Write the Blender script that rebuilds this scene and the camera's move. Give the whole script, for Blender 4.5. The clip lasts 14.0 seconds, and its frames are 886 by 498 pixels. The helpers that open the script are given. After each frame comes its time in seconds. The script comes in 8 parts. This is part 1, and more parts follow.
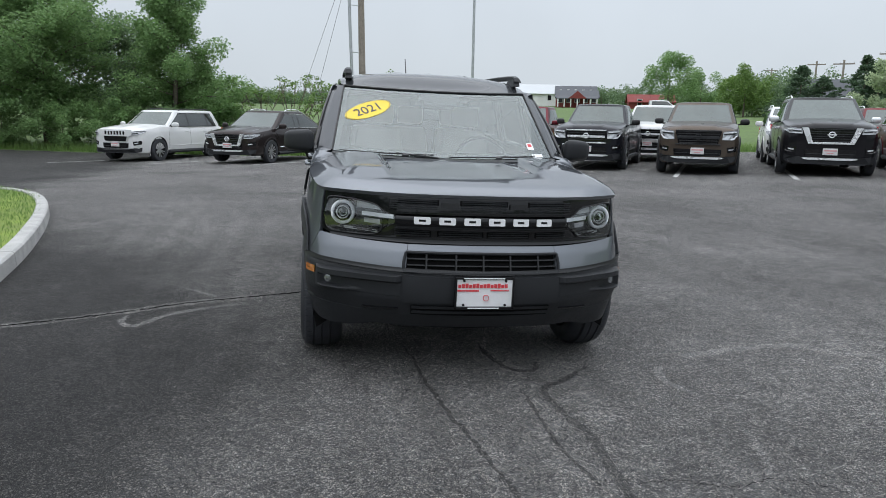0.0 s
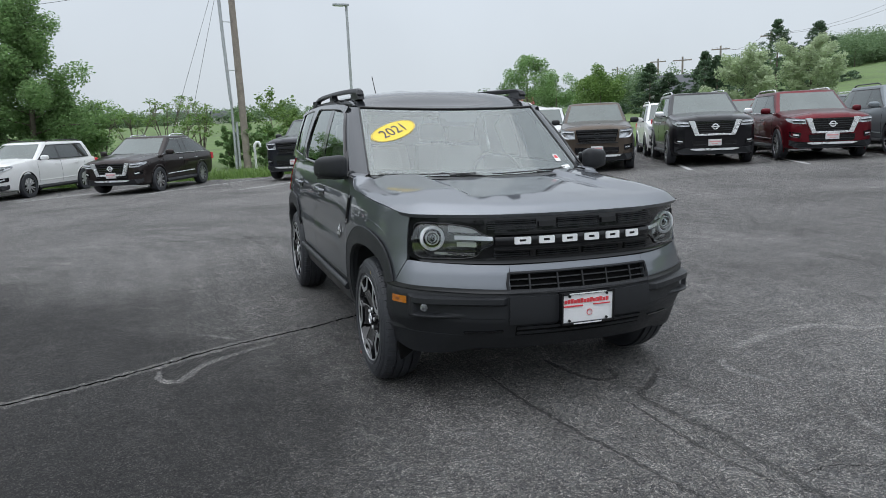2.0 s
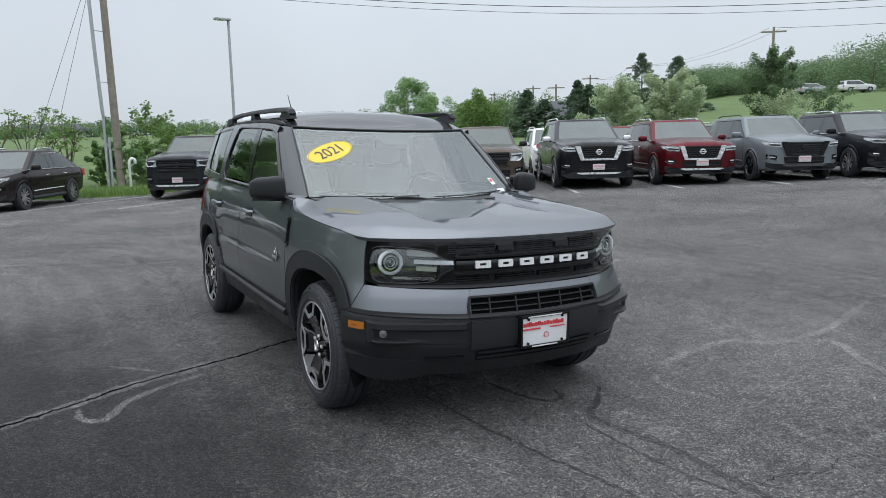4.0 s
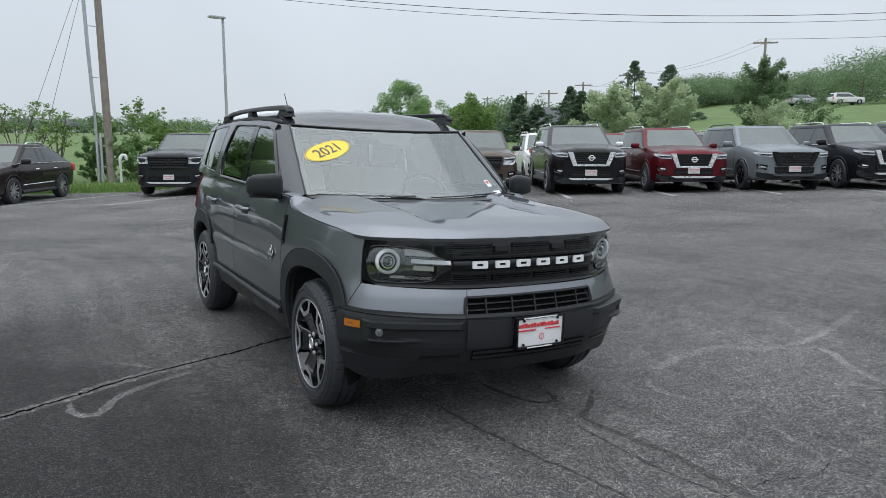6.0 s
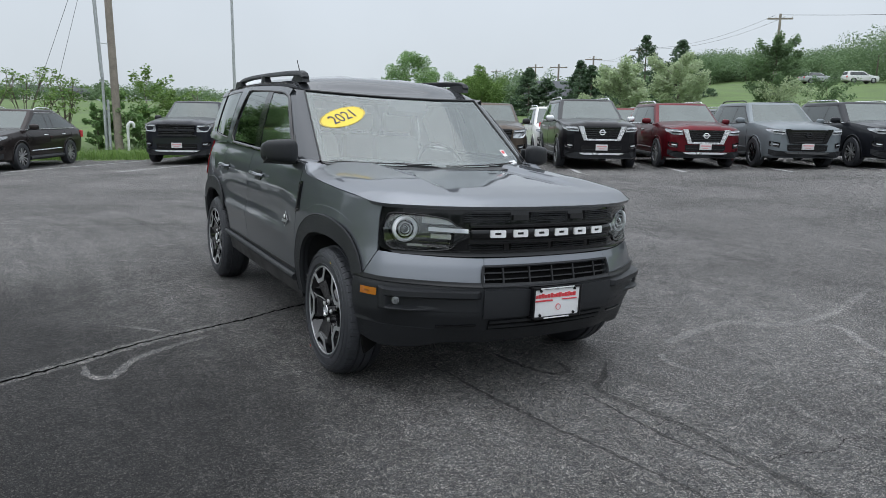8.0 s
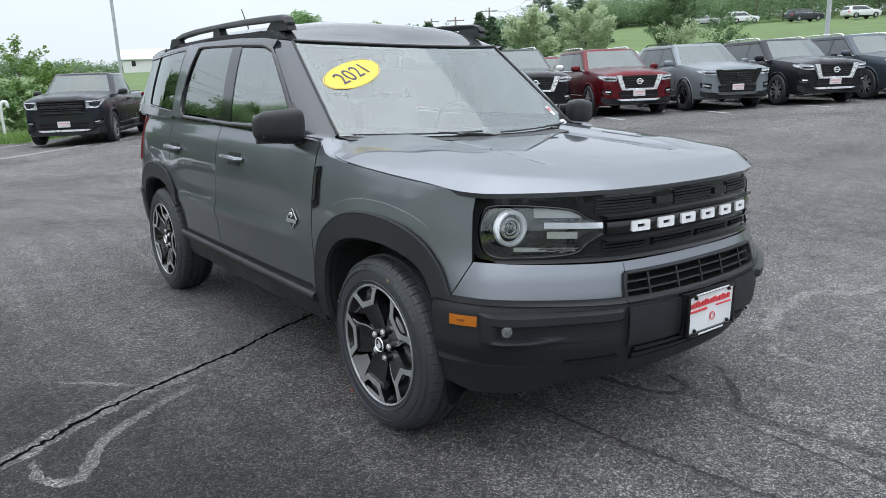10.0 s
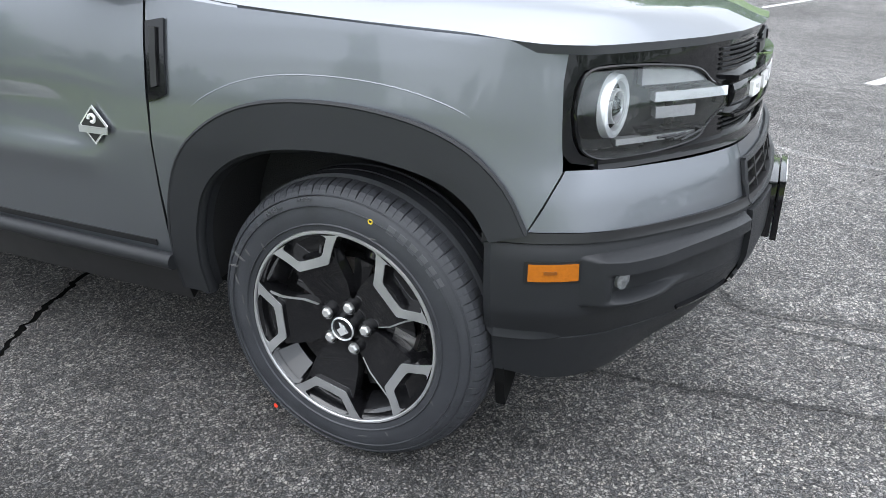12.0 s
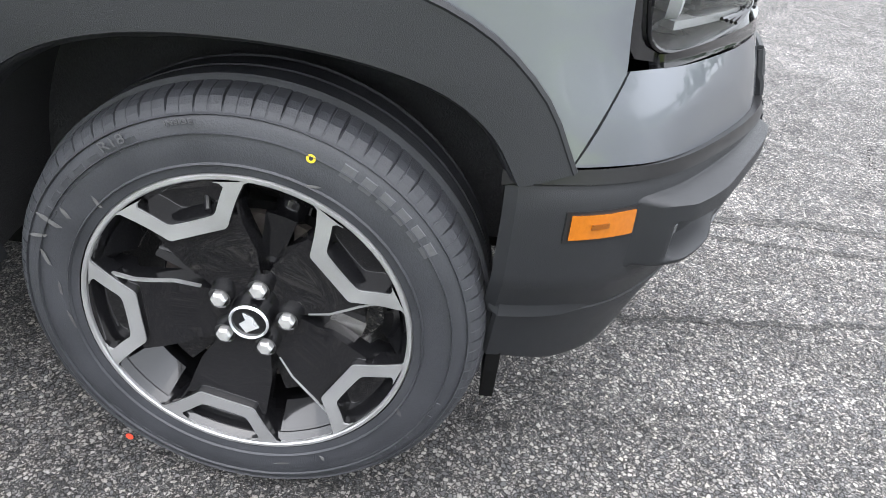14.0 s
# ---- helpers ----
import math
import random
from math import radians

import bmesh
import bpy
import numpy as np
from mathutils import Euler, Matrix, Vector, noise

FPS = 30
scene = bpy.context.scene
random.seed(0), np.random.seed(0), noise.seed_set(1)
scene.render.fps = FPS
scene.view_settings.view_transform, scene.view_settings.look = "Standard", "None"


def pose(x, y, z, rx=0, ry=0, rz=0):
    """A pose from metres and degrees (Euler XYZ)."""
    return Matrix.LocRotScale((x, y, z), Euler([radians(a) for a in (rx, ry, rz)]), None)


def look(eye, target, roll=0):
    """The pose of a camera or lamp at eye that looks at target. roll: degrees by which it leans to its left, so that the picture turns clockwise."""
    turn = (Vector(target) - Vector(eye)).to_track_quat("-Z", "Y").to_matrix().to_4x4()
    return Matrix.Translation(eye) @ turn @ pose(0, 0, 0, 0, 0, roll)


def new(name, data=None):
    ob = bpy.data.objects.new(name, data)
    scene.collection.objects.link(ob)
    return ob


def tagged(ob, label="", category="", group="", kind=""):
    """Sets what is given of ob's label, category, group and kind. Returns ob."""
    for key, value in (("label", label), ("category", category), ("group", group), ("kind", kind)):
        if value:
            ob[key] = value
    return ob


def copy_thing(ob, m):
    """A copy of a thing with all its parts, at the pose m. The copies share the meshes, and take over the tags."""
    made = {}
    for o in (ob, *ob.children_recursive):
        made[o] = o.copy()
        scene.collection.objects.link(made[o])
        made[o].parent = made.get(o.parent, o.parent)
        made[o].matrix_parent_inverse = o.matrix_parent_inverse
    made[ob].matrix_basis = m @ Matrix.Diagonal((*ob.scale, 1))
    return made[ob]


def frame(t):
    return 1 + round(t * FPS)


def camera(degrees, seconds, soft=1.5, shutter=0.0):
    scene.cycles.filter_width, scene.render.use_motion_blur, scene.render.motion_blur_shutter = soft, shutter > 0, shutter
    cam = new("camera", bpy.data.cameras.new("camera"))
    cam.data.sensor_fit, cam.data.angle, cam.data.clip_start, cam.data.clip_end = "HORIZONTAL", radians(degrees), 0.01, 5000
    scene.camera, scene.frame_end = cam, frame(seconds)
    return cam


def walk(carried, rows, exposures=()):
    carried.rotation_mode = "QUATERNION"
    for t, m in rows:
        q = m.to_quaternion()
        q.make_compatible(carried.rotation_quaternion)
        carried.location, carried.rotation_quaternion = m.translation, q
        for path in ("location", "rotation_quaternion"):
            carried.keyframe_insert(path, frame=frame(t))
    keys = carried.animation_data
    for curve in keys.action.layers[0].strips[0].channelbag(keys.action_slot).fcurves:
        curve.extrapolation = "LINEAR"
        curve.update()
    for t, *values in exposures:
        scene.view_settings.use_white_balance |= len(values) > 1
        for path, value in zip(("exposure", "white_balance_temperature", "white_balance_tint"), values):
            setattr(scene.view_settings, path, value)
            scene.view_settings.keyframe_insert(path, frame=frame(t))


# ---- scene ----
cam = camera(63.5, 14.0, 0.8)
PATH = [
    (0, (-0.76, -4.224, 1.368), (-0.442, -2.284, 1.001), 1.0),
    (0.5, (-1.029, -4.101, 1.408), (-0.634, -2.171, 1.063), 0.1),
    (1, (-1.369, -4.134, 1.427), (-0.911, -2.216, 1.092), -1.0),
    (1.5, (-1.61, -4.058, 1.418), (-1.085, -2.158, 1.078), -2.0),
    (2, (-1.815, -3.87, 1.432), (-1.154, -2.014, 1.087), -2.4),
    (2.5, (-1.953, -3.764, 1.432), (-1.155, -1.961, 1.099), -2.2),
    (3, (-2.118, -3.704, 1.456), (-1.22, -1.947, 1.133), -1.8),
    (3.5, (-2.141, -3.667, 1.457), (-1.19, -1.934, 1.15), -1.7),
    (6, (-2.185, -3.655, 1.442), (-1.19, -1.944, 1.151), 0.1),
    (6.5, (-2.187, -3.651, 1.438), (-1.206, -1.933, 1.141), 0.6),
    (7, (-2.194, -3.652, 1.428), (-1.229, -1.928, 1.117), 1.1),
    (7.5, (-2.207, -3.642, 1.421), (-1.245, -1.92, 1.089), 1.4),
    (8, (-2.222, -3.602, 1.409), (-1.246, -1.895, 1.046), 1.0),
    (8.2, (-2.228, -3.549, 1.399), (-1.239, -1.851, 1.022), 0.8),
    (10.3, (-2.322, -2.019, 1.374), (-1.081, -0.532, 0.875), -2.3),
    (10.5, (-2.356, -1.87, 1.362), (-1.061, -0.436, 0.845), -2.2),
    (11, (-2.375, -1.513, 1.322), (-0.95, -0.258, 0.694), -2.3),
    (11.5, (-2.196, -1.121, 1.225), (-0.643, -0.113, 0.467), -1.8),
    (12, (-2.089, -0.818, 1.186), (-0.432, -0.042, 0.38), -0.9),
    (12.5, (-1.987, -0.542, 1.168), (-0.288, -0.023, 0.249), 0.1),
    (13, (-1.79, -0.347, 1.07), (-0.094, -0.003, 0.068), 1.8),
    (13.5, (-1.719, -0.298, 1.045), (-0.03, -0.121, -0.012), 4.3),
    (14, (-1.689, -0.295, 1.043), (-0.008, -0.243, -0.041), 6.5),
]
EXPOSURES = [(0, 0.36, 6450, 12), (3, 0.36, 6450, 12), (8, 0.36, 6450, 12), (10.3, 0.84, 6400, 12), (11, 0.96, 6400, 12), (11.5, 1.36, 6450, 12), (12, 1.48, 6480, 13), (12.5, 1.54, 6520, 13), (13, 1.80, 6620, 14), (14, 2.08, 6700, 15)]
walk(cam, [(t, look(eye, target, roll)) for t, eye, target, roll in PATH], EXPOSURES)

# ---------- light: bright overcast sky ----------
world = bpy.data.worlds.new("overcast_sky")
scene.world = world
world.use_nodes = True
wn, wl = world.node_tree.nodes, world.node_tree.links
wn.clear()
w_out = wn.new("ShaderNodeOutputWorld")
w_bg = wn.new("ShaderNodeBackground")
w_sky = wn.new("ShaderNodeTexSky")
w_sky.sky_type = "NISHITA"
w_sky.sun_disc = False
w_sky.sun_elevation, w_sky.sun_rotation = radians(79), radians(270)
w_sky.dust_density = 4.0
w_dim = wn.new("ShaderNodeVectorMath")
w_dim.operation = "SCALE"
w_dim.inputs["Scale"].default_value = 0.09
w_co = wn.new("ShaderNodeTexCoord")
w_sep = wn.new("ShaderNodeSeparateXYZ")
w_ramp = wn.new("ShaderNodeValToRGB")
w_ramp.color_ramp.elements[0].position, w_ramp.color_ramp.elements[0].color = 0.0, (0.52, 0.58, 0.62, 1)
w_ramp.color_ramp.elements[1].position, w_ramp.color_ramp.elements[1].color = 1.0, (1.47, 1.60, 1.72, 1)
for w_pos, w_val in ((0.30, 0.67), (0.50, 0.90), (0.75, 1.30)):
    w_ramp.color_ramp.elements.new(w_pos).color = (w_val * 0.91, w_val * 1.0, w_val * 1.08, 1)
w_cl = wn.new("ShaderNodeTexNoise")
w_cl.inputs["Scale"].default_value, w_cl.inputs["Detail"].default_value = 2.2, 5.0
w_mr = wn.new("ShaderNodeMapRange")
w_mr.inputs["From Min"].default_value, w_mr.inputs["From Max"].default_value = 0.3, 0.7
w_mr.inputs["To Min"].default_value, w_mr.inputs["To Max"].default_value = 0.93, 1.06
w_mul = wn.new("ShaderNodeVectorMath")
w_mul.operation = "SCALE"
w_mix = wn.new("ShaderNodeMix")
w_mix.data_type = "RGBA"
w_mix.inputs["Factor"].default_value = 0.9
wl.new(w_co.outputs["Generated"], w_sep.inputs[0])
wl.new(w_sep.outputs["Z"], w_ramp.inputs["Fac"])
wl.new(w_co.outputs["Generated"], w_cl.inputs["Vector"])
wl.new(w_cl.outputs["Fac"], w_mr.inputs["Value"])
wl.new(w_ramp.outputs["Color"], w_mul.inputs[0])
wl.new(w_mr.outputs["Result"], w_mul.inputs["Scale"])
wl.new(w_sky.outputs["Color"], w_dim.inputs[0])
wl.new(w_dim.outputs["Vector"], w_mix.inputs["A"])
wl.new(w_mul.outputs["Vector"], w_mix.inputs["B"])
wl.new(w_mix.outputs["Result"], w_bg.inputs["Color"])
w_bg.inputs["Strength"].default_value = 1.0
wl.new(w_bg.outputs[0], w_out.inputs[0])

sun = new("sun", bpy.data.lights.new("sun", "SUN"))
sun.data.energy, sun.data.angle, sun.data.color = 0.6, radians(110), (1.0, 0.97, 0.93)
sun.matrix_world = look((-5, 0, 25), (0, 0, 0))


# ---------- materials ----------
def mat(name, color, rough=0.5, metal=0.0, coat=0.0, var=0.12, scale=6.0, bump=0.0, bscale=120.0, spec=0.5, obj_random=0.0, rvar=0.08):
    """A principled material with colour variation at two scales and fine relief."""
    m = bpy.data.materials.new(name)
    m.use_nodes = True
    n, l = m.node_tree.nodes, m.node_tree.links
    b = n["Principled BSDF"]
    b.inputs["Metallic"].default_value = metal
    b.inputs["Coat Weight"].default_value = coat
    b.inputs["Coat Roughness"].default_value = 0.015
    b.inputs["Specular IOR Level"].default_value = spec
    co = n.new("ShaderNodeTexCoord")
    big = n.new("ShaderNodeTexNoise")
    big.inputs["Scale"].default_value, big.inputs["Detail"].default_value = scale, 4.0
    fine = n.new("ShaderNodeTexNoise")
    fine.inputs["Scale"].default_value, fine.inputs["Detail"].default_value = bscale, 3.0
    l.new(co.outputs["Object"], big.inputs["Vector"])
    l.new(co.outputs["Object"], fine.inputs["Vector"])
    add = n.new("ShaderNodeMath")
    add.operation = "ADD"
    l.new(big.outputs["Fac"], add.inputs[0])
    l.new(fine.outputs["Fac"], add.inputs[1])
    mr = n.new("ShaderNodeMapRange")
    mr.inputs["From Min"].default_value, mr.inputs["From Max"].default_value = 0.7, 1.3
    mr.inputs["To Min"].default_value, mr.inputs["To Max"].default_value = 1 - var, 1 + var
    l.new(add.outputs[0], mr.inputs["Value"])
    sc = n.new("ShaderNodeVectorMath")
    sc.operation = "SCALE"
    sc.inputs[0].default_value = color[:3]
    l.new(mr.outputs["Result"], sc.inputs["Scale"])
    l.new(sc.outputs["Vector"], b.inputs["Base Color"])
    rr = n.new("ShaderNodeMapRange")
    rr.inputs["From Min"].default_value, rr.inputs["From Max"].default_value = 0.3, 0.7
    rr.inputs["To Min"].default_value, rr.inputs["To Max"].default_value = max(rough - rvar, 0), min(rough + rvar, 1)
    l.new(big.outputs["Fac"], rr.inputs["Value"])
    l.new(rr.outputs["Result"], b.inputs["Roughness"])
    if obj_random:
        oi = n.new("ShaderNodeObjectInfo")
        r2 = n.new("ShaderNodeMapRange")
        r2.inputs["To Min"].default_value, r2.inputs["To Max"].default_value = 1 - obj_random, 1 + obj_random
        l.new(oi.outputs["Random"], r2.inputs["Value"])
        m2 = n.new("ShaderNodeVectorMath")
        m2.operation = "SCALE"
        l.new(sc.outputs["Vector"], m2.inputs[0])
        l.new(r2.outputs["Result"], m2.inputs["Scale"])
        l.new(m2.outputs["Vector"], b.inputs["Base Color"])
    if bump:
        bp = n.new("ShaderNodeBump")
        bp.inputs["Strength"].default_value, bp.inputs["Distance"].default_value = bump, 0.004
        l.new(fine.outputs["Fac"], bp.inputs["Height"])
        l.new(bp.outputs["Normal"], b.inputs["Normal"])
    return m


def glass(name, tint, rough=0.0, mixin=0.5, ior=1.52):
    """Thin automotive glass: mirror-like by Fresnel over a tinted see-through sheet."""
    m = bpy.data.materials.new(name)
    m.use_nodes = True
    n, l = m.node_tree.nodes, m.node_tree.links
    n.clear()
    out = n.new("ShaderNodeOutputMaterial")
    tr = n.new("ShaderNodeBsdfTransparent")
    tr.inputs["Color"].default_value = (*tint, 1)
    gl = n.new("ShaderNodeBsdfGlossy")
    gl.inputs["Roughness"].default_value = rough
    gl.inputs["Color"].default_value = (0.95, 1.0, 0.98, 1)
    fr = n.new("ShaderNodeFresnel")
    fr.inputs["IOR"].default_value = ior
    mr = n.new("ShaderNodeMapRange")
    mr.inputs["To Min"].default_value, mr.inputs["To Max"].default_value = mixin * 0.25, 1.0
    l.new(fr.outputs[0], mr.inputs["Value"])
    mx = n.new("ShaderNodeMixShader")
    l.new(mr.outputs["Result"], mx.inputs[0])
    l.new(tr.outputs[0], mx.inputs[1])
    l.new(gl.outputs[0], mx.inputs[2])
    l.new(mx.outputs[0], out.inputs[0])
    return m


def emitless_leaf(name, color, color2, trans=0.25):
    """Foliage: two greens mixed per clump, a little light through the leaf."""
    m = bpy.data.materials.new(name)
    m.use_nodes = True
    n, l = m.node_tree.nodes, m.node_tree.links
    b = n["Principled BSDF"]
    b.inputs["Roughness"].default_value = 0.6
    g = n.new("ShaderNodeNewGeometry")
    co = n.new("ShaderNodeTexCoord")
    big = n.new("ShaderNodeTexNoise")
    big.inputs["Scale"].default_value = 0.6
    l.new(co.outputs["Object"], big.inputs["Vector"])
    ad = n.new("ShaderNodeMath")
    ad.operation = "ADD"
    l.new(g.outputs["Random Per Island"], ad.inputs[0])
    l.new(big.outputs["Fac"], ad.inputs[1])
    mr = n.new("ShaderNodeMapRange")
    mr.inputs["From Min"].default_value, mr.inputs["From Max"].default_value = 0.3, 1.3
    l.new(ad.outputs[0], mr.inputs["Value"])
    mx = n.new("ShaderNodeMix")
    mx.data_type = "RGBA"
    mx.inputs["A"].default_value, mx.inputs["B"].default_value = (*color, 1), (*color2, 1)
    l.new(mr.outputs["Result"], mx.inputs["Factor"])
    l.new(mx.outputs["Result"], b.inputs["Base Color"])
    tl = n.new("ShaderNodeBsdfTranslucent")
    l.new(mx.outputs["Result"], tl.inputs["Color"])
    ms = n.new("ShaderNodeMixShader")
    ms.inputs[0].default_value = trans
    l.new(b.outputs[0], ms.inputs[1])
    l.new(tl.outputs[0], ms.inputs[2])
    l.new(ms.outputs[0], n["Material Output"].inputs[0])
    return m


def asphalt_material(name="asphalt", tone=1.0, strip=True, stone=1.0):
    """Worn asphalt: grey and tan stones set in a dark binder, broad stains, a darker sealed strip by the kerb that also
    paints shade beside the car.
    """
    m = bpy.data.materials.new(name)
    m.use_nodes = True
    n, l = m.node_tree.nodes, m.node_tree.links
    b = n["Principled BSDF"]
    b.inputs["Roughness"].default_value = 0.78
    b.inputs["Specular IOR Level"].default_value = 0.32
    co = n.new("ShaderNodeTexCoord")

    jit = n.new("ShaderNodeTexNoise")
    jit.inputs["Scale"].default_value, jit.inputs["Detail"].default_value = 150.0, 2.0
    l.new(co.outputs["Object"], jit.inputs["Vector"])
    bent = n.new("ShaderNodeVectorMath")
    bent.operation = "MULTIPLY_ADD"
    bent.inputs[1].default_value = (0.011, 0.011, 0.011)
    l.new(jit.outputs["Color"], bent.inputs[0])
    l.new(co.outputs["Object"], bent.inputs[2])

    def noise_tex(scale, detail, rough=0.5):
        q = n.new("ShaderNodeTexNoise")
        q.inputs["Scale"].default_value, q.inputs["Detail"].default_value, q.inputs["Roughness"].default_value = scale, detail, rough
        l.new(co.outputs["Object"], q.inputs["Vector"])
        return q

    def cells(scale, feature="F1"):
        q = n.new("ShaderNodeTexVoronoi")
        q.feature = feature
        q.inputs["Scale"].default_value = scale
        l.new(bent.outputs["Vector"], q.inputs["Vector"])
        return q

    def span(socket, f0, f1, t0, t1, smooth=False):
        q = n.new("ShaderNodeMapRange")
        if smooth:
            q.interpolation_type = "SMOOTHSTEP"
        for key, val in (("From Min", f0), ("From Max", f1), ("To Min", t0), ("To Max", t1)):
            q.inputs[key].default_value = val
        l.new(socket, q.inputs["Value"])
        return q.outputs["Result"]

    def times(a, c):
        q = n.new("ShaderNodeMath")
        q.operation = "MULTIPLY"
        l.new(a, q.inputs[0])
        l.new(c, q.inputs[1])
        return q.outputs[0]

    def scaled(vec, fac):
        q = n.new("ShaderNodeVectorMath")
        q.operation = "SCALE"
        l.new(vec, q.inputs[0])
        l.new(fac, q.inputs["Scale"])
        return q.outputs["Vector"]

    big, gap, small, sgap = cells(116.0), cells(116.0, "DISTANCE_TO_EDGE"), cells(240.0), cells(240.0, "DISTANCE_TO_EDGE")
    stain, patch, clump = noise_tex(0.55, 8.0), noise_tex(7.0, 6.0, 0.62), noise_tex(32.0, 5.0, 0.72)
    sx, sx2 = n.new("ShaderNodeSeparateColor"), n.new("ShaderNodeSeparateColor")
    l.new(big.outputs["Color"], sx.inputs[0])
    l.new(small.outputs["Color"], sx2.inputs[0])
    r = n.new("ShaderNodeValToRGB")
    e = r.color_ramp.elements
    e[0].position, e[0].color = 0.0, (0.048, 0.048, 0.049, 1)
    e[1].position, e[1].color = 1.0, (0.205, 0.190, 0.170, 1)
    for p, c in ((0.30, (0.064, 0.064, 0.065)), (0.55, (0.116, 0.112, 0.107)), (0.75, (0.154, 0.145, 0.133)), (0.92, (0.182, 0.175, 0.166))):
        e.new(p).color = (*c, 1)
    l.new(sx.outputs[0], r.inputs["Fac"])
    r2 = n.new("ShaderNodeValToRGB")
    e = r2.color_ramp.elements
    e[0].position, e[0].color = 0.0, (0.028, 0.029, 0.031, 1)
    e[1].position, e[1].color = 1.0, (0.190, 0.180, 0.168, 1)
    e.new(0.55).color = (0.075, 0.073, 0.071, 1)
    l.new(sx2.outputs[1], r2.inputs["Fac"])
    # some of the large cells hold one stone, the rest small chips
    pick = n.new("ShaderNodeMix")
    pick.data_type = "RGBA"
    l.new(span(sx.outputs[2], 0.26, 0.34, 0.0, 1.0), pick.inputs["Factor"])
    l.new(scaled(r2.outputs["Color"], span(sgap.outputs["Distance"], 0.01, 0.20, 0.14, 1.18, True)), pick.inputs["A"])
    l.new(scaled(r.outputs["Color"], span(gap.outputs["Distance"], 0.02, 0.22, 0.10, 1.18, True)), pick.inputs["B"])
    fac = times(times(span(stain.outputs["Fac"], 0.3, 0.7, 0.74, 1.34), span(patch.outputs["Fac"], 0.32, 0.68, 0.82, 1.19)), span(clump.outputs["Fac"], 0.34, 0.66, 0.73, 1.27))
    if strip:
        # newer, darker paving beside the grass island, widened to paint shade beside the car
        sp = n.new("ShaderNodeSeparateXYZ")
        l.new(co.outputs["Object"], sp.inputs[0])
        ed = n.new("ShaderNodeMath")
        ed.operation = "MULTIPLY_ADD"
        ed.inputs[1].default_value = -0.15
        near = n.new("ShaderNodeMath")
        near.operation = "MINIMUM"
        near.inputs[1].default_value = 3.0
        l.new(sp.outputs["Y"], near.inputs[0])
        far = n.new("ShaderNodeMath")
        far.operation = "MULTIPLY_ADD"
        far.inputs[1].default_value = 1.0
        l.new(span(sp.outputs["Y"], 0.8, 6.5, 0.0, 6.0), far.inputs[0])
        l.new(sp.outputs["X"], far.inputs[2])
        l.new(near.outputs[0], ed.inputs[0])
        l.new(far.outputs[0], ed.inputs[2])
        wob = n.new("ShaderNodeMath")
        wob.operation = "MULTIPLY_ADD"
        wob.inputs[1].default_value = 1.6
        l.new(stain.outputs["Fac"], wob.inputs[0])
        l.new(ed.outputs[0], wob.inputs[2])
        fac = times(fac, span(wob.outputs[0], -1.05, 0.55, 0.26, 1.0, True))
    tn = n.new("ShaderNodeMath")
    tn.operation = "MULTIPLY"
    tn.inputs[1].default_value = 2.18 * tone
    l.new(fac, tn.inputs[0])
    l.new(scaled(pick.outputs["Result"], tn.outputs[0]), b.inputs["Base Color"])
    hs = n.new("ShaderNodeMath")
    hs.operation = "MULTIPLY_ADD"
    hs.inputs[1].default_value = 0.5
    l.new(span(sgap.outputs["Distance"], 0.0, 0.2, 0.0, 1.0, True), hs.inputs[0])
    l.new(span(gap.outputs["Distance"], 0.0, 0.25, 0.0, 1.0, True), hs.inputs[2])
    bp = n.new("ShaderNodeBump")
    bp.inputs["Strength"].default_value, bp.inputs["Distance"].default_value = 0.9 * stone, 0.0040
    l.new(hs.outputs[0], bp.inputs["Height"])
    l.new(bp.outputs["Normal"], b.inputs["Normal"])
    return m


def paint(name, color, metal=0.55, rough=0.32):
    m = mat(name, color, rough, metal, coat=1.0, var=0.05, scale=1.5, bscale=900.0, rvar=0.03, spec=0.25)
    m.node_tree.nodes["Principled BSDF"].inputs["Coat IOR"].default_value = 1.46
    m.node_tree.nodes["Principled BSDF"].inputs["Specular Tint"].default_value = (0.2, 0.2, 0.2, 1)
    return m


M_PAINT = paint("grey_metallic_paint", (0.208, 0.221, 0.241), 0.86, 0.40)
M_ROOF = paint("dark_roof_paint", (0.045, 0.049, 0.055), 0.5, 0.3)
M_CLAD = mat("charcoal_cladding", (0.0195, 0.0207, 0.023), 0.47, 0.0, var=0.12, scale=3, bump=0.2, bscale=900, spec=0.30)
M_GLOSSBLACK = mat("gloss_black_trim", (0.007, 0.007, 0.008), 0.12, 0.0, coat=0.45, var=0.1, bscale=300, spec=0.25)
M_SATIN = mat("satin_black_trim", (0.012, 0.012, 0.013), 0.4, 0.0, var=0.15, bscale=300)
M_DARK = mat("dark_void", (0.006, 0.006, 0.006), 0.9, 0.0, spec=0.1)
M_FOG = mat("fog_lamp_glass", (0.30, 0.31, 0.32), 0.15, 0.4, coat=1.0, var=0.4, scale=90)
M_ROTOR = mat("brake_rotor", (0.13, 0.115, 0.105), 0.5, 0.6, var=0.3, scale=30)
M_LINERBLACK = mat("arch_liner_felt", (0.035, 0.036, 0.038), 0.9, 0.0, var=0.25, scale=8, bump=0.5, bscale=300)
M_TYRE = mat("tyre_rubber", (0.035, 0.037, 0.042), 0.50, 0.0, var=0.22, scale=14, bump=0.25, bscale=420, spec=0.4)
M_TYREMARK = mat("tyre_mould_letters", (0.075, 0.077, 0.082), 0.6, 0.0, bscale=300)
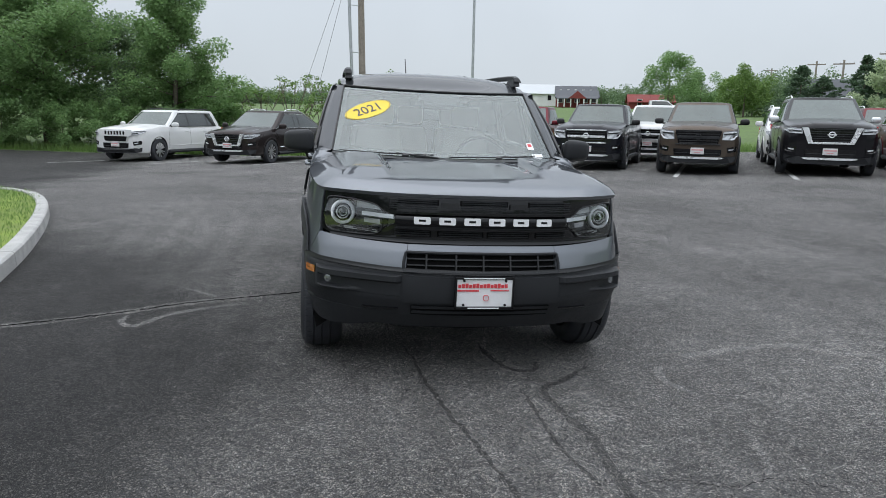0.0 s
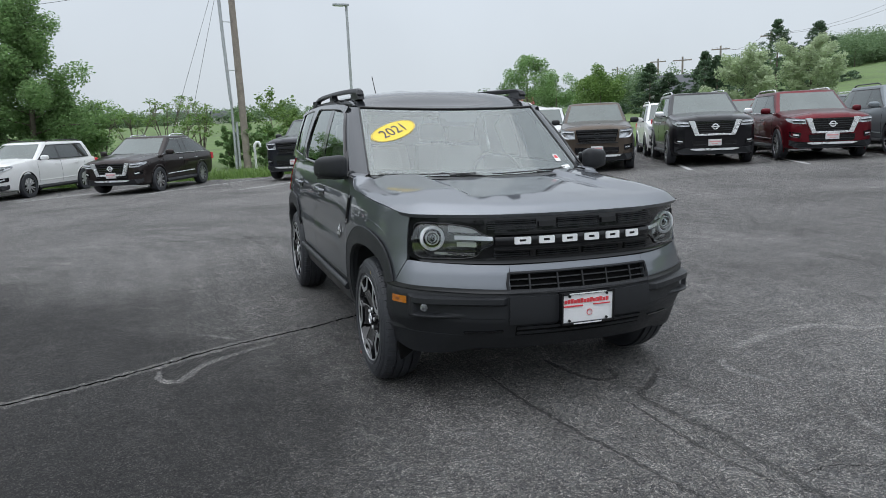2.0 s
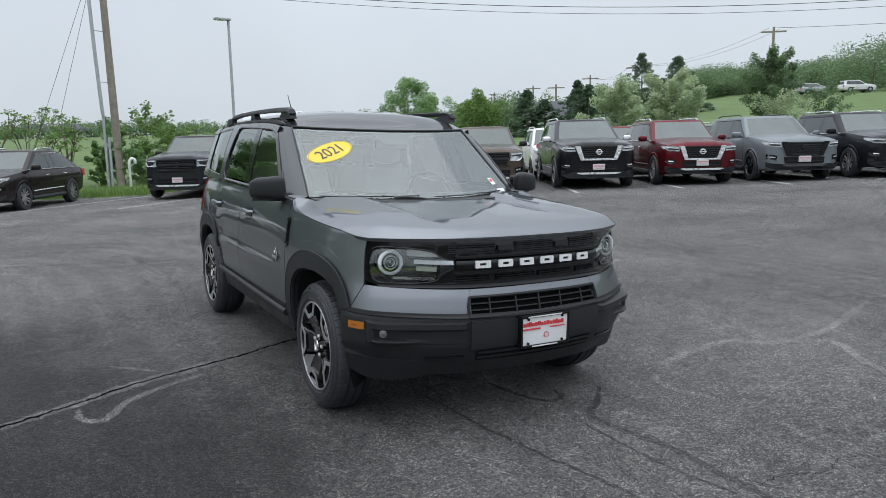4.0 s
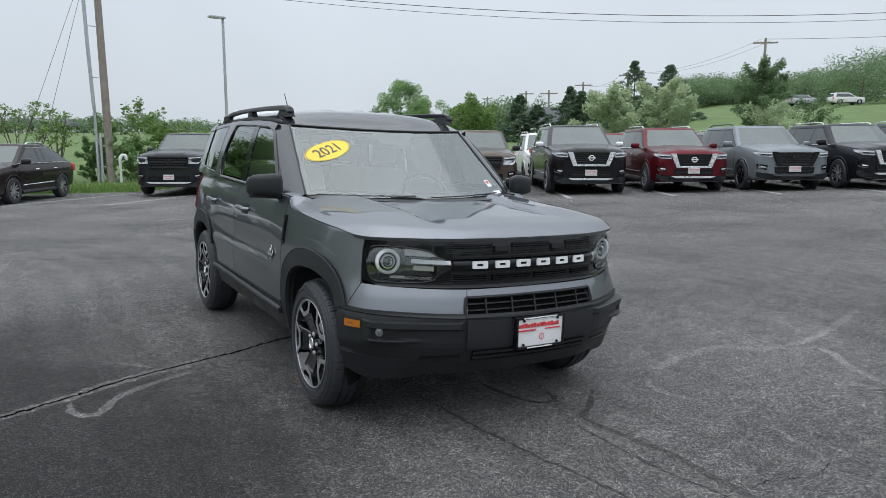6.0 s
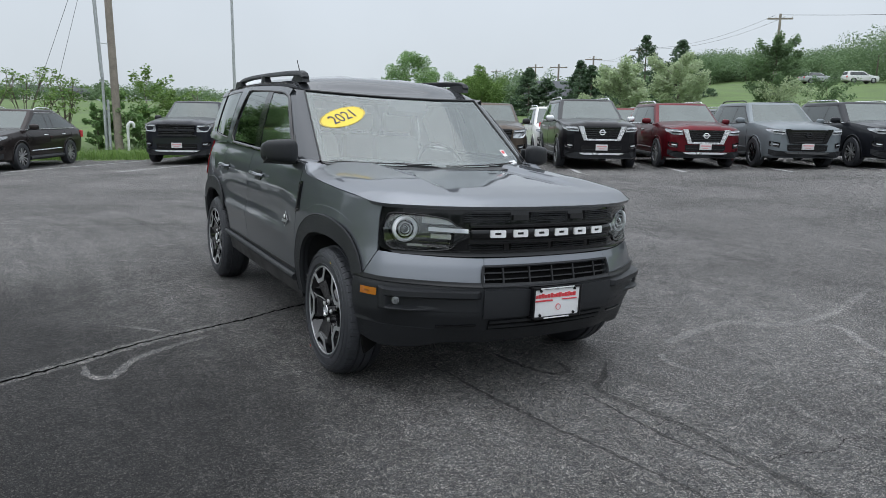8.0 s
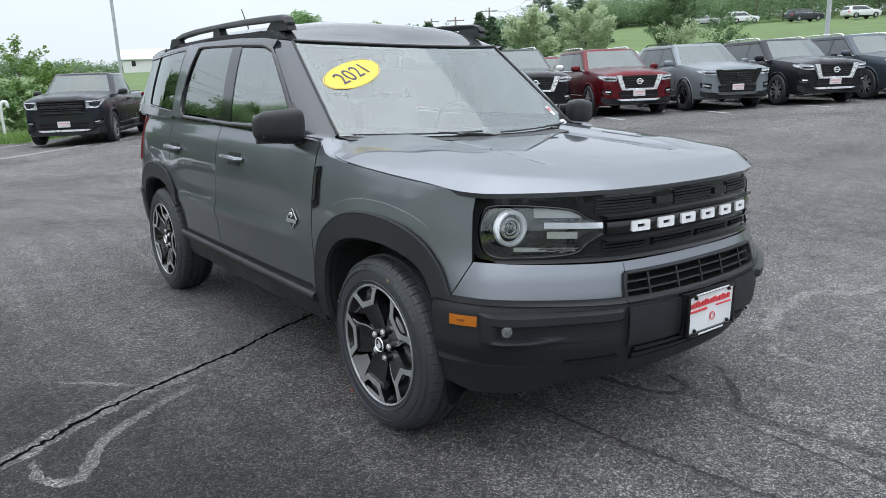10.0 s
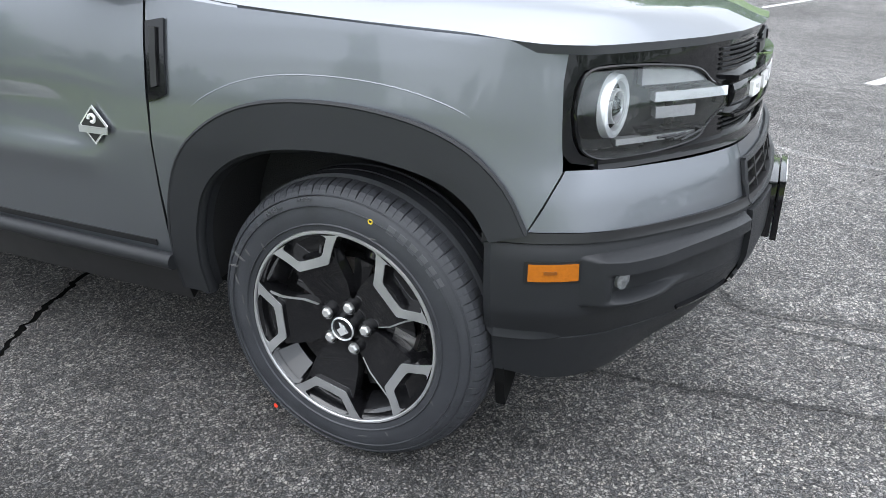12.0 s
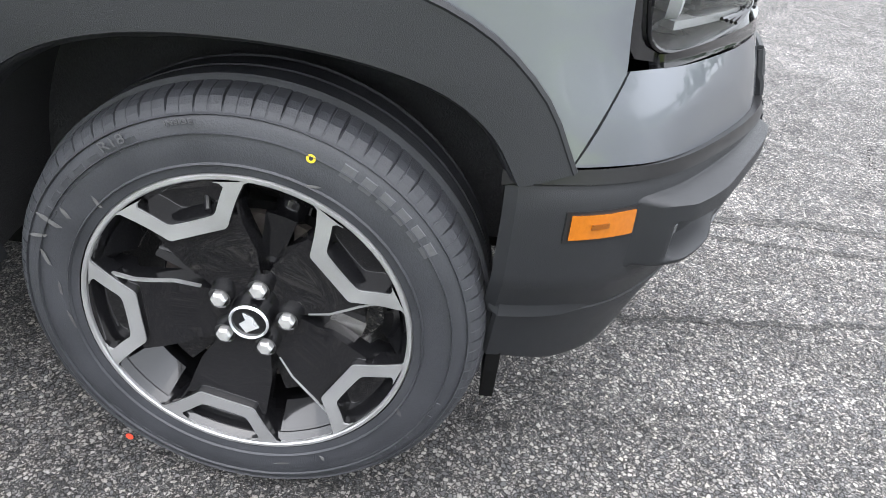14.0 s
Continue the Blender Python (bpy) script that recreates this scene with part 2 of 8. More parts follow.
M_CHALK = mat("tyre_scuff_marks", (0.085, 0.085, 0.085), 0.8, 0.0, var=0.4, bscale=60)
M_ALLOY = mat("machined_aluminium", (0.50, 0.505, 0.51), 0.42, 0.75, var=0.08, scale=20, bump=0.08, bscale=800)
M_WHEELBLACK = mat("gloss_black_wheel", (0.008, 0.008, 0.009), 0.16, 0.0, coat=1.0, var=0.1, bscale=300, spec=0.3)
M_CHROME = mat("chrome", (0.75, 0.76, 0.77), 0.1, 1.0, var=0.04, rvar=0.03)
M_NUT = mat("plated_nut", (0.62, 0.62, 0.61), 0.35, 0.6, var=0.1, scale=60)
M_STEEL = mat("worn_steel", (0.42, 0.41, 0.40), 0.4, 0.9, var=0.2, scale=30)
M_WHITE = mat("white_plastic", (0.78, 0.78, 0.78), 0.35, 0.0, var=0.04)
M_AMBER = mat("amber_lens", (0.40, 0.118, 0.006), 0.22, 0.0, coat=0.7, var=0.12, bscale=160, bump=0.2)
M_BULB = mat("marker_bulb_amber", (0.20, 0.06, 0.006), 0.3)
M_YELLOW = mat("yellow_sticker", (0.80, 0.58, 0.04), 0.45, 0.0, var=0.05)
M_NAVYINK = mat("navy_ink", (0.02, 0.025, 0.07), 0.5)
M_REDINK = mat("red_ink", (0.62, 0.05, 0.06), 0.5)
M_LENS = glass("clear_lens", (0.90, 0.91, 0.92), 0.0, 0.20, 1.48)
M_GLASS = glass("windscreen_glass", (0.86, 0.96, 0.94), 0.0, 0.46)
M_SIDEGLASS = glass("side_glass", (0.92, 0.97, 0.94), 0.0, 1.0)
M_PRIVACY = glass("privacy_glass", (0.06, 0.065, 0.065), 0.0, 0.75)
M_FRIT = mat("black_glass_border", (0.03, 0.031, 0.033), 0.1, 0.0, coat=0.5)
M_LINER = mat("pale_headliner", (0.66, 0.66, 0.64), 0.95)
M_SEAT = mat("grey_seat_fabric", (0.42, 0.415, 0.40), 0.9, 0.0, var=0.2, bump=0.3)
M_LAMPGREY = mat("lamp_reflector", (0.6, 0.61, 0.62), 0.22, 0.35, var=0.1)
M_LAMPHOUSE = mat("lamp_housing_grey", (0.085, 0.086, 0.088), 0.3, 0.2, var=0.2)
M_BRIGHT = mat("bright_trim", (0.80, 0.81, 0.82), 0.28, 0.55, var=0.05)
M_CARLAMP = mat("parked_car_lamp", (0.50, 0.52, 0.54), 0.15, 0.3, coat=1.0, var=0.35, scale=9)
M_DRL = mat("white_light_guide", (0.80, 0.82, 0.84), 0.3, 0.0, coat=0.5, var=0.03)
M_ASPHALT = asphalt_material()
M_CONC = mat("kerb_granite", (0.40, 0.395, 0.38), 0.85, 0.0, var=0.25, scale=5, bump=0.5, bscale=150)
M_STRIPE = mat("worn_white_line_paint", (0.44, 0.44, 0.43), 0.8, 0.0, var=0.35, scale=9, bscale=90)
M_TAR = asphalt_material("crack_sealer", 0.40, False, 0.6)
M_TARGREY = asphalt_material("old_sealer_smear", 0.64, False, 0.45)
M_TARPALE = asphalt_material("bleached_sealer", 0.98, False, 0.5)
M_CRACK = mat("open_crack", (0.005, 0.005, 0.005), 1.0, spec=0.0)
M_GRASS = mat("grass", (0.088, 0.142, 0.036), 0.9, 0.0, var=0.4, scale=0.35, bump=1.0, bscale=7)
M_LAWN = mat("mown_lawn", (0.16, 0.22, 0.035), 0.9, 0.0, var=0.4, scale=2.5, bump=1.0, bscale=60)
M_BARK = mat("bark", (0.15, 0.125, 0.10), 0.9, 0.0, var=0.4, scale=12, bump=0.8, bscale=40)
M_WOODPOLE = mat("weathered_pole_wood", (0.27, 0.235, 0.20), 0.9, 0.0, var=0.3, scale=4, bump=0.6, bscale=50)
M_GALV = mat("galvanised_steel", (0.45, 0.47, 0.48), 0.5, 0.4, var=0.15, scale=8)
M_LEAF = emitless_leaf("maple_leaves", (0.135, 0.240, 0.092), (0.250, 0.390, 0.155), 0.5)
M_LEAF_DARK = emitless_leaf("conifer_needles", (0.052, 0.098, 0.056), (0.100, 0.162, 0.088), 0.3)
M_LEAF_PALE = emitless_leaf("silvery_leaves", (0.32, 0.40, 0.24), (0.48, 0.56, 0.36), 0.5)
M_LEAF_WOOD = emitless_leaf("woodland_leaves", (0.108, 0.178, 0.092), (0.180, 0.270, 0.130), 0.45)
M_LEAF_BRIGHT = emitless_leaf("shrub_leaves", (0.09, 0.17, 0.04), (0.19, 0.30, 0.08), 0.35)


# ---------- mesh helpers ----------
def obj(name, verts, faces, material, parent=None, label="", smooth=True, sharp=35):
    me = bpy.data.meshes.new(name)
    me.from_pydata([tuple(v) for v in verts], [], faces)
    me.validate()
    if smooth:
        me.polygons.foreach_set("use_smooth", [True] * len(me.polygons))
        me.set_sharp_from_angle(angle=radians(sharp))
    for k in material if isinstance(material, (list, tuple)) else (material,):
        me.materials.append(k)
    me.update()
    ob = new(name, me)
    if parent is not None:
        ob.parent = parent
    if label:
        ob["label"] = label
    return ob


def part(name, bm, material, parent, label="", smooth=True, sharp=35):
    me = bpy.data.meshes.new(name)
    bm.to_mesh(me)
    bm.free()
    if smooth:
        me.polygons.foreach_set("use_smooth", [True] * len(me.polygons))
        me.set_sharp_from_angle(angle=radians(sharp))
    me.materials.append(material)
    ob = new(name, me)
    ob.parent = parent
    if label:
        ob["label"] = label
    return ob


def bevelled(bm, w, seg=2):
    bmesh.ops.bevel(bm, geom=list(bm.edges), offset=w, segments=seg, profile=0.6, affect="EDGES", clamp_overlap=True)
    return bm


def box_bm(x0, x1, y0, y1, z0, z1, bev=0.0, seg=2):
    bm = bmesh.new()
    bmesh.ops.create_cube(bm, size=1.0, matrix=Matrix.LocRotScale(((x0 + x1) / 2, (y0 + y1) / 2, (z0 + z1) / 2), None, (abs(x1 - x0), abs(y1 - y0), abs(z1 - z0))))
    if bev:
        bevelled(bm, bev, seg)
    return bm


def lathe(profile, n, axis="x"):
    """Verts and faces of a profile of (along, radius) turned round an axis."""
    vs, fs = [], []
    for k in range(n):
        a = 2 * math.pi * k / n
        for p, r in profile:
            c, s = r * math.cos(a), r * math.sin(a)
            vs.append((p, c, s) if axis == "x" else (c, s, p) if axis == "z" else (c, p, s))
    m = len(profile)
    for k in range(n):
        for j in range(m - 1):
            a, b = k * m + j, ((k + 1) % n) * m + j
            fs.append((a, b, b + 1, a + 1))
    return vs, fs


def tube(points, radii, n=8):
    """Verts and faces of a bent tapering tube."""
    vs, fs = [], []
    pts = [Vector(p) for p in points]
    for i, p in enumerate(pts):
        d = (pts[min(i + 1, len(pts) - 1)] - pts[max(i - 1, 0)]).normalized()
        q = d.to_track_quat("Z", "Y")
        r = radii[i] if isinstance(radii, (list, tuple)) else radii
        for k in range(n):
            a = 2 * math.pi * k / n
            vs.append(p + q @ Vector((r * math.cos(a), r * math.sin(a), 0)))
    for i in range(len(pts) - 1):
        for k in range(n):
            a, b = i * n + k, i * n + (k + 1) % n
            fs.append((a, b, b + n, a + n))
    fs.append(tuple(range(n - 1, -1, -1)))
    fs.append(tuple(range((len(pts) - 1) * n, len(pts) * n)))
    return vs, fs


def merge(*lists):
    vs, fs = [], []
    for v, f in lists:
        k = len(vs)
        vs += list(v)
        fs += [tuple(i + k for i in g) for g in f]
    return vs, fs


def moved(vf, m):
    return [m @ Vector(v) for v in vf[0]], vf[1]


def extrude_poly(pts, d, inset=0.0):
    """A flat outline given as 3D points, pushed by the vector d to a closed slab."""
    d = Vector(d)
    a = [Vector(p) for p in pts]
    c = sum(a, Vector()) / len(a)
    b = [p + d + (c - p) * inset for p in a]
    n = len(a)
    fs = [tuple(range(n - 1, -1, -1)), tuple(range(n, 2 * n))]
    fs += [(i, (i + 1) % n, n + (i + 1) % n, n + i) for i in range(n)]
    return a + b, fs


def interp(x, xs, ys):
    return float(np.interp(x, xs, ys))


def smooth01(x, a, b):
    t = min(max((x - a) / (b - a), 0.0), 1.0)
    return t * t * (3 - 2 * t)


# ---------- ground ----------
def lot_edge(x):
    """The far edge of the paved lot."""
    if x < 1.0:
        return 22.6 - 0.43 * x
    return min(22.2 + 0.9 * (x - 1.0), 33.5 - 0.64 * x)


def ground_z(x, y):
    near = -0.012 - 0.0262 * max(min(x, 1.2), -3.6)
    xc, yc = max(min(x, 26.0), -9.0), max(min(y, 22.0), -12.0)
    far = 0.10 + 0.018 * (xc - 2.0) - 0.012 * yc
    w = math.exp(-((max(math.hypot(x + 0.3, (y - 1.3) * 0.8) - 2.6, 0.0) / 5.0) ** 2))
    z = w * near + (1 - w) * far
    out = max(y - lot_edge(x), 0.0)
    if out > 0:
        az = math.degrees(math.atan2(x, max(y, 0.1)))
        d = max(math.hypot(x, y) - 27.0, 0.0)
        slope = 0.026 + 0.050 * smooth01(az, 38, 52)
        z += min(slope * min(d, 140.0) + 0.004 * max(d - 140.0, 0), 12.0) * smooth01(out, 0, 12)
        z += 0.25 * smooth01(out, 4, 30) * noise.noise((x * 0.05, y * 0.05, 0.3))
    return z


def axis_steps(lo, hi, fine_lo, fine_hi, step, grow):
    out = list(np.arange(fine_lo, fine_hi + 1e-6, step))
    s, p = step, fine_hi
    while p < hi:
        s *= grow
        p += s
        out.append(p)
    s, p = step, fine_lo
    while p > lo:
        s *= grow
        p -= s
        out.insert(0, p)
    return [float(v) for v in out]


gx, gy = axis_steps(-1500, 1500, -14, 26, 0.5, 1.14), axis_steps(-900, 1500, -8, 30, 0.5, 1.14)
gv = [(x, y, ground_z(x, y)) for y in gy for x in gx]
gf = [(j * len(gx) + i, j * len(gx) + i + 1, (j + 1) * len(gx) + i + 1, (j + 1) * len(gx) + i) for j in range(len(gy) - 1) for i in range(len(gx) - 1)]
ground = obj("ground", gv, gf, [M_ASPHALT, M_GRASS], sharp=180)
for pl in ground.data.polygons:
    c = pl.center
    wob = 0.35 * noise.noise((c.x * 0.4, c.y * 0.4, 0))
    pl.material_index = 1 if c.y + wob > lot_edge(c.x) or c.x < -45 or c.x > 60 or c.y < -60 else 0
tagged(ground, "worn grey asphalt car park running out into green fields", "ground", kind="structure")


# ---------- the grey SUV ----------
LEAN = 1.5
suv = new("compact_suv")
suv.matrix_world = pose(-0.0125, 0, -0.012, 0, LEAN, 0) @ Matrix.Diagonal((0.986, 1.0, 1.0, 1.0))
tagged(suv, "grey metallic compact SUV with charcoal cladding and black front grille", "car")


def spline(pts, n=12):
    """A dense Catmull-Rom line through 2D points."""
    p = [Vector(q) for q in pts]
    p = [2 * p[0] - p[1], *p, 2 * p[-1] - p[-2]]
    out = []
    for i in range(1, len(p) - 2):
        for k in range(n):
            t = k / n
            out.append(0.5 * (2 * p[i] + (p[i + 1] - p[i - 1]) * t + (2 * p[i - 1] - 5 * p[i] + 4 * p[i + 1] - p[i + 2]) * t * t + (3 * p[i] - p[i - 1] - 3 * p[i + 1] + p[i + 2]) * t ** 3))
    return out + [p[-2]]


PLAN = spline([(0, -0.835), (0.2, -0.829), (0.40, -0.800), (0.55, -0.738), (0.68, -0.650), (0.78, -0.562), (0.842, -0.480), (0.878, -0.40), (0.897, -0.30),
               (0.915, -0.05), (0.925, 0.35), (0.928, 0.9), (0.926, 1.7), (0.921, 2.4), (0.907, 2.9), (0.875, 3.18), (0.79, 3.38), (0.6, 3.45), (0.3, 3.475), (0, 3.48)])
PQ = np.concatenate([[0], np.cumsum([(b - a).length for a, b in zip(PLAN, PLAN[1:])])])
PX, PY = np.array([p[0] for p in PLAN]), np.array([p[1] for p in PLAN])
REAR_I = int(np.argmin(abs(PY - 3.18)))


def q_of_y(y):
    return interp(y, PY, PQ)


def q_of_x(x):
    return interp(x, PX[:110], PQ[:110])


FRONT_Z = [0.20, 0.30, 0.38, 0.42, 0.47, 0.54, 0.59, 0.612, 0.622, 0.64, 0.70, 0.745, 0.76, 0.80, 0.87, 0.95, 1.00, 1.03, 1.06]
FRONT_O = [-0.14, -0.065, -0.02, -0.002, 0.020, 0.022, 0.020, 0.014, 0.008, 0.005, -0.011, -0.029, -0.036, -0.038, -0.040, -0.045, -0.050, -0.07, -0.11]
WING_O = [-0.14, -0.065, -0.02, -0.002, 0.020, 0.022, 0.020, 0.014, 0.006, 0.002, -0.010, -0.020, -0.023, -0.029, -0.037, -0.046, -0.050, -0.07, -0.11]
SIDE_Z = [0.28, 0.36, 0.44, 0.52, 0.62, 0.75, 0.86, 0.95, 1.01, 1.06, 1.10, 1.14]
SIDE_O = [-0.07, -0.045, -0.024, -0.014, -0.006, 0.0, -0.007, -0.020, -0.031, -0.043, -0.057, -0.077]


def shell(q, z, off=0.0):
    """A point of the right-hand body skin (x taken positive) at plan length q and height z."""
    x, y = interp(q, PQ, PX), interp(q, PQ, PY)
    x1, y1, x0, y0 = interp(q + 0.02, PQ, PX), interp(q + 0.02, PQ, PY), interp(q - 0.02, PQ, PX), interp(q - 0.02, PQ, PY)
    t = Vector((x1 - x0, y1 - y0)).normalized()
    y += 0.020 * (1 - smooth01(y, -0.74, -0.50))
    n = Vector((t.y, -t.x))
    f = 1 - smooth01(y, -0.50, -0.12)
    k = smooth01(y, -0.54, -0.47)
    o = f * ((1 - k) * interp(z, FRONT_Z, FRONT_O) + k * interp(z, FRONT_Z, WING_O)) + (1 - f) * interp(z, SIDE_Z, SIDE_O) + off
    # a sharp shoulder line along the doors and a soft hollow below it
    if y > 0.3:
        o += 0.013 * math.exp(-(((z - 0.688) / (0.026 if z > 0.688 else 0.044)) ** 2)) * smooth01(y, 0.58, 0.74) * (1 - smooth01(y, 2.2, 2.4)) - 0.009 * math.exp(-(((z - 0.80) / 0.09) ** 2)) * smooth01(y, 0.4, 0.9) * (1 - smooth01(y, 2.1, 2.4))
    return Vector((x + n.x * o, y + n.y * o, z))


def resample(pts, n):
    p = [Vector(v) for v in pts]
    d = np.concatenate([[0], np.cumsum([(b - a).length for a, b in zip(p, p[1:])])])
    return [Vector([interp(s, d, [v[k] for v in p]) for k in range(len(p[0]))]) for s in np.linspace(0, d[-1], n + 1)]


def coons(bottom, top, left, right, nu, nv):
    b, t, l, r = resample(bottom, nu), resample(top, nu), resample(left, nv), resample(right, nv)
    out = []
    for j in range(nv + 1):
        v = j / nv
        for i in range(nu + 1):
            u = i / nu
            out.append((1 - v) * b[i] + v * t[i] + (1 - u) * l[j] + u * r[j] - ((1 - u) * (1 - v) * b[0] + u * (1 - v) * b[-1] + (1 - u) * v * t[0] + u * v * t[-1]))
    return out


def skin(points, nu, nv, sx, depth=0.014, centre=(0, 1.2, 0.8)):
    """A panel from a grid of points on the positive side; sx mirrors it. Its rim is folded inward."""
    vs = [Vector((p[0] * sx, p[1], p[2])) for p in points]
    fs = [(j * (nu + 1) + i, j * (nu + 1) + i + 1, (j + 1) * (nu + 1) + i + 1, (j + 1) * (nu + 1) + i) for j in range(nv) for i in range(nu)]
    mid = sum(vs, Vector()) / len(vs)
    nrm = Vector()
    for f in fs:
        nrm += (vs[f[1]] - vs[f[0]]).cross(vs[f[2]] - vs[f[0]])
    if nrm.dot(mid - Vector(centre)) < 0:
        fs = [g[::-1] for g in fs]
        nrm = -nrm
    nrm.normalize()
    ring = [i for i in range(nu + 1)] + [j * (nu + 1) + nu for j in range(1, nv + 1)] + [nv * (nu + 1) + i for i in range(nu - 1, -1, -1)] + [j * (nu + 1) for j in range(nv - 1, 0, -1)]
    if depth:
        cen = mid
        k = len(vs)
        for r in ring:
            vs.append(vs[r].copy())
        for r in ring:
            vs.append(vs[r] - nrm * depth + (cen - vs[r]).normalized() * depth * 0.4)
        m = len(ring)
        for i in range(m):
            a, b, c, d = k + i, k + (i + 1) % m, k + m + (i + 1) % m, k + m + i
            q = (vs[b] - vs[a]).cross(vs[d] - vs[a])
            fs.append((a, b, c, d) if q.dot(vs[a] - cen) > 0 else (a, d, c, b))
    return vs, fs


def side_panel(name, bottom, top, left, right, nu, nv, material, parent, off=0.0, depth=0.014, label="", byx=False):
    """The same panel on both flanks; corners are given as (y, z), or (x, z) on the nose."""
    conv = (lambda p: (q_of_x(p[0]), p[1])) if byx else (lambda p: (q_of_y(p[0]), p[1]))
    g = coons(*[[conv(p) for p in c] for c in (bottom, top, left, right)], nu, nv)
    pts = [shell(p[0], p[1], off) for p in g]
    return [obj(name, *skin(pts, nu, nv, sx, depth), material, parent, label) for sx in (-1, 1)]


def arc(cy, path, flip=False):
    return [(cy + (-y if flip else y), z) for y, z in path]


ARCH_IN = [tuple(p) for p in spline([(-0.352, 0.622), (-0.312, 0.686), (-0.24, 0.735), (-0.13, 0.764), (0.0, 0.772), (0.13, 0.762), (0.24, 0.727), (0.325, 0.657), (0.372, 0.555), (0.39, 0.46), (0.395, 0.36)], 5)]
ARCH_OUT = [tuple(p) for p in spline([(-0.418, 0.640), (-0.372, 0.730), (-0.285, 0.806), (-0.16, 0.852), (0.0, 0.868), (0.16, 0.856), (0.29, 0.808), (0.39, 0.722), (0.444, 0.605), (0.466, 0.49), (0.474, 0.36)], 5)]

# inner core that stops light behind the seams
core_rings = []
for y, w, z0, z1 in ((-0.62, 0.50, 0.33, 0.93), (-0.45, 0.70, 0.30, 0.95), (0.42, 0.72, 0.30, 1.02)):
    core_rings.append((y, w, z0, z1))
cv, cf = [], []
for y, w, z0, z1 in core_rings:
    cv += [(-w, y, z0), (w, y, z0), (w, y, z1), (-w, y, z1)]
for i in range(len(core_rings) - 1):
    for k in range(4):
        cf.append((i * 4 + k, i * 4 + (k + 1) % 4, i * 4 + 4 + (k + 1) % 4, i * 4 + 4 + k))
cf += [(3, 2, 1, 0), (8, 9, 10, 11)]
# narrow engine bay so that the wheels have room
obj("engine_bay", [(x * 0.72 if abs(x) > 0.55 else x, y, z) for x, y, z in cv], cf, M_DARK, suv, smooth=False)
obj("floor_pan", *merge(*[(b, f) for b, f in [extrude_poly([(-0.62, 0.42, 0.24), (0.62, 0.42, 0.24), (0.62, 2.2, 0.24), (-0.62, 2.2, 0.24)], (0, 0, 0.10)), extrude_poly([(-0.55, 2.2, 0.27), (0.55, 2.2, 0.27), (0.62, 3.35, 0.33), (-0.62, 3.35, 0.33)], (0, 0, 0.2))]]), M_DARK, suv, smooth=False)
for sx in (-1, 1):
    for wy in (0.0, 2.67):
        edge = [(-0.425, 0.40), (-0.415, 0.47), (-0.395, 0.54), *ARCH_IN[:-1], (0.396, 0.37)]
        rv, rf = [], []
        for y, z in edge:
            d = Vector((y, z - 0.36)).normalized()
            xo = min(0.885, shell(q_of_y(wy + y), max(z, 0.45), -0.03).x)
            for x, g in ((xo, 0.003), (xo - 0.03, 0.012), (xo - 0.09, 0.022), (0.645, 0.03)):
                rv.append((sx * x, wy + y + d.x * g, z + d.y * g))
        for k in range(len(edge) - 1):
            for c in range(3):
                rf.append((4 * k + c, 4 * k + c + 1, 4 * k + c + 5, 4 * k + c + 4))
        rf.append(tuple(range(3, len(rv), 4)))
        obj("wheel_well", rv, rf, M_LINERBLACK, suv)

# flanks
side_panel("front_fender", [*ARCH_OUT[:-5], (0.477, 0.47)],
           [(-0.490, 0.988), (-0.30, 1.004), (0.0, 1.026), (0.25, 1.044), (0.38, 1.058), (0.44, 1.085), (0.468, 1.118)],
           [ARCH_OUT[0], (-0.441, 0.681), (-0.464, 0.722), (-0.484, 0.757), (-0.483, 0.775), (-0.481, 0.80), (-0.480, 0.83), (-0.480, 0.92), (-0.490, 0.988)],
           [(0.477, 0.47), (0.477, 0.70), (0.470, 0.85), (0.470, 1.0), (0.468, 1.118)], 40, 22, M_PAINT, suv, depth=0.02)
side_panel("front_door", [(0.486, 0.452), (1.606, 0.470)], [(0.476, 1.126), (0.9, 1.135), (1.606, 1.156)],
                     [(0.486, 0.452), (0.484, 0.60), (0.478, 0.85), (0.476, 1.126)], [(1.606, 0.470), (1.606, 1.156)], 36, 26, M_PAINT, suv)
side_panel("rear_door", [(1.613, 0.470), (2.16, 0.482)], [(1.613, 1.156), (2.0, 1.166), (2.43, 1.176)], [(1.613, 0.470), (1.613, 1.156)],
           [(2.16, 0.482), (2.176, 0.60), (2.235, 0.735), (2.33, 0.83), (2.40, 0.90), (2.43, 1.0), (2.43, 1.176)], 28, 26, M_PAINT, suv)
side_panel("rear_quarter_panel", [(2.168, 0.482), (2.20, 0.62), (2.275, 0.728), (2.385, 0.808), (2.51, 0.852), (2.67, 0.868), (2.83, 0.856), (2.96, 0.808), (3.06, 0.722), (3.11, 0.655), (3.26, 0.652)],
           [(2.437, 1.176), (2.8, 1.186), (3.20, 1.19), (3.28, 1.19)],
           [(2.168, 0.482), (2.240, 0.732), (2.405, 0.90), (2.437, 1.0), (2.437, 1.176)], [(3.26, 0.655), (3.29, 0.9), (3.28, 1.19)], 36, 22, M_PAINT, suv)
# charcoal wheel-arch cladding, standing proud of the paint
for cy, nm in ((0.0, "front"), (2.67, "rear")):
    side_panel("wheel_arch_cladding", arc(cy, ARCH_IN), arc(cy, ARCH_OUT), [arc(cy, ARCH_IN)[0], arc(cy, ARCH_OUT)[0]], [arc(cy, ARCH_IN)[-1], arc(cy, ARCH_OUT)[-1]], 44, 6, M_CLAD, suv, off=0.016, depth=0.045)
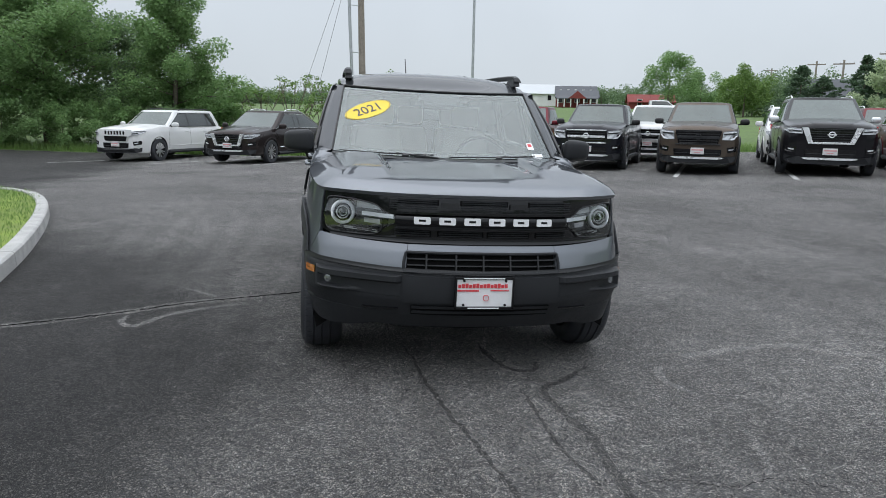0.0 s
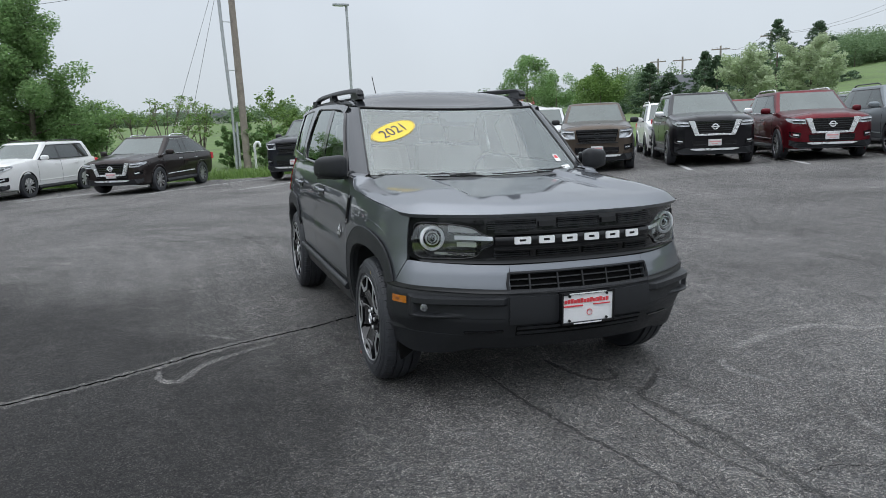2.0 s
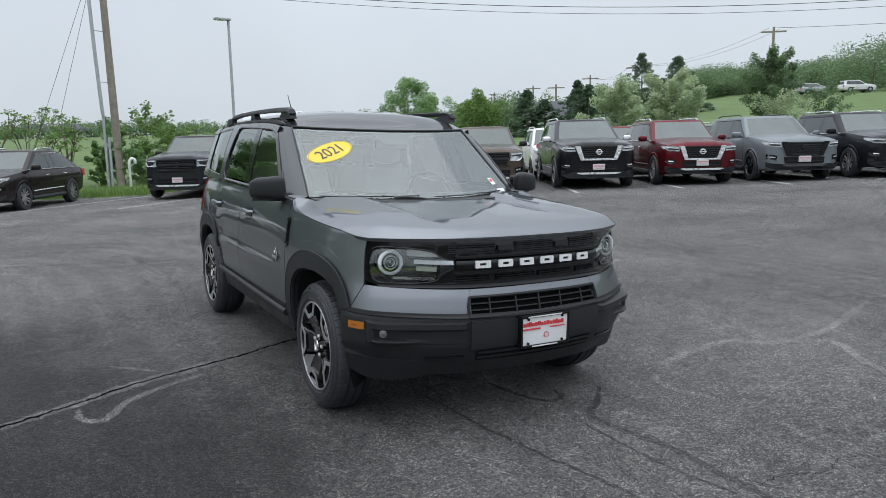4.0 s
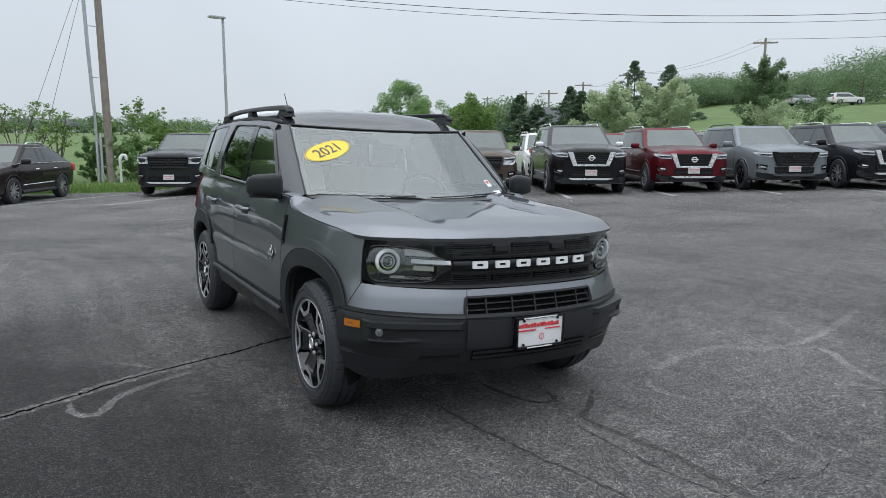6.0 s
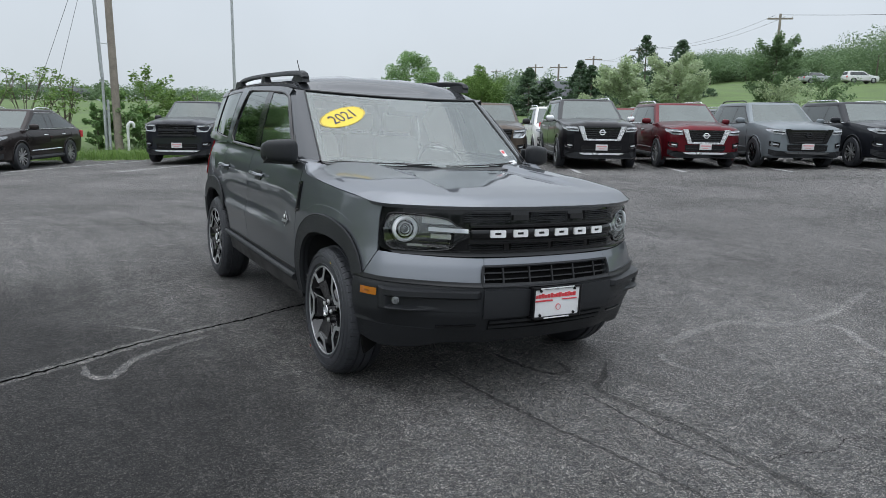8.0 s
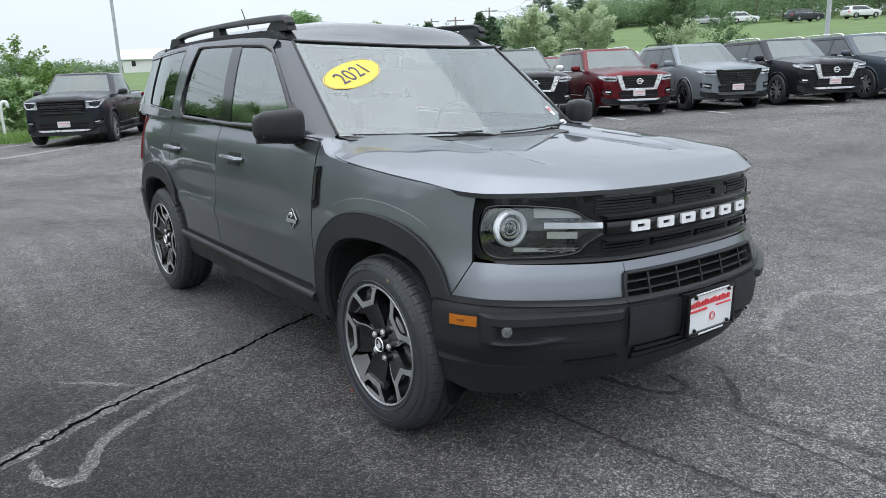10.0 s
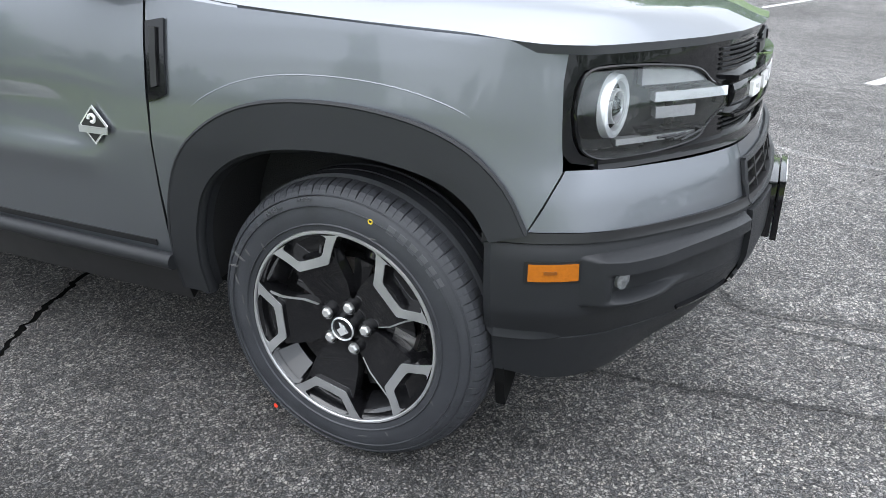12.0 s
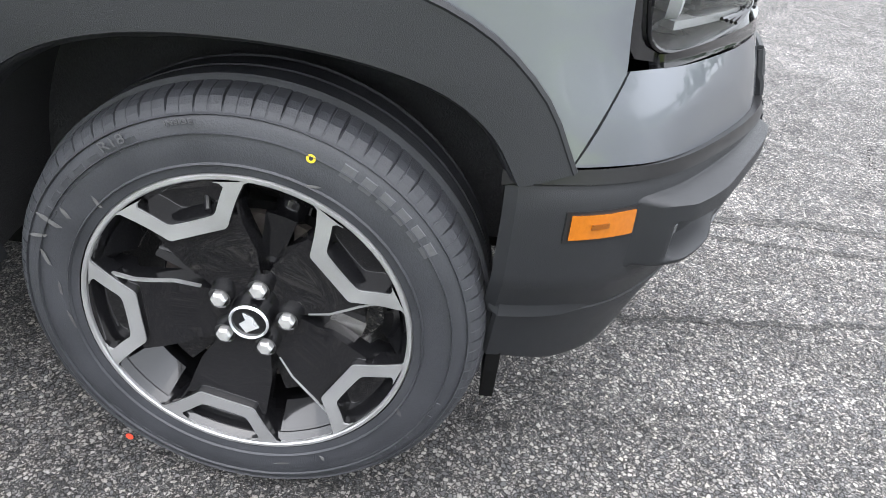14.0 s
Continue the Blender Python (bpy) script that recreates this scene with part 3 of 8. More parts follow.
# rolled outer bead of the cladding
for cy in (0.0, 2.67):
    for sx in (-1, 1):
        pts = [shell(q_of_y(y), z, 0.012) for y, z in arc(cy, resample(ARCH_OUT, 40))]
        obj("cladding_lip", *tube([(p.x * sx, p.y, p.z) for p in pts], 0.006, 6), M_CLAD, suv)
        rolled = [(a[0] * 1.03, 0.39 + (a[1] - 0.39) * 1.03) for a in resample(ARCH_IN, 56)]
        pts = [shell(q_of_y(y), z, -0.0055) for y, z in arc(cy, rolled)]
        obj("cladding_roll", *tube([(p.x * sx, p.y, p.z) for p in pts], 0.0205, 14), M_CLAD, suv)
# pressed edge round the front arches
for sx in (-1, 1):
    ring_ = [(a[0] * 1.105, 0.39 + (a[1] - 0.39) * 1.105) for a in resample(ARCH_OUT, 60)[4:46]]
    pts = [shell(q_of_y(y), z, -0.0029) for y, z in ring_]
    radii = [0.0034 * min(1.0, 0.15 + k / 9, 0.15 + (len(pts) - 1 - k) / 9) for k in range(len(pts))]
    obj("fender_crease", *tube([(p.x * sx, p.y, p.z) for p in pts], radii, 8), M_PAINT, suv)
# rounded step along the rocker
for sx in (-1, 1):
    pts = [shell(q_of_y(y), interp(y, [0.47, 2.2], [0.440, 0.468]), 0.020) for y in np.linspace(0.47, 2.2, 40)]
    obj("rocker_step", *tube([(p.x * sx, p.y, p.z) for p in pts], 0.021, 12), M_CLAD, suv)
# rocker cladding, in a darker black that paints the shaded recess under the step
side_panel("rocker_cladding", [(0.474, 0.315), (2.22, 0.33)], [(0.474, 0.448), (2.20, 0.468)], [(0.474, 0.315), (0.474, 0.448)], [(2.22, 0.33), (2.20, 0.468)], 24, 8, M_SATIN, suv, off=0.002, depth=0.08)
side_panel("rocker_ledge", [(0.474, 0.425), (2.20, 0.446)], [(0.474, 0.447), (2.19, 0.467)], [(0.474, 0.425), (0.474, 0.447)], [(2.20, 0.446), (2.19, 0.467)], 24, 3, M_SATIN, suv, off=0.014, depth=0.03)
side_panel("door_lower_cladding", [(0.53, 0.470), (2.14, 0.486)], [(0.53, 0.486), (2.14, 0.502)], [(0.53, 0.470), (0.53, 0.486)], [(2.14, 0.486), (2.14, 0.502)], 24, 2, M_SATIN, suv, off=0.004, depth=0.01)
# fender vent by the door seam
side_panel("fender_vent", [(0.412, 0.855), (0.464, 0.835)], [(0.412, 1.018), (0.464, 1.010)], [(0.412, 0.855), (0.412, 1.018)], [(0.464, 0.835), (0.464, 1.010)], 4, 10, M_GLOSSBLACK, suv, off=0.007, depth=0.02)
side_panel("vent_blade", [(0.430, 0.875), (0.448, 0.87)], [(0.430, 1.0), (0.448, 1.0)], [(0.430, 0.875), (0.430, 1.0)], [(0.448, 0.87), (0.448, 1.0)], 3, 8, M_SATIN, suv, off=0.013, depth=0.01)

# nose: painted band, black bumper, grille panel
def nose(name, x0, z0b, z1b, x1, z0e, z1e, nu, nv, material, off=0.0, depth=0.02, parent=suv, label=""):
    """A band across one half of the nose, from (x0: z0b..z1b) to (x1: z0e..z1e); mirrored to a whole."""
    whole = []
    for j in range(nv + 1):
        v = j / nv
        row = []
        for i in range(nu + 1):
            u = i / nu
            q = q_of_x(x0) + (x1 - q_of_x(x0)) * u
            z = (1 - v) * (z0b + (z0e - z0b) * u) + v * (z1b + (z1e - z1b) * u)
            row.append(shell(q, z, off(u, v) if callable(off) else off))
        whole += [Vector((-p.x, p.y, p.z)) for p in row[:0:-1]] + row
    return obj(name, *skin(whole, 2 * nu, nv, 1, depth, centre=(0, 1, 0.6)), material, parent, label)


QC = q_of_y(-0.425)  # where the nose meets the fender cladding
side_panel("bumper_painted_band", [(0.388, 0.628), (0.70, 0.634), (0.8705, 0.642)], [(0.388, 0.742), (0.60, 0.745), (0.75, 0.750), (0.808, 0.754), (0.837, 0.757)], [(0.388, 0.628), (0.388, 0.742)],
           [(0.8705, 0.642), (0.8605, 0.681), (0.8490, 0.722), (0.8370, 0.757)], 28, 8, M_PAINT, suv, depth=0.03, byx=True)
nose("bumper_painted_bridge", 0.0, 0.706, 0.742, q_of_x(0.386), 0.706, 0.742, 16, 4, M_PAINT, depth=0.03)
nose("front_bumper", 0.0, 0.37, 0.602, q_of_y(-0.355), 0.40, 0.628, 44, 16, M_CLAD, depth=0.02)
nose("bumper_step", 0.0, 0.395, 0.416, q_of_y(-0.36), 0.404, 0.440, 60, 6, M_CLAD, off=lambda u, v: -0.005 + 0.015 * smooth01(u, 0.82, 0.93) * (1 - v) ** 1.5, depth=0.02)
nose("bumper_top_lip", 0.0, 0.602, 0.622, q_of_y(-0.355), 0.626, 0.646, 44, 3, M_SATIN, off=0.012, depth=0.03)
QE = q_of_y(-0.36)
dam = []
for j in range(8):
    row = []
    for i in range(57):
        u = i / 56
        z1, z0 = 0.374 + 0.030 * u, 0.312 - 0.030 * smooth01(u, 0.50, 0.70) + 0.026 * smooth01(u, 0.86, 1.0)
        z = z0 + (z1 - z0) * j / 7
        row.append(shell(QE * u, z, 0.62 * (interp(0.41, FRONT_Z, FRONT_O) - interp(z, FRONT_Z, FRONT_O)) * smooth01(u, 0.5, 0.8) - 0.01 * (1 - j / 7)))
    dam += [Vector((-p.x, p.y, p.z)) for p in row[:0:-1]] + row
obj("front_air_dam", *skin(dam, 112, 7, 1, 0.008, centre=(0, 1, 0.6)), M_CLAD, suv)
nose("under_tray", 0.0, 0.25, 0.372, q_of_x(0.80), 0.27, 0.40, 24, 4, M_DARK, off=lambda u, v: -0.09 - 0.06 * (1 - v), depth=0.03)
# raised central block of the bumper and side fins
nose("bumper_centre_block", 0.0, 0.455, 0.590, q_of_x(0.395), 0.455, 0.595, 16, 5, M_CLAD, off=lambda u, v: 0.014, depth=0.03)
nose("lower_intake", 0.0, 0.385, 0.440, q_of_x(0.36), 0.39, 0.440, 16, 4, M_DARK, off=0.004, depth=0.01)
for z in (0.398, 0.425):
    nose("intake_slat", 0.0, z, z + 0.012, q_of_x(0.355), z, z + 0.012, 14, 2, M_CLAD, off=0.012, depth=0.02)


def win(v, a, b, soft):
    return smooth01(v, a - soft, a) * (1 - smooth01(v, b, b + soft))


def pod_rise(x, z):
    """Relief of the bumper corner: outer block, upper blade and a thin sill round the lamp hollow."""
    end = 1 - smooth01(x, 0.800, 0.827)
    block = smooth01(x, 0.772, 0.792) * end * win(z, 0.497, 0.586, 0.012)
    blade = smooth01(x, 0.405, 0.43) * end * win(z, 0.560, 0.588, 0.008) * (0.62 + 0.38 * smooth01(x, 0.55, 0.79))
    sill = smooth01(x, 0.57, 0.70) * end * win(z, 0.492, 0.500, 0.008) * (0.35 + 0.65 * smooth01(x, 0.6, 0.78))
    rim = smooth01(x, 0.392, 0.41) * (1 - smooth01(x, 0.812, 0.833)) * smooth01(z, 0.477, 0.486) * (1 - smooth01(z, 0.592, 0.601))
    return -0.004 + 0.0055 * rim + 0.044 * max(block, blade, sill) * interp(x, [0.39, 0.55, 0.70, 0.772, 0.798, 0.826], [0.8, 0.9, 1.0, 0.86, 0.55, 0.0])


PN, PM = 70, 34
pg = []
for j in range(PM + 1):
    z = 0.476 + (0.602 - 0.476) * j / PM
    for i in range(PN + 1):
        x = 0.39 + (0.835 - 0.39) * (i / PN) ** 0.85
        pg.append(shell(q_of_x(x), z, pod_rise(x, z)))
for sx in (-1, 1):
    obj("bumper_corner_pod", *skin(pg, PN, PM, sx, 0.02), M_CLAD, suv, "charcoal pod round the fog lamp", sharp=50)
side_panel("lower_bumper_slit", [(0.42, 0.415), (0.60, 0.405)], [(0.42, 0.421), (0.60, 0.411)], [(0.42, 0.415), (0.42, 0.421)], [(0.60, 0.405), (0.60, 0.411)], 8, 2, M_GLOSSBLACK, suv, off=0.012, depth=0.01, byx=True)

# upper grille: gloss black mask with textured inserts
nose("grille_mask", 0.0, 0.752, 0.992, q_of_x(0.455), 0.752, 0.990, 24, 14, M_GLOSSBLACK, off=lambda u, v: -0.012 + 0.006 * math.sin(v * math.pi), depth=0.03)
LAMP_LOW = [(0.455, 0.842), (0.52, 0.808), (0.56, 0.776), (0.70, 0.762), (0.785, 0.765), (0.819, 0.784), (0.828, 0.815)]
LAMP_UP = [(0.455, 0.872), (0.52, 0.899), (0.57, 0.930), (0.68, 0.948), (0.785, 0.951), (0.819, 0.940), (0.828, 0.910)]
side_panel("lamp_mask_lower", [(0.452, 0.750), (0.70, 0.752), (0.785, 0.755), (0.829, 0.768)], LAMP_LOW, [(0.452, 0.750), LAMP_LOW[0]], [(0.829, 0.768), LAMP_LOW[-1]], 26, 5, M_GLOSSBLACK, suv, off=-0.008, depth=0.05, byx=True)
side_panel("lamp_mask_upper", LAMP_UP, [(0.452, 0.990), (0.65, 0.990), (0.848, 0.986)], [LAMP_UP[0], (0.452, 0.990)], [LAMP_UP[-1], (0.848, 0.986)], 26, 5, M_GLOSSBLACK, suv, off=-0.006, depth=0.05, byx=True)
side_panel("lamp_mask_side", [LAMP_LOW[-1], (0.829, 0.768)], [LAMP_UP[-1], (0.848, 0.986)], [LAMP_LOW[-1], (0.832, 0.86), LAMP_UP[-1]], [(0.829, 0.768), (0.844, 0.795), (0.850, 0.86), (0.848, 0.986)], 4, 10, M_GLOSSBLACK, suv, off=-0.007, depth=0.05, byx=True)
side_panel("lamp_mask_inner", [(0.452, 0.845), LAMP_LOW[0]], [(0.452, 0.870), LAMP_UP[0]], [(0.452, 0.845), (0.452, 0.870)], [LAMP_LOW[0], LAMP_UP[0]], 2, 2, M_GLOSSBLACK, suv, off=-0.010, depth=0.0, byx=True)
nose("grille_lower_lip", 0.0, 0.748, 0.772, q_of_x(0.79), 0.752, 0.770, 34, 3, M_GLOSSBLACK, off=lambda u, v: 0.010 - 0.01 * u, depth=0.02)
nose("grille_crossbar", 0.0, 0.829, 0.893, q_of_x(0.455), 0.834, 0.889, 20, 6, M_GLOSSBLACK, off=lambda u, v: 0.004 + 0.010 * math.sin(v * math.pi), depth=0.04)
nose("grille_upper_bar", 0.0, 0.893, 0.905, q_of_x(0.46), 0.893, 0.903, 16, 2, M_GLOSSBLACK, off=0.022, depth=0.03)
nose("grille_lower_bar", 0.0, 0.815, 0.824, q_of_x(0.46), 0.815, 0.822, 16, 2, M_GLOSSBLACK, off=0.020, depth=0.03)


def nose_point(x, z, off):
    p = shell(q_of_x(abs(x)), z, off)
    return Vector((math.copysign(p.x, x), p.y, p.z))


for z0, z1, spans in ((0.912, 0.962, ((-0.50, -0.235), (-0.125, 0.125), (0.235, 0.50))), (0.780, 0.812, ((-0.47, -0.27), (-0.24, 0.0), (0.02, 0.25), (0.28, 0.47)))):
    for a, b in spans:
        g = [nose_point(a + (b - a) * i / 10, z0 + (z1 - z0) * j / 3, -0.008) for j in range(4) for i in range(11)]
        obj("grille_mesh_panel", *skin(g, 10, 3, 1, 0.012, centre=(0, 1, 0.7)), M_DARK, suv)
        k = 5 if z0 > 0.9 else 3
        slats = []
        for r in range(k):
            z = z0 + (z1 - z0) * (r + 0.5) / k
            slats.append(tube([nose_point(a + 0.008 + (b - a - 0.016) * i / 8, z, -0.003) for i in range(9)], 0.0032, 5))
        obj("grille_slat", *merge(*slats), M_CLAD, suv)
for x in (-0.18, 0.18):
    g = [nose_point(x + dx, z, 0.004) for z in (0.925, 0.95) for dx in (-0.045, 0.0, 0.045)]
    obj("grille_tab", *skin(g, 2, 1, 1, 0.02, centre=(0, 1, 0.7)), M_SATIN, suv)

# white block letters shown as plain shapes on the grille
def slab(outline, parent, name, material, off, d=0.016, hole=None):
    """A raised plate following the nose, from an outline of (x, z)."""
    vs, fs = extrude_poly([nose_point(x, z, off) for x, z in outline], (0, -d, 0))
    return obj(name, vs, fs, material, parent, smooth=False)


for i in range(6):
    xc, w, z0, z1 = -0.318 + i * 0.1275, 0.084, 0.844, 0.880
    a, c_, t = xc - w / 2, xc + w / 2, 0.024
    for o in ([(a, z0 + 0.004), (a + 0.004, z0), (a + t, z0), (a + t, z1), (a + 0.004, z1), (a, z1 - 0.004)], [(c_ - t, z0), (c_ - 0.004, z0), (c_, z0 + 0.004), (c_, z1 - 0.004), (c_ - 0.004, z1), (c_ - t, z1)]):
        slab(o, suv, "grille_emblem_block", M_WHITE, 0.013, 0.008)
    slab([(a + t, z1 - 0.012), (c_ - t, z1 - 0.012), (c_ - t, z1), (a + t, z1)], suv, "grille_emblem_block", M_WHITE, 0.013, 0.008)
    slab([(a + t, z0), (c_ - t, z0), (c_ - t, z0 + 0.012), (a + t, z0 + 0.012)], suv, "grille_emblem_block", M_WHITE, 0.013, 0.008)

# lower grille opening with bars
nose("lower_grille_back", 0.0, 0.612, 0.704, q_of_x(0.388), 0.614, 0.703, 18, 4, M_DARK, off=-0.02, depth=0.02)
for z in (0.642, 0.672):
    nose("lower_grille_bar", 0.0, z, z + 0.006, q_of_x(0.385), z, z + 0.006, 16, 2, M_SATIN, off=0.002, depth=0.02)
for x in (-0.29, -0.14, 0.0, 0.14, 0.29):
    slab([(x - 0.004, 0.616), (x + 0.004, 0.616), (x + 0.004, 0.70), (x - 0.004, 0.70)], suv, "lower_grille_post", M_SATIN, -0.004, 0.008)
obj("lower_grille_frame", *merge(*[tube([nose_point(x, z, 0.006) for x, z in resample(c, 16)], 0.008, 6) for c in (
    [(-0.392, 0.706), (0.392, 0.706)], [(-0.398, 0.612), (0.398, 0.612)], [(-0.392, 0.706), (-0.400, 0.66), (-0.398, 0.612)], [(0.392, 0.706), (0.400, 0.66), (0.398, 0.612)])]), M_CLAD, suv)

# number plate in its frame on a black mount
plate = obj("number_plate", *extrude_poly([(-0.142, -0.868, 0.452), (0.142, -0.868, 0.452), (0.142, -0.872, 0.594), (-0.142, -0.872, 0.594)], (0, 0.008, 0)), M_WHITE, suv, "white dealer plate with red bars", smooth=False)
part("plate_mount", box_bm(-0.150, 0.150, -0.860, -0.80, 0.445, 0.600, 0.006), M_GLOSSBLACK, suv)
for x0, x1, z0, z1 in ((-0.150, 0.150, 0.590, 0.603), (-0.150, 0.150, 0.440, 0.453), (-0.152, -0.141, 0.44, 0.603), (0.141, 0.152, 0.44, 0.603)):
    part("plate_frame", box_bm(x0, x1, -0.878, -0.862, z0, z1, 0.003), M_GLOSSBLACK, plate)
for x0, x1, z0, z1, m in ((-0.135, 0.120, 0.548, 0.570, M_REDINK), (-0.140, -0.030, 0.530, 0.537, M_REDINK), (0.03, 0.125, 0.532, 0.537, M_REDINK), (-0.11, 0.10, 0.5935, 0.5995, M_WHITE), (-0.085, 0.075, 0.4435, 0.4495, M_WHITE)):
    if m is M_REDINK and z1 - z0 > 0.02:
        n = 14
        for k in range(n):
            a = x0 + (x1 - x0) * k / n
            h = 0.006 * (k % 3)
            part("printed_bar", box_bm(a, a + (x1 - x0) / n * 0.8, -0.8745, -0.870, z0, z1 - 0.006 + h / 2), m, plate, smooth=False)
    else:
        part("printed_bar", box_bm(x0, x1, -0.8795 if m is M_WHITE else -0.8745, -0.870, z0, z1), m, plate, smooth=False)
rv = lathe([(-0.8745, 0.013), (-0.8745, 0.0155), (-0.871, 0.0155)], 20, "y")
obj("printed_ring", *moved(rv, pose(0.008, 0, 0.497)), M_REDINK, plate)
for x in (-0.107, 0.106):
    for z in (0.462, 0.584):
        obj("plate_screw", *moved(lathe([(-0.880, 0.0), (-0.880, 0.006), (-0.872, 0.007)], 10, "y"), pose(x, 0, z)), M_GLOSSBLACK, plate)

# headlamps
for sx in (-1, 1):
    lamp = new("headlamp")
    lamp.parent = suv
    lamp["label"] = "headlamp with a round ring and light guide"

    def hp(x, z, off):
        p = shell(q_of_x(x), z, off)
        return Vector((p.x * sx, p.y, p.z))

    bottom = [(0.46, 0.842), (0.52, 0.812), (0.56, 0.780), (0.70, 0.768), (0.780, 0.770), (0.813, 0.788), (0.822, 0.817)]
    top = [(0.46, 0.872), (0.52, 0.895), (0.57, 0.926), (0.68, 0.942), (0.780, 0.946), (0.813, 0.936), (0.822, 0.908)]
    bottom, top = [tuple(p) for p in spline(bottom, 5)], [tuple(p) for p in spline(top, 5)]
    gl = coons(bottom, top, [bottom[0], top[0]], [bottom[-1], (0.8265, 0.862), top[-1]], 20, 8)
    lens_off = lambda z: 0.009 * (1 - ((z - 0.858) / 0.092) ** 2) - 0.006 - 0.012 * max(z - 0.86, 0) / 0.09  # noqa: E731
    obj("lens", *skin([Vector((abs(hp(p[0], p[1], lens_off(p[1])).x), *hp(p[0], p[1], lens_off(p[1]))[1:])) for p in gl], 20, 8, sx, 0.0, centre=(0, 1, 0.8)), M_LENS, lamp, "clear plastic lens").visible_shadow = False
    obj("housing", *skin([Vector((abs(hp(p[0], p[1], -0.085).x), *hp(p[0], p[1], -0.085)[1:])) for p in gl], 20, 8, sx, 0.0, centre=(0, 1, 0.8)), M_LAMPHOUSE, lamp)
    rim_line = [(p[0], p[1]) for p in resample(bottom + [(0.825, 0.838), (0.8265, 0.862), (0.825, 0.886)] + top[::-1] + [bottom[0]], 90)]
    obj("bezel", *tube([hp(x, z, -0.004) for x, z in rim_line], 0.0035, 6), M_GLOSSBLACK, lamp)
    wall = [hp(x, z, o) for o in (-0.004, -0.045, -0.088) for x, z in rim_line]
    k91 = len(rim_line)
    obj("bucket_wall", wall, [(r * k91 + i, r * k91 + i + 1, (r + 1) * k91 + i + 1, (r + 1) * k91 + i) for r in range(2) for i in range(k91 - 1)], M_LAMPHOUSE, lamp)
    c = Vector((sx * 0.698, -0.515, 0.866))
    face = pose(*c) @ Matrix.Rotation(sx * radians(10), 4, "Z")
    for nm, prof, m in (("light_ring", [(-0.014, 0.046), (-0.026, 0.048), (-0.029, 0.055), (-0.026, 0.062), (-0.010, 0.064)], M_DRL),
                        ("inner_ring", [(-0.018, 0.028), (-0.027, 0.030), (-0.027, 0.034), (-0.010, 0.036)], M_BRIGHT),
                        ("ring_bezel", [(0.010, 0.034), (-0.008, 0.040), (-0.012, 0.046)], M_GLOSSBLACK),
                        ("projector", [(-0.030, 0.0), (-0.026, 0.016), (-0.014, 0.028), (0.010, 0.036)], M_GLOSSBLACK),
                        ("projector_lens", [(-0.034, 0.0), (-0.031, 0.010), (-0.024, 0.020), (-0.012, 0.027)], M_LENS),
                        ("outer_bezel", [(-0.010, 0.064), (-0.004, 0.068), (0.03, 0.072)], M_GLOSSBLACK)):
        obj(nm, *moved(lathe(prof, 48, "y"), face), m, lamp)

    def strip(nm, z0, z1, xa, xb, oa, ob_, m, lab="", nn=12):
        g = [hp(x, z, oa + (ob_ - oa) * (x - xa) / (xb - xa)) for z in (z0, (z0 + z1) / 2, z1) for x in np.linspace(xa, xb, nn)]
        obj(nm, *skin([Vector((abs(q.x), q.y, q.z)) for q in g], nn - 1, 2, sx, 0.03, centre=(0, 1, 0.8)), m, lamp, lab)

    strip("light_bar", 0.862, 0.882, 0.468, 0.650, 0.004, -0.034, M_DRL, "white light guide bar")
    strip("upper_reflector", 0.896, 0.934, 0.535, 0.680, -0.012, -0.04, M_LAMPGREY)
    strip("upper_shelf", 0.893, 0.899, 0.500, 0.680, -0.004, -0.03, M_GLOSSBLACK)
    strip("lower_reflector", 0.826, 0.850, 0.545, 0.640, -0.020, -0.04, M_LAMPGREY)
    strip("lower_shelf", 0.806, 0.813, 0.545, 0.690, -0.006, -0.03, M_GLOSSBLACK)
    strip("lamp_floor", 0.786, 0.798, 0.555, 0.740, -0.01, -0.03, M_LAMPGREY)
    for k in range(4):
        a = hp(0.55 + 0.025 * k, 0.800, 0.004)
        obj("lamp_fin", *tube([a, hp(0.61 + 0.02 * k, 0.785 + 0.005 * k, 0.004)], 0.003, 5), M_GLOSSBLACK, lamp)

    # fog lamp and side marker
    fog = shell(q_of_x(0.757), 0.532, 0.006)
    obj("fog_lamp", *moved(lathe([(-0.002, 0.0), (-0.0015, 0.012), (0.001, 0.019), (0.012, 0.021)], 20, "y"), pose(fog.x * sx, fog.y, fog.z, 0, 0, sx * 30)), M_FOG, suv, "round clear fog lamp")
    g = [shell(q_of_y(y), z, 0.004) for z in (0.546, 0.582) for y in np.linspace(-0.508, -0.424, 8)]
    obj("side_marker", *skin([Vector(p) for p in g], 7, 1, sx, 0.012), M_AMBER, suv, "amber side marker lamp")
    g = [shell(q_of_y(y), z, 0.0065) for z in (0.5615, 0.5685) for y in np.linspace(-0.472, -0.450, 3)]
    obj("marker_bulb", *skin([Vector(p) for p in g], 2, 1, sx, 0.003), M_BULB, suv)
    g = [shell(q_of_y(y), z, 0.0015) for z in (0.541, 0.587) for y in np.linspace(-0.512, -0.418, 8)]
    obj("marker_surround", *skin([Vector(p) for p in g], 7, 1, sx, 0.01), M_SATIN, suv)
    # rubber flap in front of the wheel
    obj("air_deflector", *extrude_poly([(sx * 0.72, -0.375, 0.36), (sx * 0.850, -0.375, 0.36), (sx * 0.846, -0.375, 0.27), (sx * 0.832, -0.375, 0.205), (sx * 0.80, -0.375, 0.225), (sx * 0.74, -0.375, 0.27)], (0, 0.022, 0)), M_DARK, suv, smooth=False)

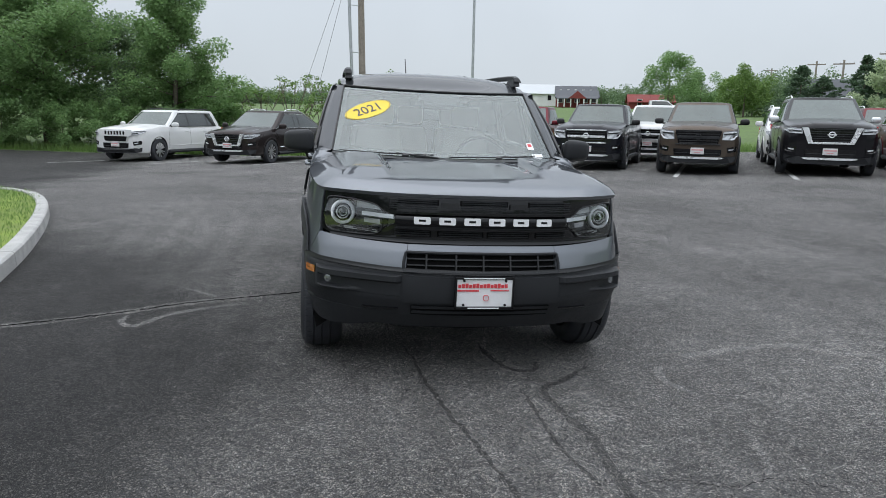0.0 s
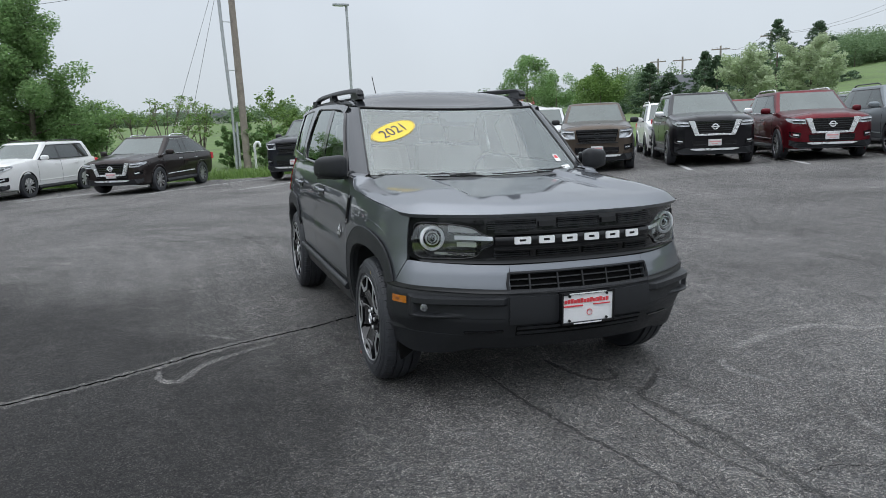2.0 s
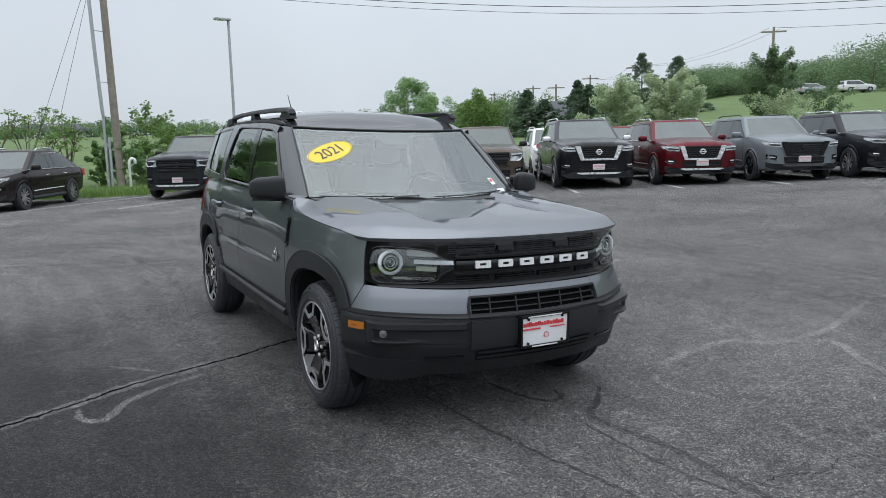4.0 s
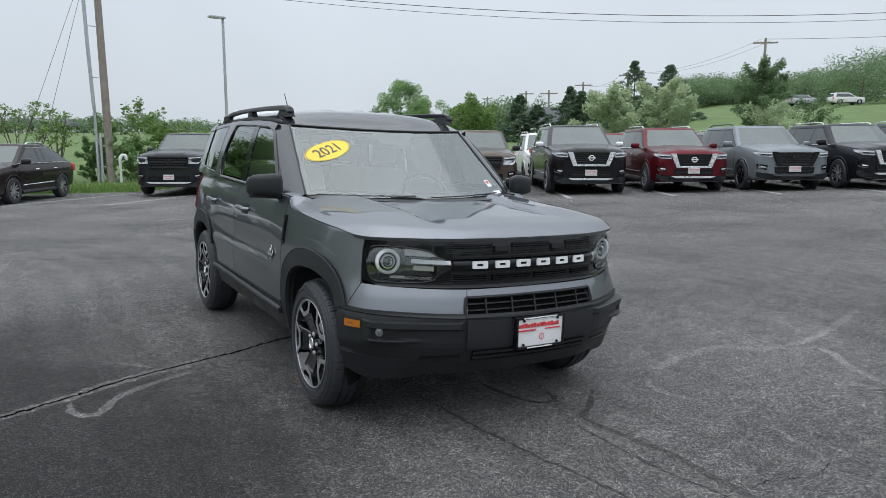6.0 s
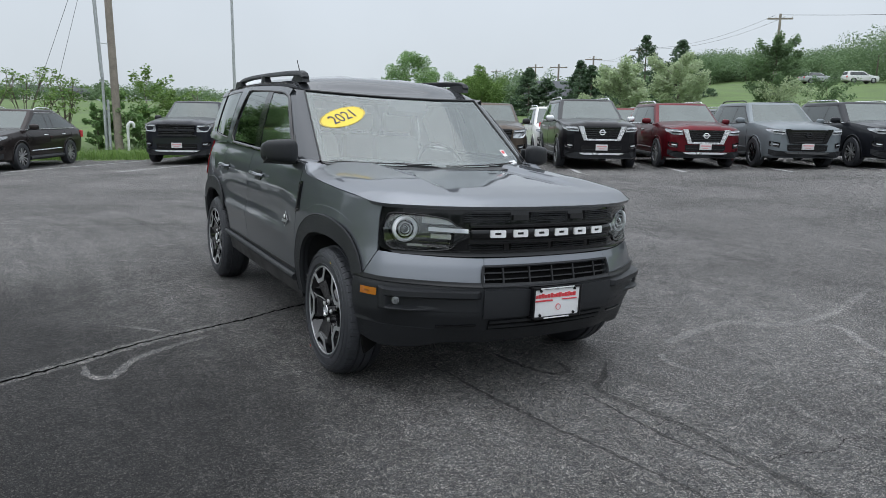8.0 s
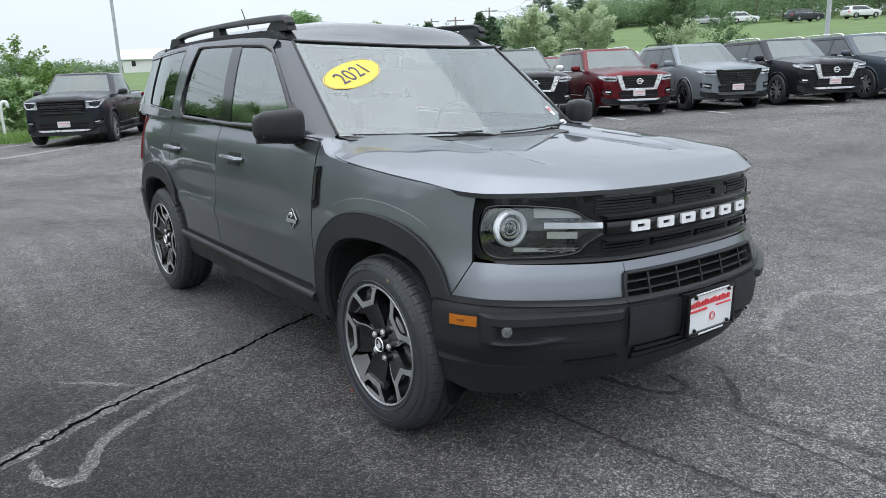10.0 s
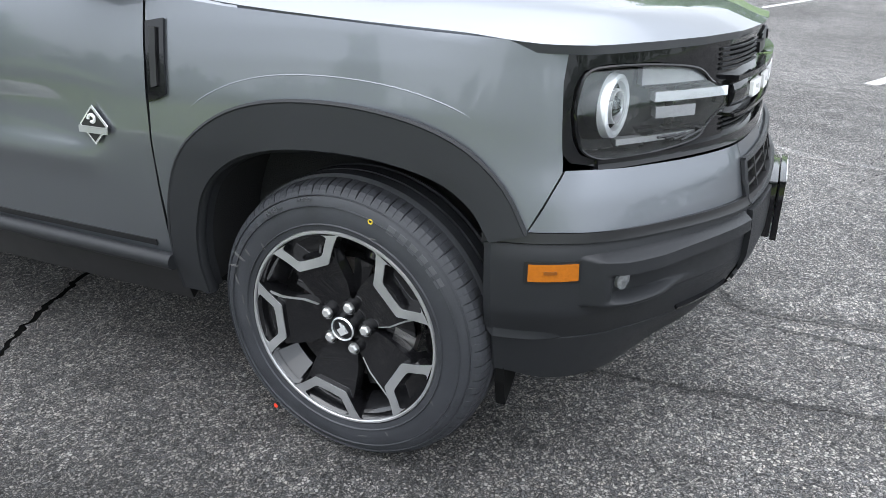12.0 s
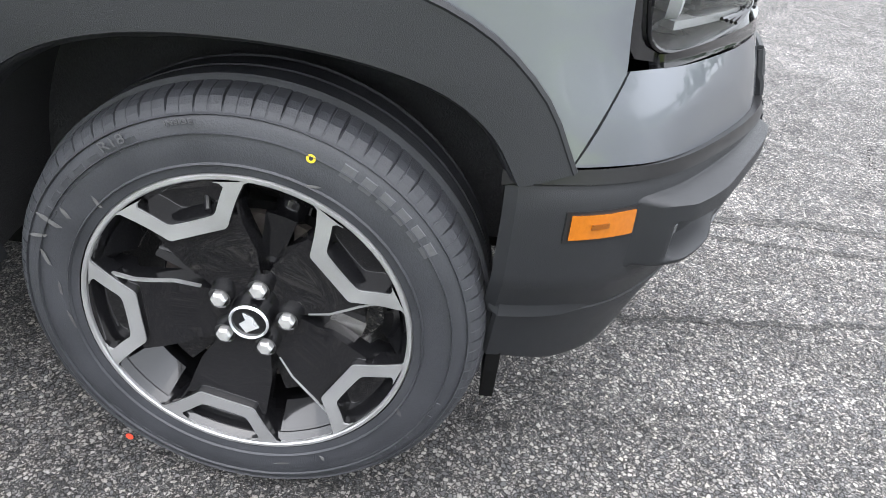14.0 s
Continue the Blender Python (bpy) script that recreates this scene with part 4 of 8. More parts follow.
# bonnet
def hood_z(x, y):
    a = abs(x)
    zc = interp(y, [-0.80, -0.74, -0.68, -0.60, -0.45, -0.2, 0.1, 0.45], [0.985, 1.008, 1.025, 1.040, 1.058, 1.078, 1.098, 1.122])
    edge = interp(y, [-0.6, -0.45, -0.2, 0.1, 0.35, 0.47], [0.785, 0.80, 0.825, 0.84, 0.835, 0.80])
    z = zc - 0.010 * (a / 0.8) ** 2
    # raised shoulders either side of a lower middle
    z += 0.020 * smooth01(a, 0.42, 0.47) * (1 - smooth01(a, 0.58, 0.80)) * smooth01(y, -0.52, -0.20)
    z -= 0.007 * smooth01(a, 0.30, 0.44) * (1 - smooth01(a, 0.44, 0.47)) * smooth01(y, -0.55, -0.1)
    z -= 0.012 * smooth01(a, edge - 0.16, edge + 0.02) ** 2
    return z


def hood_front(x):
    """Leading edge of the bonnet in plan."""
    return shell(q_of_x(min(abs(x), 0.80)), 0.99, 0.0).y - 0.004


HN, HM = 96, 52
hv = []
for j in range(HM + 1):
    v = j / HM
    for i in range(HN + 1):
        u = 2 * i / HN - 1
        y_side = -0.512 + (0.462 + 0.512) * v
        xw = interp(y_side, [-0.52, -0.42, -0.3, -0.1, 0.1, 0.25, 0.34, 0.41, 0.462], [0.796, 0.832, 0.855, 0.876, 0.885, 0.882, 0.870, 0.845, 0.800])
        x = xw * math.copysign(abs(u) ** 0.9, u)
        yf = interp(abs(x) / xw, [0, 0.25, 0.5, 0.7, 0.85, 0.95, 1], [-0.772, -0.766, -0.736, -0.677, -0.607, -0.550, -0.512])
        yr = interp(abs(x) / xw, [0, 0.5, 0.8, 1], [0.24, 0.30, 0.40, 0.462])
        y = yf + (yr - yf) * v
        zs = interp(y_side, [-0.515, -0.30, 0.0, 0.20, 0.30, 0.38, 0.462], [0.990, 1.008, 1.030, 1.046, 1.056, 1.078, 1.124])
        ze = 0.990 + (zs - 0.990) * smooth01(v, 0.0, 0.25)
        g1 = 1 - (1 - min(v / 0.14, 1.0)) ** 2.6
        g2 = 1 - (1 - min((1 - abs(u)) / 0.20, 1.0)) ** 2.6
        z = ze + (hood_z(x, y) - ze) * min(g1, 1) * g2
        hv.append((x, y, z))
obj("bonnet", *skin(hv, HN, HM, 1, 0.018, centre=(0, 0, 0.5)), M_PAINT, suv)
# two small bonnet steps with tie-down blocks
for sx in (-1, 1):
    obj("bonnet_strake", *tube([(sx * 0.47, 0.05 - 0.0, hood_z(0.47, 0.05) - 0.001), (sx * 0.47, -0.18, hood_z(0.47, -0.18) - 0.001)], 0.006, 6), M_PAINT, suv)
    obj("washer_jet", *extrude_poly([(sx * 0.30 - 0.02, 0.20, 1.122), (sx * 0.30 + 0.02, 0.20, 1.122), (sx * 0.30 + 0.015, 0.225, 1.13), (sx * 0.30 - 0.015, 0.225, 1.13)], (0, 0, 0.008)), M_SATIN, suv)

# windscreen, cowl and roof
def ws(u, v, push=0.0):
    """Windscreen surface: u from -1 to 1 across, v from base to top."""
    w = 0.752 + (0.668 - 0.752) * v
    x = w * u
    y = 0.515 + (1.062 - 0.515) * v - (0.25 - 0.09 * v) * (1 - abs(u) ** 2.2)
    z = 1.128 + (1.560 - 1.128) * v - 0.020 * (1 - u * u) * v - 0.015 * (1 - v) * (1 - u * u)
    n = Vector((0.15 * u, -0.62, 0.78)).normalized()
    return Vector((x, y, z)) + n * push


wn_, wm_ = 30, 14
wg = [ws(2 * i / wn_ - 1, j / wm_) for j in range(wm_ + 1) for i in range(wn_ + 1)]
screen = obj("windscreen", *skin(wg, wn_, wm_, 1, 0.0, centre=(0, 2, 1.0)), M_GLASS, suv, "clear windscreen with a dark border")
screen.visible_shadow = False


def ws_strip(name, us, vs, material, push):
    g = [ws(u, v, push) for v in vs for u in us]
    return obj(name, *skin(g, len(us) - 1, len(vs) - 1, 1, 0.003, centre=(0, 2, 1)), material, screen)


U = list(np.linspace(-1, 1, 31))
ws_strip("top_border", U, [0.955, 0.975, 1.0], M_FRIT, -0.004)
ws_strip("bottom_border", U, [0.0, 0.04, 0.085], M_FRIT, -0.004)
for s in (-1, 1):
    ws_strip("side_border", [s * k for k in (0.945, 0.97, 1.0)][::s], list(np.linspace(0.08, 0.96, 10)), M_FRIT, -0.0035)
ws_strip("camera_shade", list(np.linspace(-0.22, 0.22, 9)), [0.86, 0.9, 0.96], M_FRIT, -0.005)
ws_strip("camera_shade_lower", list(np.linspace(-0.17, 0.17, 9)), [0.80, 0.83, 0.862], M_FRIT, -0.005)
# oval yellow year sticker on the glass
su, sv, tilt = -0.725, 0.640, radians(33)
oval = [(math.cos(a), math.sin(a)) for a in np.linspace(0, 2 * math.pi, 41)[:-1]]


def on_ws(dx, dz, push):
    """Offset in the sheet of the glass from the sticker's middle, turned by its tilt."""
    ex, ez = dx * math.cos(tilt) - dz * math.sin(tilt), dx * math.sin(tilt) + dz * math.cos(tilt)
    return ws(su + ex / 0.70, sv + ez / 0.66, push)


STK = [0.172, 0.075]
vs = [on_ws(0, 0, 0.002)] + [on_ws(c * STK[0], s * STK[1], 0.002) for c, s in oval]
sticker = obj("year_sticker", vs, [(0, 1 + k, 1 + (k + 1) % 40) for k in range(40)], M_YELLOW, screen, "yellow oval year sticker")
vs = [on_ws(c * STK[0] * r, s * STK[1] * r, 0.0025) for r in (0.945, 0.965) for c, s in oval]
obj("sticker_rim", vs, [(k, (k + 1) % 40, 40 + (k + 1) % 40, 40 + k) for k in range(40)], M_NAVYINK, sticker)
fc = bpy.data.curves.new("year_lettering", "FONT")
fc.body, fc.size, fc.align_x, fc.align_y, fc.extrude = "2021", 0.104, "CENTER", "CENTER", 0.0006
tmp = bpy.data.objects.new("tmp", fc)
scene.collection.objects.link(tmp)
me = bpy.data.meshes.new_from_object(tmp.evaluated_get(bpy.context.evaluated_depsgraph_get()))
bpy.data.objects.remove(tmp)
for vtx in me.vertices:
    x, z = vtx.co.x * 0.98, vtx.co.y
    vtx.co = on_ws(x, z, 0.003 + vtx.co.z)
me.materials.append(M_NAVYINK)
dg = new("year_lettering", me)
dg.parent = sticker
# small inspection stickers
for u, v, w, h, m in ((0.80, 0.17, 0.05, 0.065, M_WHITE), (0.80, 0.185, 0.03, 0.028, M_REDINK), (0.84, 0.035, 0.085, 0.03, M_WHITE)):
    g = [ws(u + a * w / 0.74, v + b * h / 0.66, 0.002 if m is M_WHITE else 0.003) for b in (-0.5, 0.5) for a in (-0.5, 0.5)]
    obj("small_sticker", g, [(0, 1, 3, 2)], m, screen, smooth=False)
obj("cowl", *skin([ws(u, 0.0, 0.0) + Vector((0, dy, dz)) for dy, dz in ((-0.10, -0.012), (-0.05, -0.006), (0.0, -0.004)) for u in U], 30, 2, 1, 0.02, centre=(0, 0.6, 0.8)), M_SATIN, suv)
for u0, u1 in ((-0.93, -0.15), (-0.02, 0.80)):
    pts = [ws(u0 + (u1 - u0) * k / 10, 0.0 + 0.02 * k / 10, 0.010) for k in range(11)]
    wiper = obj("wiper", *tube(pts, 0.004, 5), M_SATIN, suv)
    obj("wiper_arm", *tube([pts[6] + Vector((0, 0, 0.004)), ws(u1 + 0.02, -0.02, 0.012), ws(u1 + 0.10, -0.05, 0.006)], [0.004, 0.007, 0.010], 5), M_SATIN, wiper)


def roof_z(x, y):
    return interp(y, [0.86, 0.93, 1.0, 1.1, 1.22, 1.45, 1.9, 2.6, 3.0, 3.3], [1.530, 1.572, 1.618, 1.656, 1.676, 1.694, 1.705, 1.695, 1.668, 1.620]) - 0.050 * (abs(x) / 0.66) ** 2.6 - 0.012 * smooth01(abs(x), 0.60, 0.70) * smooth01(y, 1.0, 1.3) + 0.008 * (math.cos(x * 24) > 0.6) * (abs(x) < 0.45) * smooth01(y, 1.3, 1.4) * (1 - smooth01(y, 3.0, 3.1))


rn, rm = 36, 24
rv = []
for j in range(rm + 1):
    v = j / rm
    for i in range(rn + 1):
        u = 2 * i / rn - 1
        x = u * interp(v, [0, 0.1, 0.5, 1], [0.665, 0.690, 0.700, 0.685])
        yf = 1.066 - 0.16 * (1 - abs(u) ** 2.2)
        y = yf + (3.28 - yf) * v ** 1.5
        e = ws(u, 1.0).z + 0.003
        k = 1 - (1 - min((y - yf) / 0.26, 1.0)) ** 2
        rv.append((x, y, e + (roof_z(x, y) - e) * k))
obj("roof", *skin(rv, rn, rm, 1, 0.03, centre=(0, 2, 1)), M_ROOF, suv)
obj("headliner", [(p[0] * 0.96, p[1] + 0.02, p[2] - 0.05) for p in rv], [(j * (rn + 1) + i, j * (rn + 1) + i + 1, (j + 1) * (rn + 1) + i + 1, (j + 1) * (rn + 1) + i) for j in range(rm) for i in range(rn)], M_LINER, suv)
# roof header strip above the windscreen
obj("roof_front_trim", *tube([ws(u, 1.0, 0.004) for u in U], 0.007, 6), M_SATIN, suv)


# greenhouse: sloping side from the belt to the roof
def cab(y, z, off=0.0):
    t = (z - 1.12) / (1.58 - 1.12)
    x = 0.868 + (0.735 - 0.868) * t - 0.03 * smooth01(t, 0.9, 1.2) + 0.012 * math.sin(max(min(t, 1), 0) * math.pi) - 0.045 * smooth01(y, 2.6, 3.3) + off
    return Vector((x, y, z))


def cab_panel(name, bottom, top, left, right, nu, nv, material, off=0.0, depth=0.01, label="", parent=None):
    g = [cab(p[0], p[1], off) for p in coons([Vector(p) for p in bottom], top, left, right, nu, nv)]
    return [obj(name, *skin(g, nu, nv, sx, depth, centre=(0, 1.9, 1.2)), material, parent or suv, label) for sx in (-1, 1)]


for o in cab_panel("front_door_glass", [(0.70, 1.165), (1.46, 1.160)], [(1.09, 1.500), (1.20, 1.530), (1.50, 1.548)], [(0.70, 1.165), (0.88, 1.33), (1.09, 1.500)], [(1.46, 1.160), (1.50, 1.548)], 14, 10, M_SIDEGLASS, 0.0, 0.0, "lightly tinted side window"):
    o.visible_shadow = False
for o in cab_panel("rear_door_glass", [(1.60, 1.180), (2.22, 1.195)], [(1.635, 1.556), (2.12, 1.570)], [(1.60, 1.180), (1.635, 1.556)], [(2.22, 1.195), (2.19, 1.40), (2.12, 1.570)], 12, 10, M_PRIVACY, 0.0, 0.0, "dark privacy glass"):
    o.visible_shadow = False
cab_panel("quarter_glass", [(2.44, 1.215), (2.98, 1.245)], [(2.40, 1.570), (2.95, 1.565)], [(2.44, 1.215), (2.40, 1.570)], [(2.98, 1.245), (2.95, 1.565)], 12, 10, M_PRIVACY, 0.0, 0.0, "dark privacy glass")
# frames
def cab_tube(name, pts, r, material, off=0.004, parent=None, flat=1.0):
    p = [cab(y, z, off) for y, z in resample([Vector(q) for q in pts], 40)]
    for sx in (-1, 1):
        obj(name, *tube([(a.x * sx, a.y, a.z) for a in p], r, 6), material, parent or suv)


cab_tube("window_seal", [(0.68, 1.156), (0.88, 1.345), (1.08, 1.512), (1.20, 1.548), (1.55, 1.566), (2.16, 1.584), (2.235, 1.40), (2.28, 1.20), (2.24, 1.180), (1.5, 1.158), (0.68, 1.156)], 0.011, M_GLOSSBLACK, 0.004)
cab_tube("quarter_seal", [(2.43, 1.205), (2.39, 1.578), (2.96, 1.573), (2.99, 1.238), (2.43, 1.205)], 0.006, M_GLOSSBLACK, 0.002)
cab_panel("door_pillar_trim", [(1.462, 1.155), (1.60, 1.170)], [(1.502, 1.56), (1.634, 1.568)], [(1.462, 1.155), (1.502, 1.56)], [(1.60, 1.170), (1.634, 1.568)], 4, 8, M_GLOSSBLACK, 0.003, 0.012)
cab_panel("rear_pillar", [(2.25, 1.165), (2.425, 1.175)], [(2.14, 1.60), (2.385, 1.61)], [(2.25, 1.165), (2.23, 1.40), (2.14, 1.60)], [(2.425, 1.175), (2.385, 1.61)], 5, 10, M_PAINT, 0.006, 0.02)
cab_panel("tail_pillar", [(2.985, 1.175), (3.25, 1.18)], [(2.955, 1.615), (3.20, 1.60)], [(2.985, 1.175), (2.955, 1.615)], [(3.25, 1.18), (3.20, 1.60)], 5, 10, M_PRIVACY, 0.0, 0.02)
cab_panel("roof_side_rail", [(1.10, 1.522), (1.20, 1.548), (1.6, 1.572), (2.2, 1.584), (3.22, 1.545)], [(1.075, 1.566), (1.25, 1.585), (1.6, 1.602), (2.2, 1.612), (3.24, 1.575)], [(1.10, 1.522), (1.075, 1.566)], [(3.22, 1.545), (3.24, 1.575)], 30, 4, M_ROOF, 0.006, 0.03)
cab_panel("belt_trim", [(0.60, 1.120), (1.5, 1.140), (2.25, 1.162)], [(0.66, 1.158), (1.5, 1.160), (2.25, 1.182)], [(0.60, 1.120), (0.66, 1.158)], [(2.25, 1.162), (2.25, 1.182)], 24, 3, M_GLOSSBLACK, 0.004, 0.015)
cab_panel("quarter_sill", [(2.42, 1.165), (3.26, 1.175)], [(2.42, 1.206), (3.26, 1.238)], [(2.42, 1.165), (2.42, 1.206)], [(3.26, 1.175), (3.26, 1.238)], 12, 3, M_PAINT, 0.004, 0.02)
# A pillars: between the screen edge and the door frame
for sx in (-1, 1):
    g = []
    for j in range(13):
        v = j / 12
        a = ws(1.0, v, 0.0)
        yb = interp(v, [0, 0.1, 0.5, 0.9, 1.0], [0.66, 0.72, 0.90, 1.09, 1.17])
        zb = interp(v, [0, 0.1, 0.5, 0.9, 1.0], [1.130, 1.185, 1.360, 1.525, 1.565])
        b = cab(yb, zb, 0.0)
        for k in range(6):
            p = a.lerp(b, k / 5)
            p += Vector((0.55, -0.5, 0.15)) * 0.020 * math.sin(k / 5 * math.pi)
            g.append(p)
    obj("windscreen_pillar", *skin(g, 5, 12, sx, 0.02, centre=(0, 1.5, 1.1)), M_ROOF, suv)
    obj("pillar_seam", *tube([(q.x * sx, q.y, q.z) for q in [ws(1.0, v, 0.003) for v in np.linspace(0, 1, 10)]], 0.006, 5), M_SATIN, suv)
    # wing top beside the cowl
    g = []
    for y in (0.22, 0.30, 0.36, 0.41, 0.462, 0.53, 0.60, 0.66):
        hx = interp(y, [0.22, 0.30, 0.34, 0.41, 0.462, 0.53, 0.60, 0.66], [0.883, 0.876, 0.868, 0.843, 0.796, 0.755, 0.765, 0.800])
        hz = interp(y, [0.22, 0.30, 0.38, 0.462, 0.53, 0.60, 0.66], [1.046, 1.054, 1.076, 1.122, 1.130, 1.142, 1.150])
        ft = shell(q_of_y(min(y, 0.466)), interp(y, [0.22, 0.25, 0.38, 0.44, 0.468, 0.66], [1.040, 1.043, 1.057, 1.084, 1.117, 1.120]), -0.002)
        o = Vector((ft.x if y < 0.47 else 0.868, y, ft.z))
        for k in range(4):
            p = Vector((hx, y, hz)).lerp(o, k / 3)
            p.z += 0.010 * math.sin(k / 3 * math.pi) * smooth01(y, 0.34, 0.46)
            g.append(p)
    obj("cowl_corner", *skin(g, 3, 7, sx, 0.0, centre=(0, 1, 0.8)), M_PAINT, suv)
    # roof rails
    rail_v, rail_f = [], []
    rail_line = [(1.13, 1.652, 0.004), (1.15, 1.670, 0.012), (1.20, 1.680, 0.017), (1.40, 1.688, 0.017), (1.7, 1.695, 0.016), (2.1, 1.699, 0.015), (2.5, 1.697, 0.016), (2.75, 1.688, 0.017), (2.88, 1.672, 0.018), (2.96, 1.640, 0.014)]
    for y, z, hh in rail_line:
        x = interp(y, [1.1, 2.0, 3.05], [0.640, 0.630, 0.612])
        for dx, dz in ((-0.022, -1), (0.022, -1), (0.026, -0.4), (0.022, 0.7), (0.012, 1), (-0.012, 1), (-0.022, 0.6), (-0.026, -0.4)):
            rail_v.append((sx * (x + dx - 0.006 * dz), y, z + dz * hh))
    for i in range(len(rail_line) - 1):
        rail_f += [(8 * i + k, 8 * i + (k + 1) % 8, 8 * i + 8 + (k + 1) % 8, 8 * i + 8 + k) for k in range(8)]
    rail_f += [tuple(range(8)), tuple(range(8 * len(rail_line) - 1, 8 * len(rail_line) - 9, -1))]
    rail = obj("roof_rail", rail_v, rail_f, M_CLAD, suv, "raised black roof rail")
    for y0, y1, y2, y3 in ((1.125, 1.40, 1.15, 1.31), (2.02, 2.14, 2.04, 2.12), (2.76, 2.97, 2.79, 2.91)):
        zb = roof_z(0.63, (y0 + y1) / 2) - 0.014
        zt = interp(y2, [1.14, 2.04, 2.79], [1.672, 1.690, 1.672])
        obj("rail_foot", *merge(extrude_poly([(sx * 0.610, y0, zb), (sx * 0.610, y1, zb), (sx * 0.612, y3, zt), (sx * 0.612, y2, zt)], (sx * 0.046, 0, 0))), M_CLAD, rail, smooth=False)
    # door mirror
    mir = new("door_mirror")
    mir.parent = suv
    mir["label"] = "charcoal door mirror"
    bm = bmesh.new()
    bmesh.ops.create_uvsphere(bm, u_segments=24, v_segments=14, radius=1.0)
    for vt in bm.verts:
        c = vt.co
        p = 0.55
        x, y, z = (math.copysign(abs(k) ** p, k) for k in c)
        y2 = y * 0.078 * (1 - 0.40 * abs(x) ** 3) - 0.012
        vt.co = (sx * 0.970 + x * 0.102, 0.655 + y2 + (0.03 * (x * sx)), 1.172 + z * (0.070 - 0.010 * x * sx) + 0.008 * (y < 0))
    part("mirror_shell", bm, M_CLAD, mir, sharp=60)
    part("mirror_glass", box_bm(sx * 0.892, sx * 1.048, 0.722, 0.730, 1.120, 1.222, 0.012), M_CHROME, mir)
    obj("mirror_lower_shell", *extrude_poly([(sx * 0.875, 0.60, 1.124), (sx * 1.055, 0.62, 1.132), (sx * 1.045, 0.725, 1.10), (sx * 0.885, 0.725, 1.094)], (0, 0, 0.03)), M_SATIN, mir)
    obj("mirror_foot", *extrude_poly([(sx * 0.845, 0.62, 1.105), (sx * 0.845, 0.74, 1.12), (sx * 0.90, 0.74, 1.105), (sx * 0.96, 0.72, 1.10), (sx * 0.96, 0.63, 1.10), (sx * 0.90, 0.60, 1.10)], (0, 0, 0.026)), M_CLAD, mir)
    obj("mirror_triangle", *extrude_poly([(sx * 0.862, 0.625, 1.13), (sx * 0.862, 0.77, 1.15), (sx * 0.822, 0.785, 1.275)], (sx * 0.012, 0, 0)), M_SATIN, suv, smooth=False)
    # door handles
    for y0 in (1.22, 2.18):
        h = new("door_handle")
        h.parent = suv
        pa = [shell(q_of_y(y0 + d), 0.99 - 0.004 * math.cos(d * 20), o) for d, o in ((0.0, 0.006), (0.03, 0.034), (0.10, 0.042), (0.18, 0.042), (0.225, 0.034), (0.25, 0.006))]
        obj("grip", *tube([(p.x * sx, p.y, p.z) for p in pa], [0.010, 0.014, 0.015, 0.015, 0.014, 0.010], 8), M_PAINT, h)
        g = [shell(q_of_y(y0 + 0.125 + dy), 0.985 + dz, 0.004) for dz in (-0.035, 0.0, 0.03) for dy in (-0.075, -0.04, 0.04, 0.075)]
        obj("cup", *skin([Vector(p) for p in g], 3, 2, sx, 0.004), M_SATIN, h)

# body side badge as a plain diamond with bars
for sx in (-1, 1):
    def bp(dy, dz, off=0.003):
        p = shell(q_of_y(0.650 + dy), 0.768 + dz, off + 0.004)
        return (p.x * sx, p.y, p.z)

    bd = obj("side_badge", *extrude_poly([bp(-0.047, 0), bp(0, -0.047), bp(0.047, 0), bp(0, 0.047)], (sx * 0.003, 0, 0)), M_BRIGHT, suv, "silver and black diamond badge", smooth=False)
    obj("badge_field", *extrude_poly([bp(-0.040, 0, 0.0065), bp(0, -0.040, 0.0065), bp(0.040, 0, 0.0065), bp(0, 0.040, 0.0065)], (sx * 0.001, 0, 0)), M_SATIN, bd, smooth=False)
    obj("badge_bar", *extrude_poly([bp(-0.048, -0.019, 0.0075), bp(0.048, -0.019, 0.0075), bp(0.048, -0.003, 0.0075), bp(-0.048, -0.003, 0.0075)], (sx * 0.002, 0, 0)), M_ALLOY, bd, smooth=False)
    obj("badge_swirl", *tube([bp(0.013 * math.cos(a) * (1 - a / 9), 0.014 + 0.013 * math.sin(a) * (1 - a / 9), 0.008) for a in np.linspace(0, 5.4, 20)], 0.0042, 6), M_WHITE, bd)
# aerial
obj("aerial", *tube([(0.0, 3.00, 1.64), (0.0, 3.05, 1.70), (0.0, 3.22, 1.93)], [0.014, 0.006, 0.004], 8), M_SATIN, suv)
# rear: tailgate, lamps, bumper
nr = 20
obj("tailgate", *skin([Vector((p.x * s, p.y, p.z)) for z in (0.66, 0.8, 0.95, 1.1, 1.19) for s, ks in ((-1, range(nr + 1)), (1, range(nr - 1, -1, -1))) for p in [shell(interp(k / nr, [0, 1], [q_of_y(3.24), PQ[-1]]), z) for k in ks]], 2 * nr, 4, 1, 0.0, centre=(0, 2, 0.9)), M_PAINT, suv)
obj("rear_bumper", *skin([Vector((p.x * s, p.y, p.z)) for z in (0.36, 0.45, 0.55, 0.66) for s, ks in ((-1, range(nr + 1)), (1, range(nr - 1, -1, -1))) for p in [shell(interp(k / nr, [0, 1], [q_of_y(3.05), PQ[-1]]), z, 0.025) for k in ks]], 2 * nr, 3, 1, 0.03, centre=(0, 2, 0.6)), M_CLAD, suv)
obj("rear_window", *skin([Vector((s * (0.80 - 0.12 * v), 3.36 - 0.12 * v, 1.19 + 0.40 * v)) for v in (0, 0.5, 1.0) for s in np.linspace(-1, 1, 9)], 8, 2, 1, 0.01, centre=(0, 2, 1)), M_PRIVACY, suv)
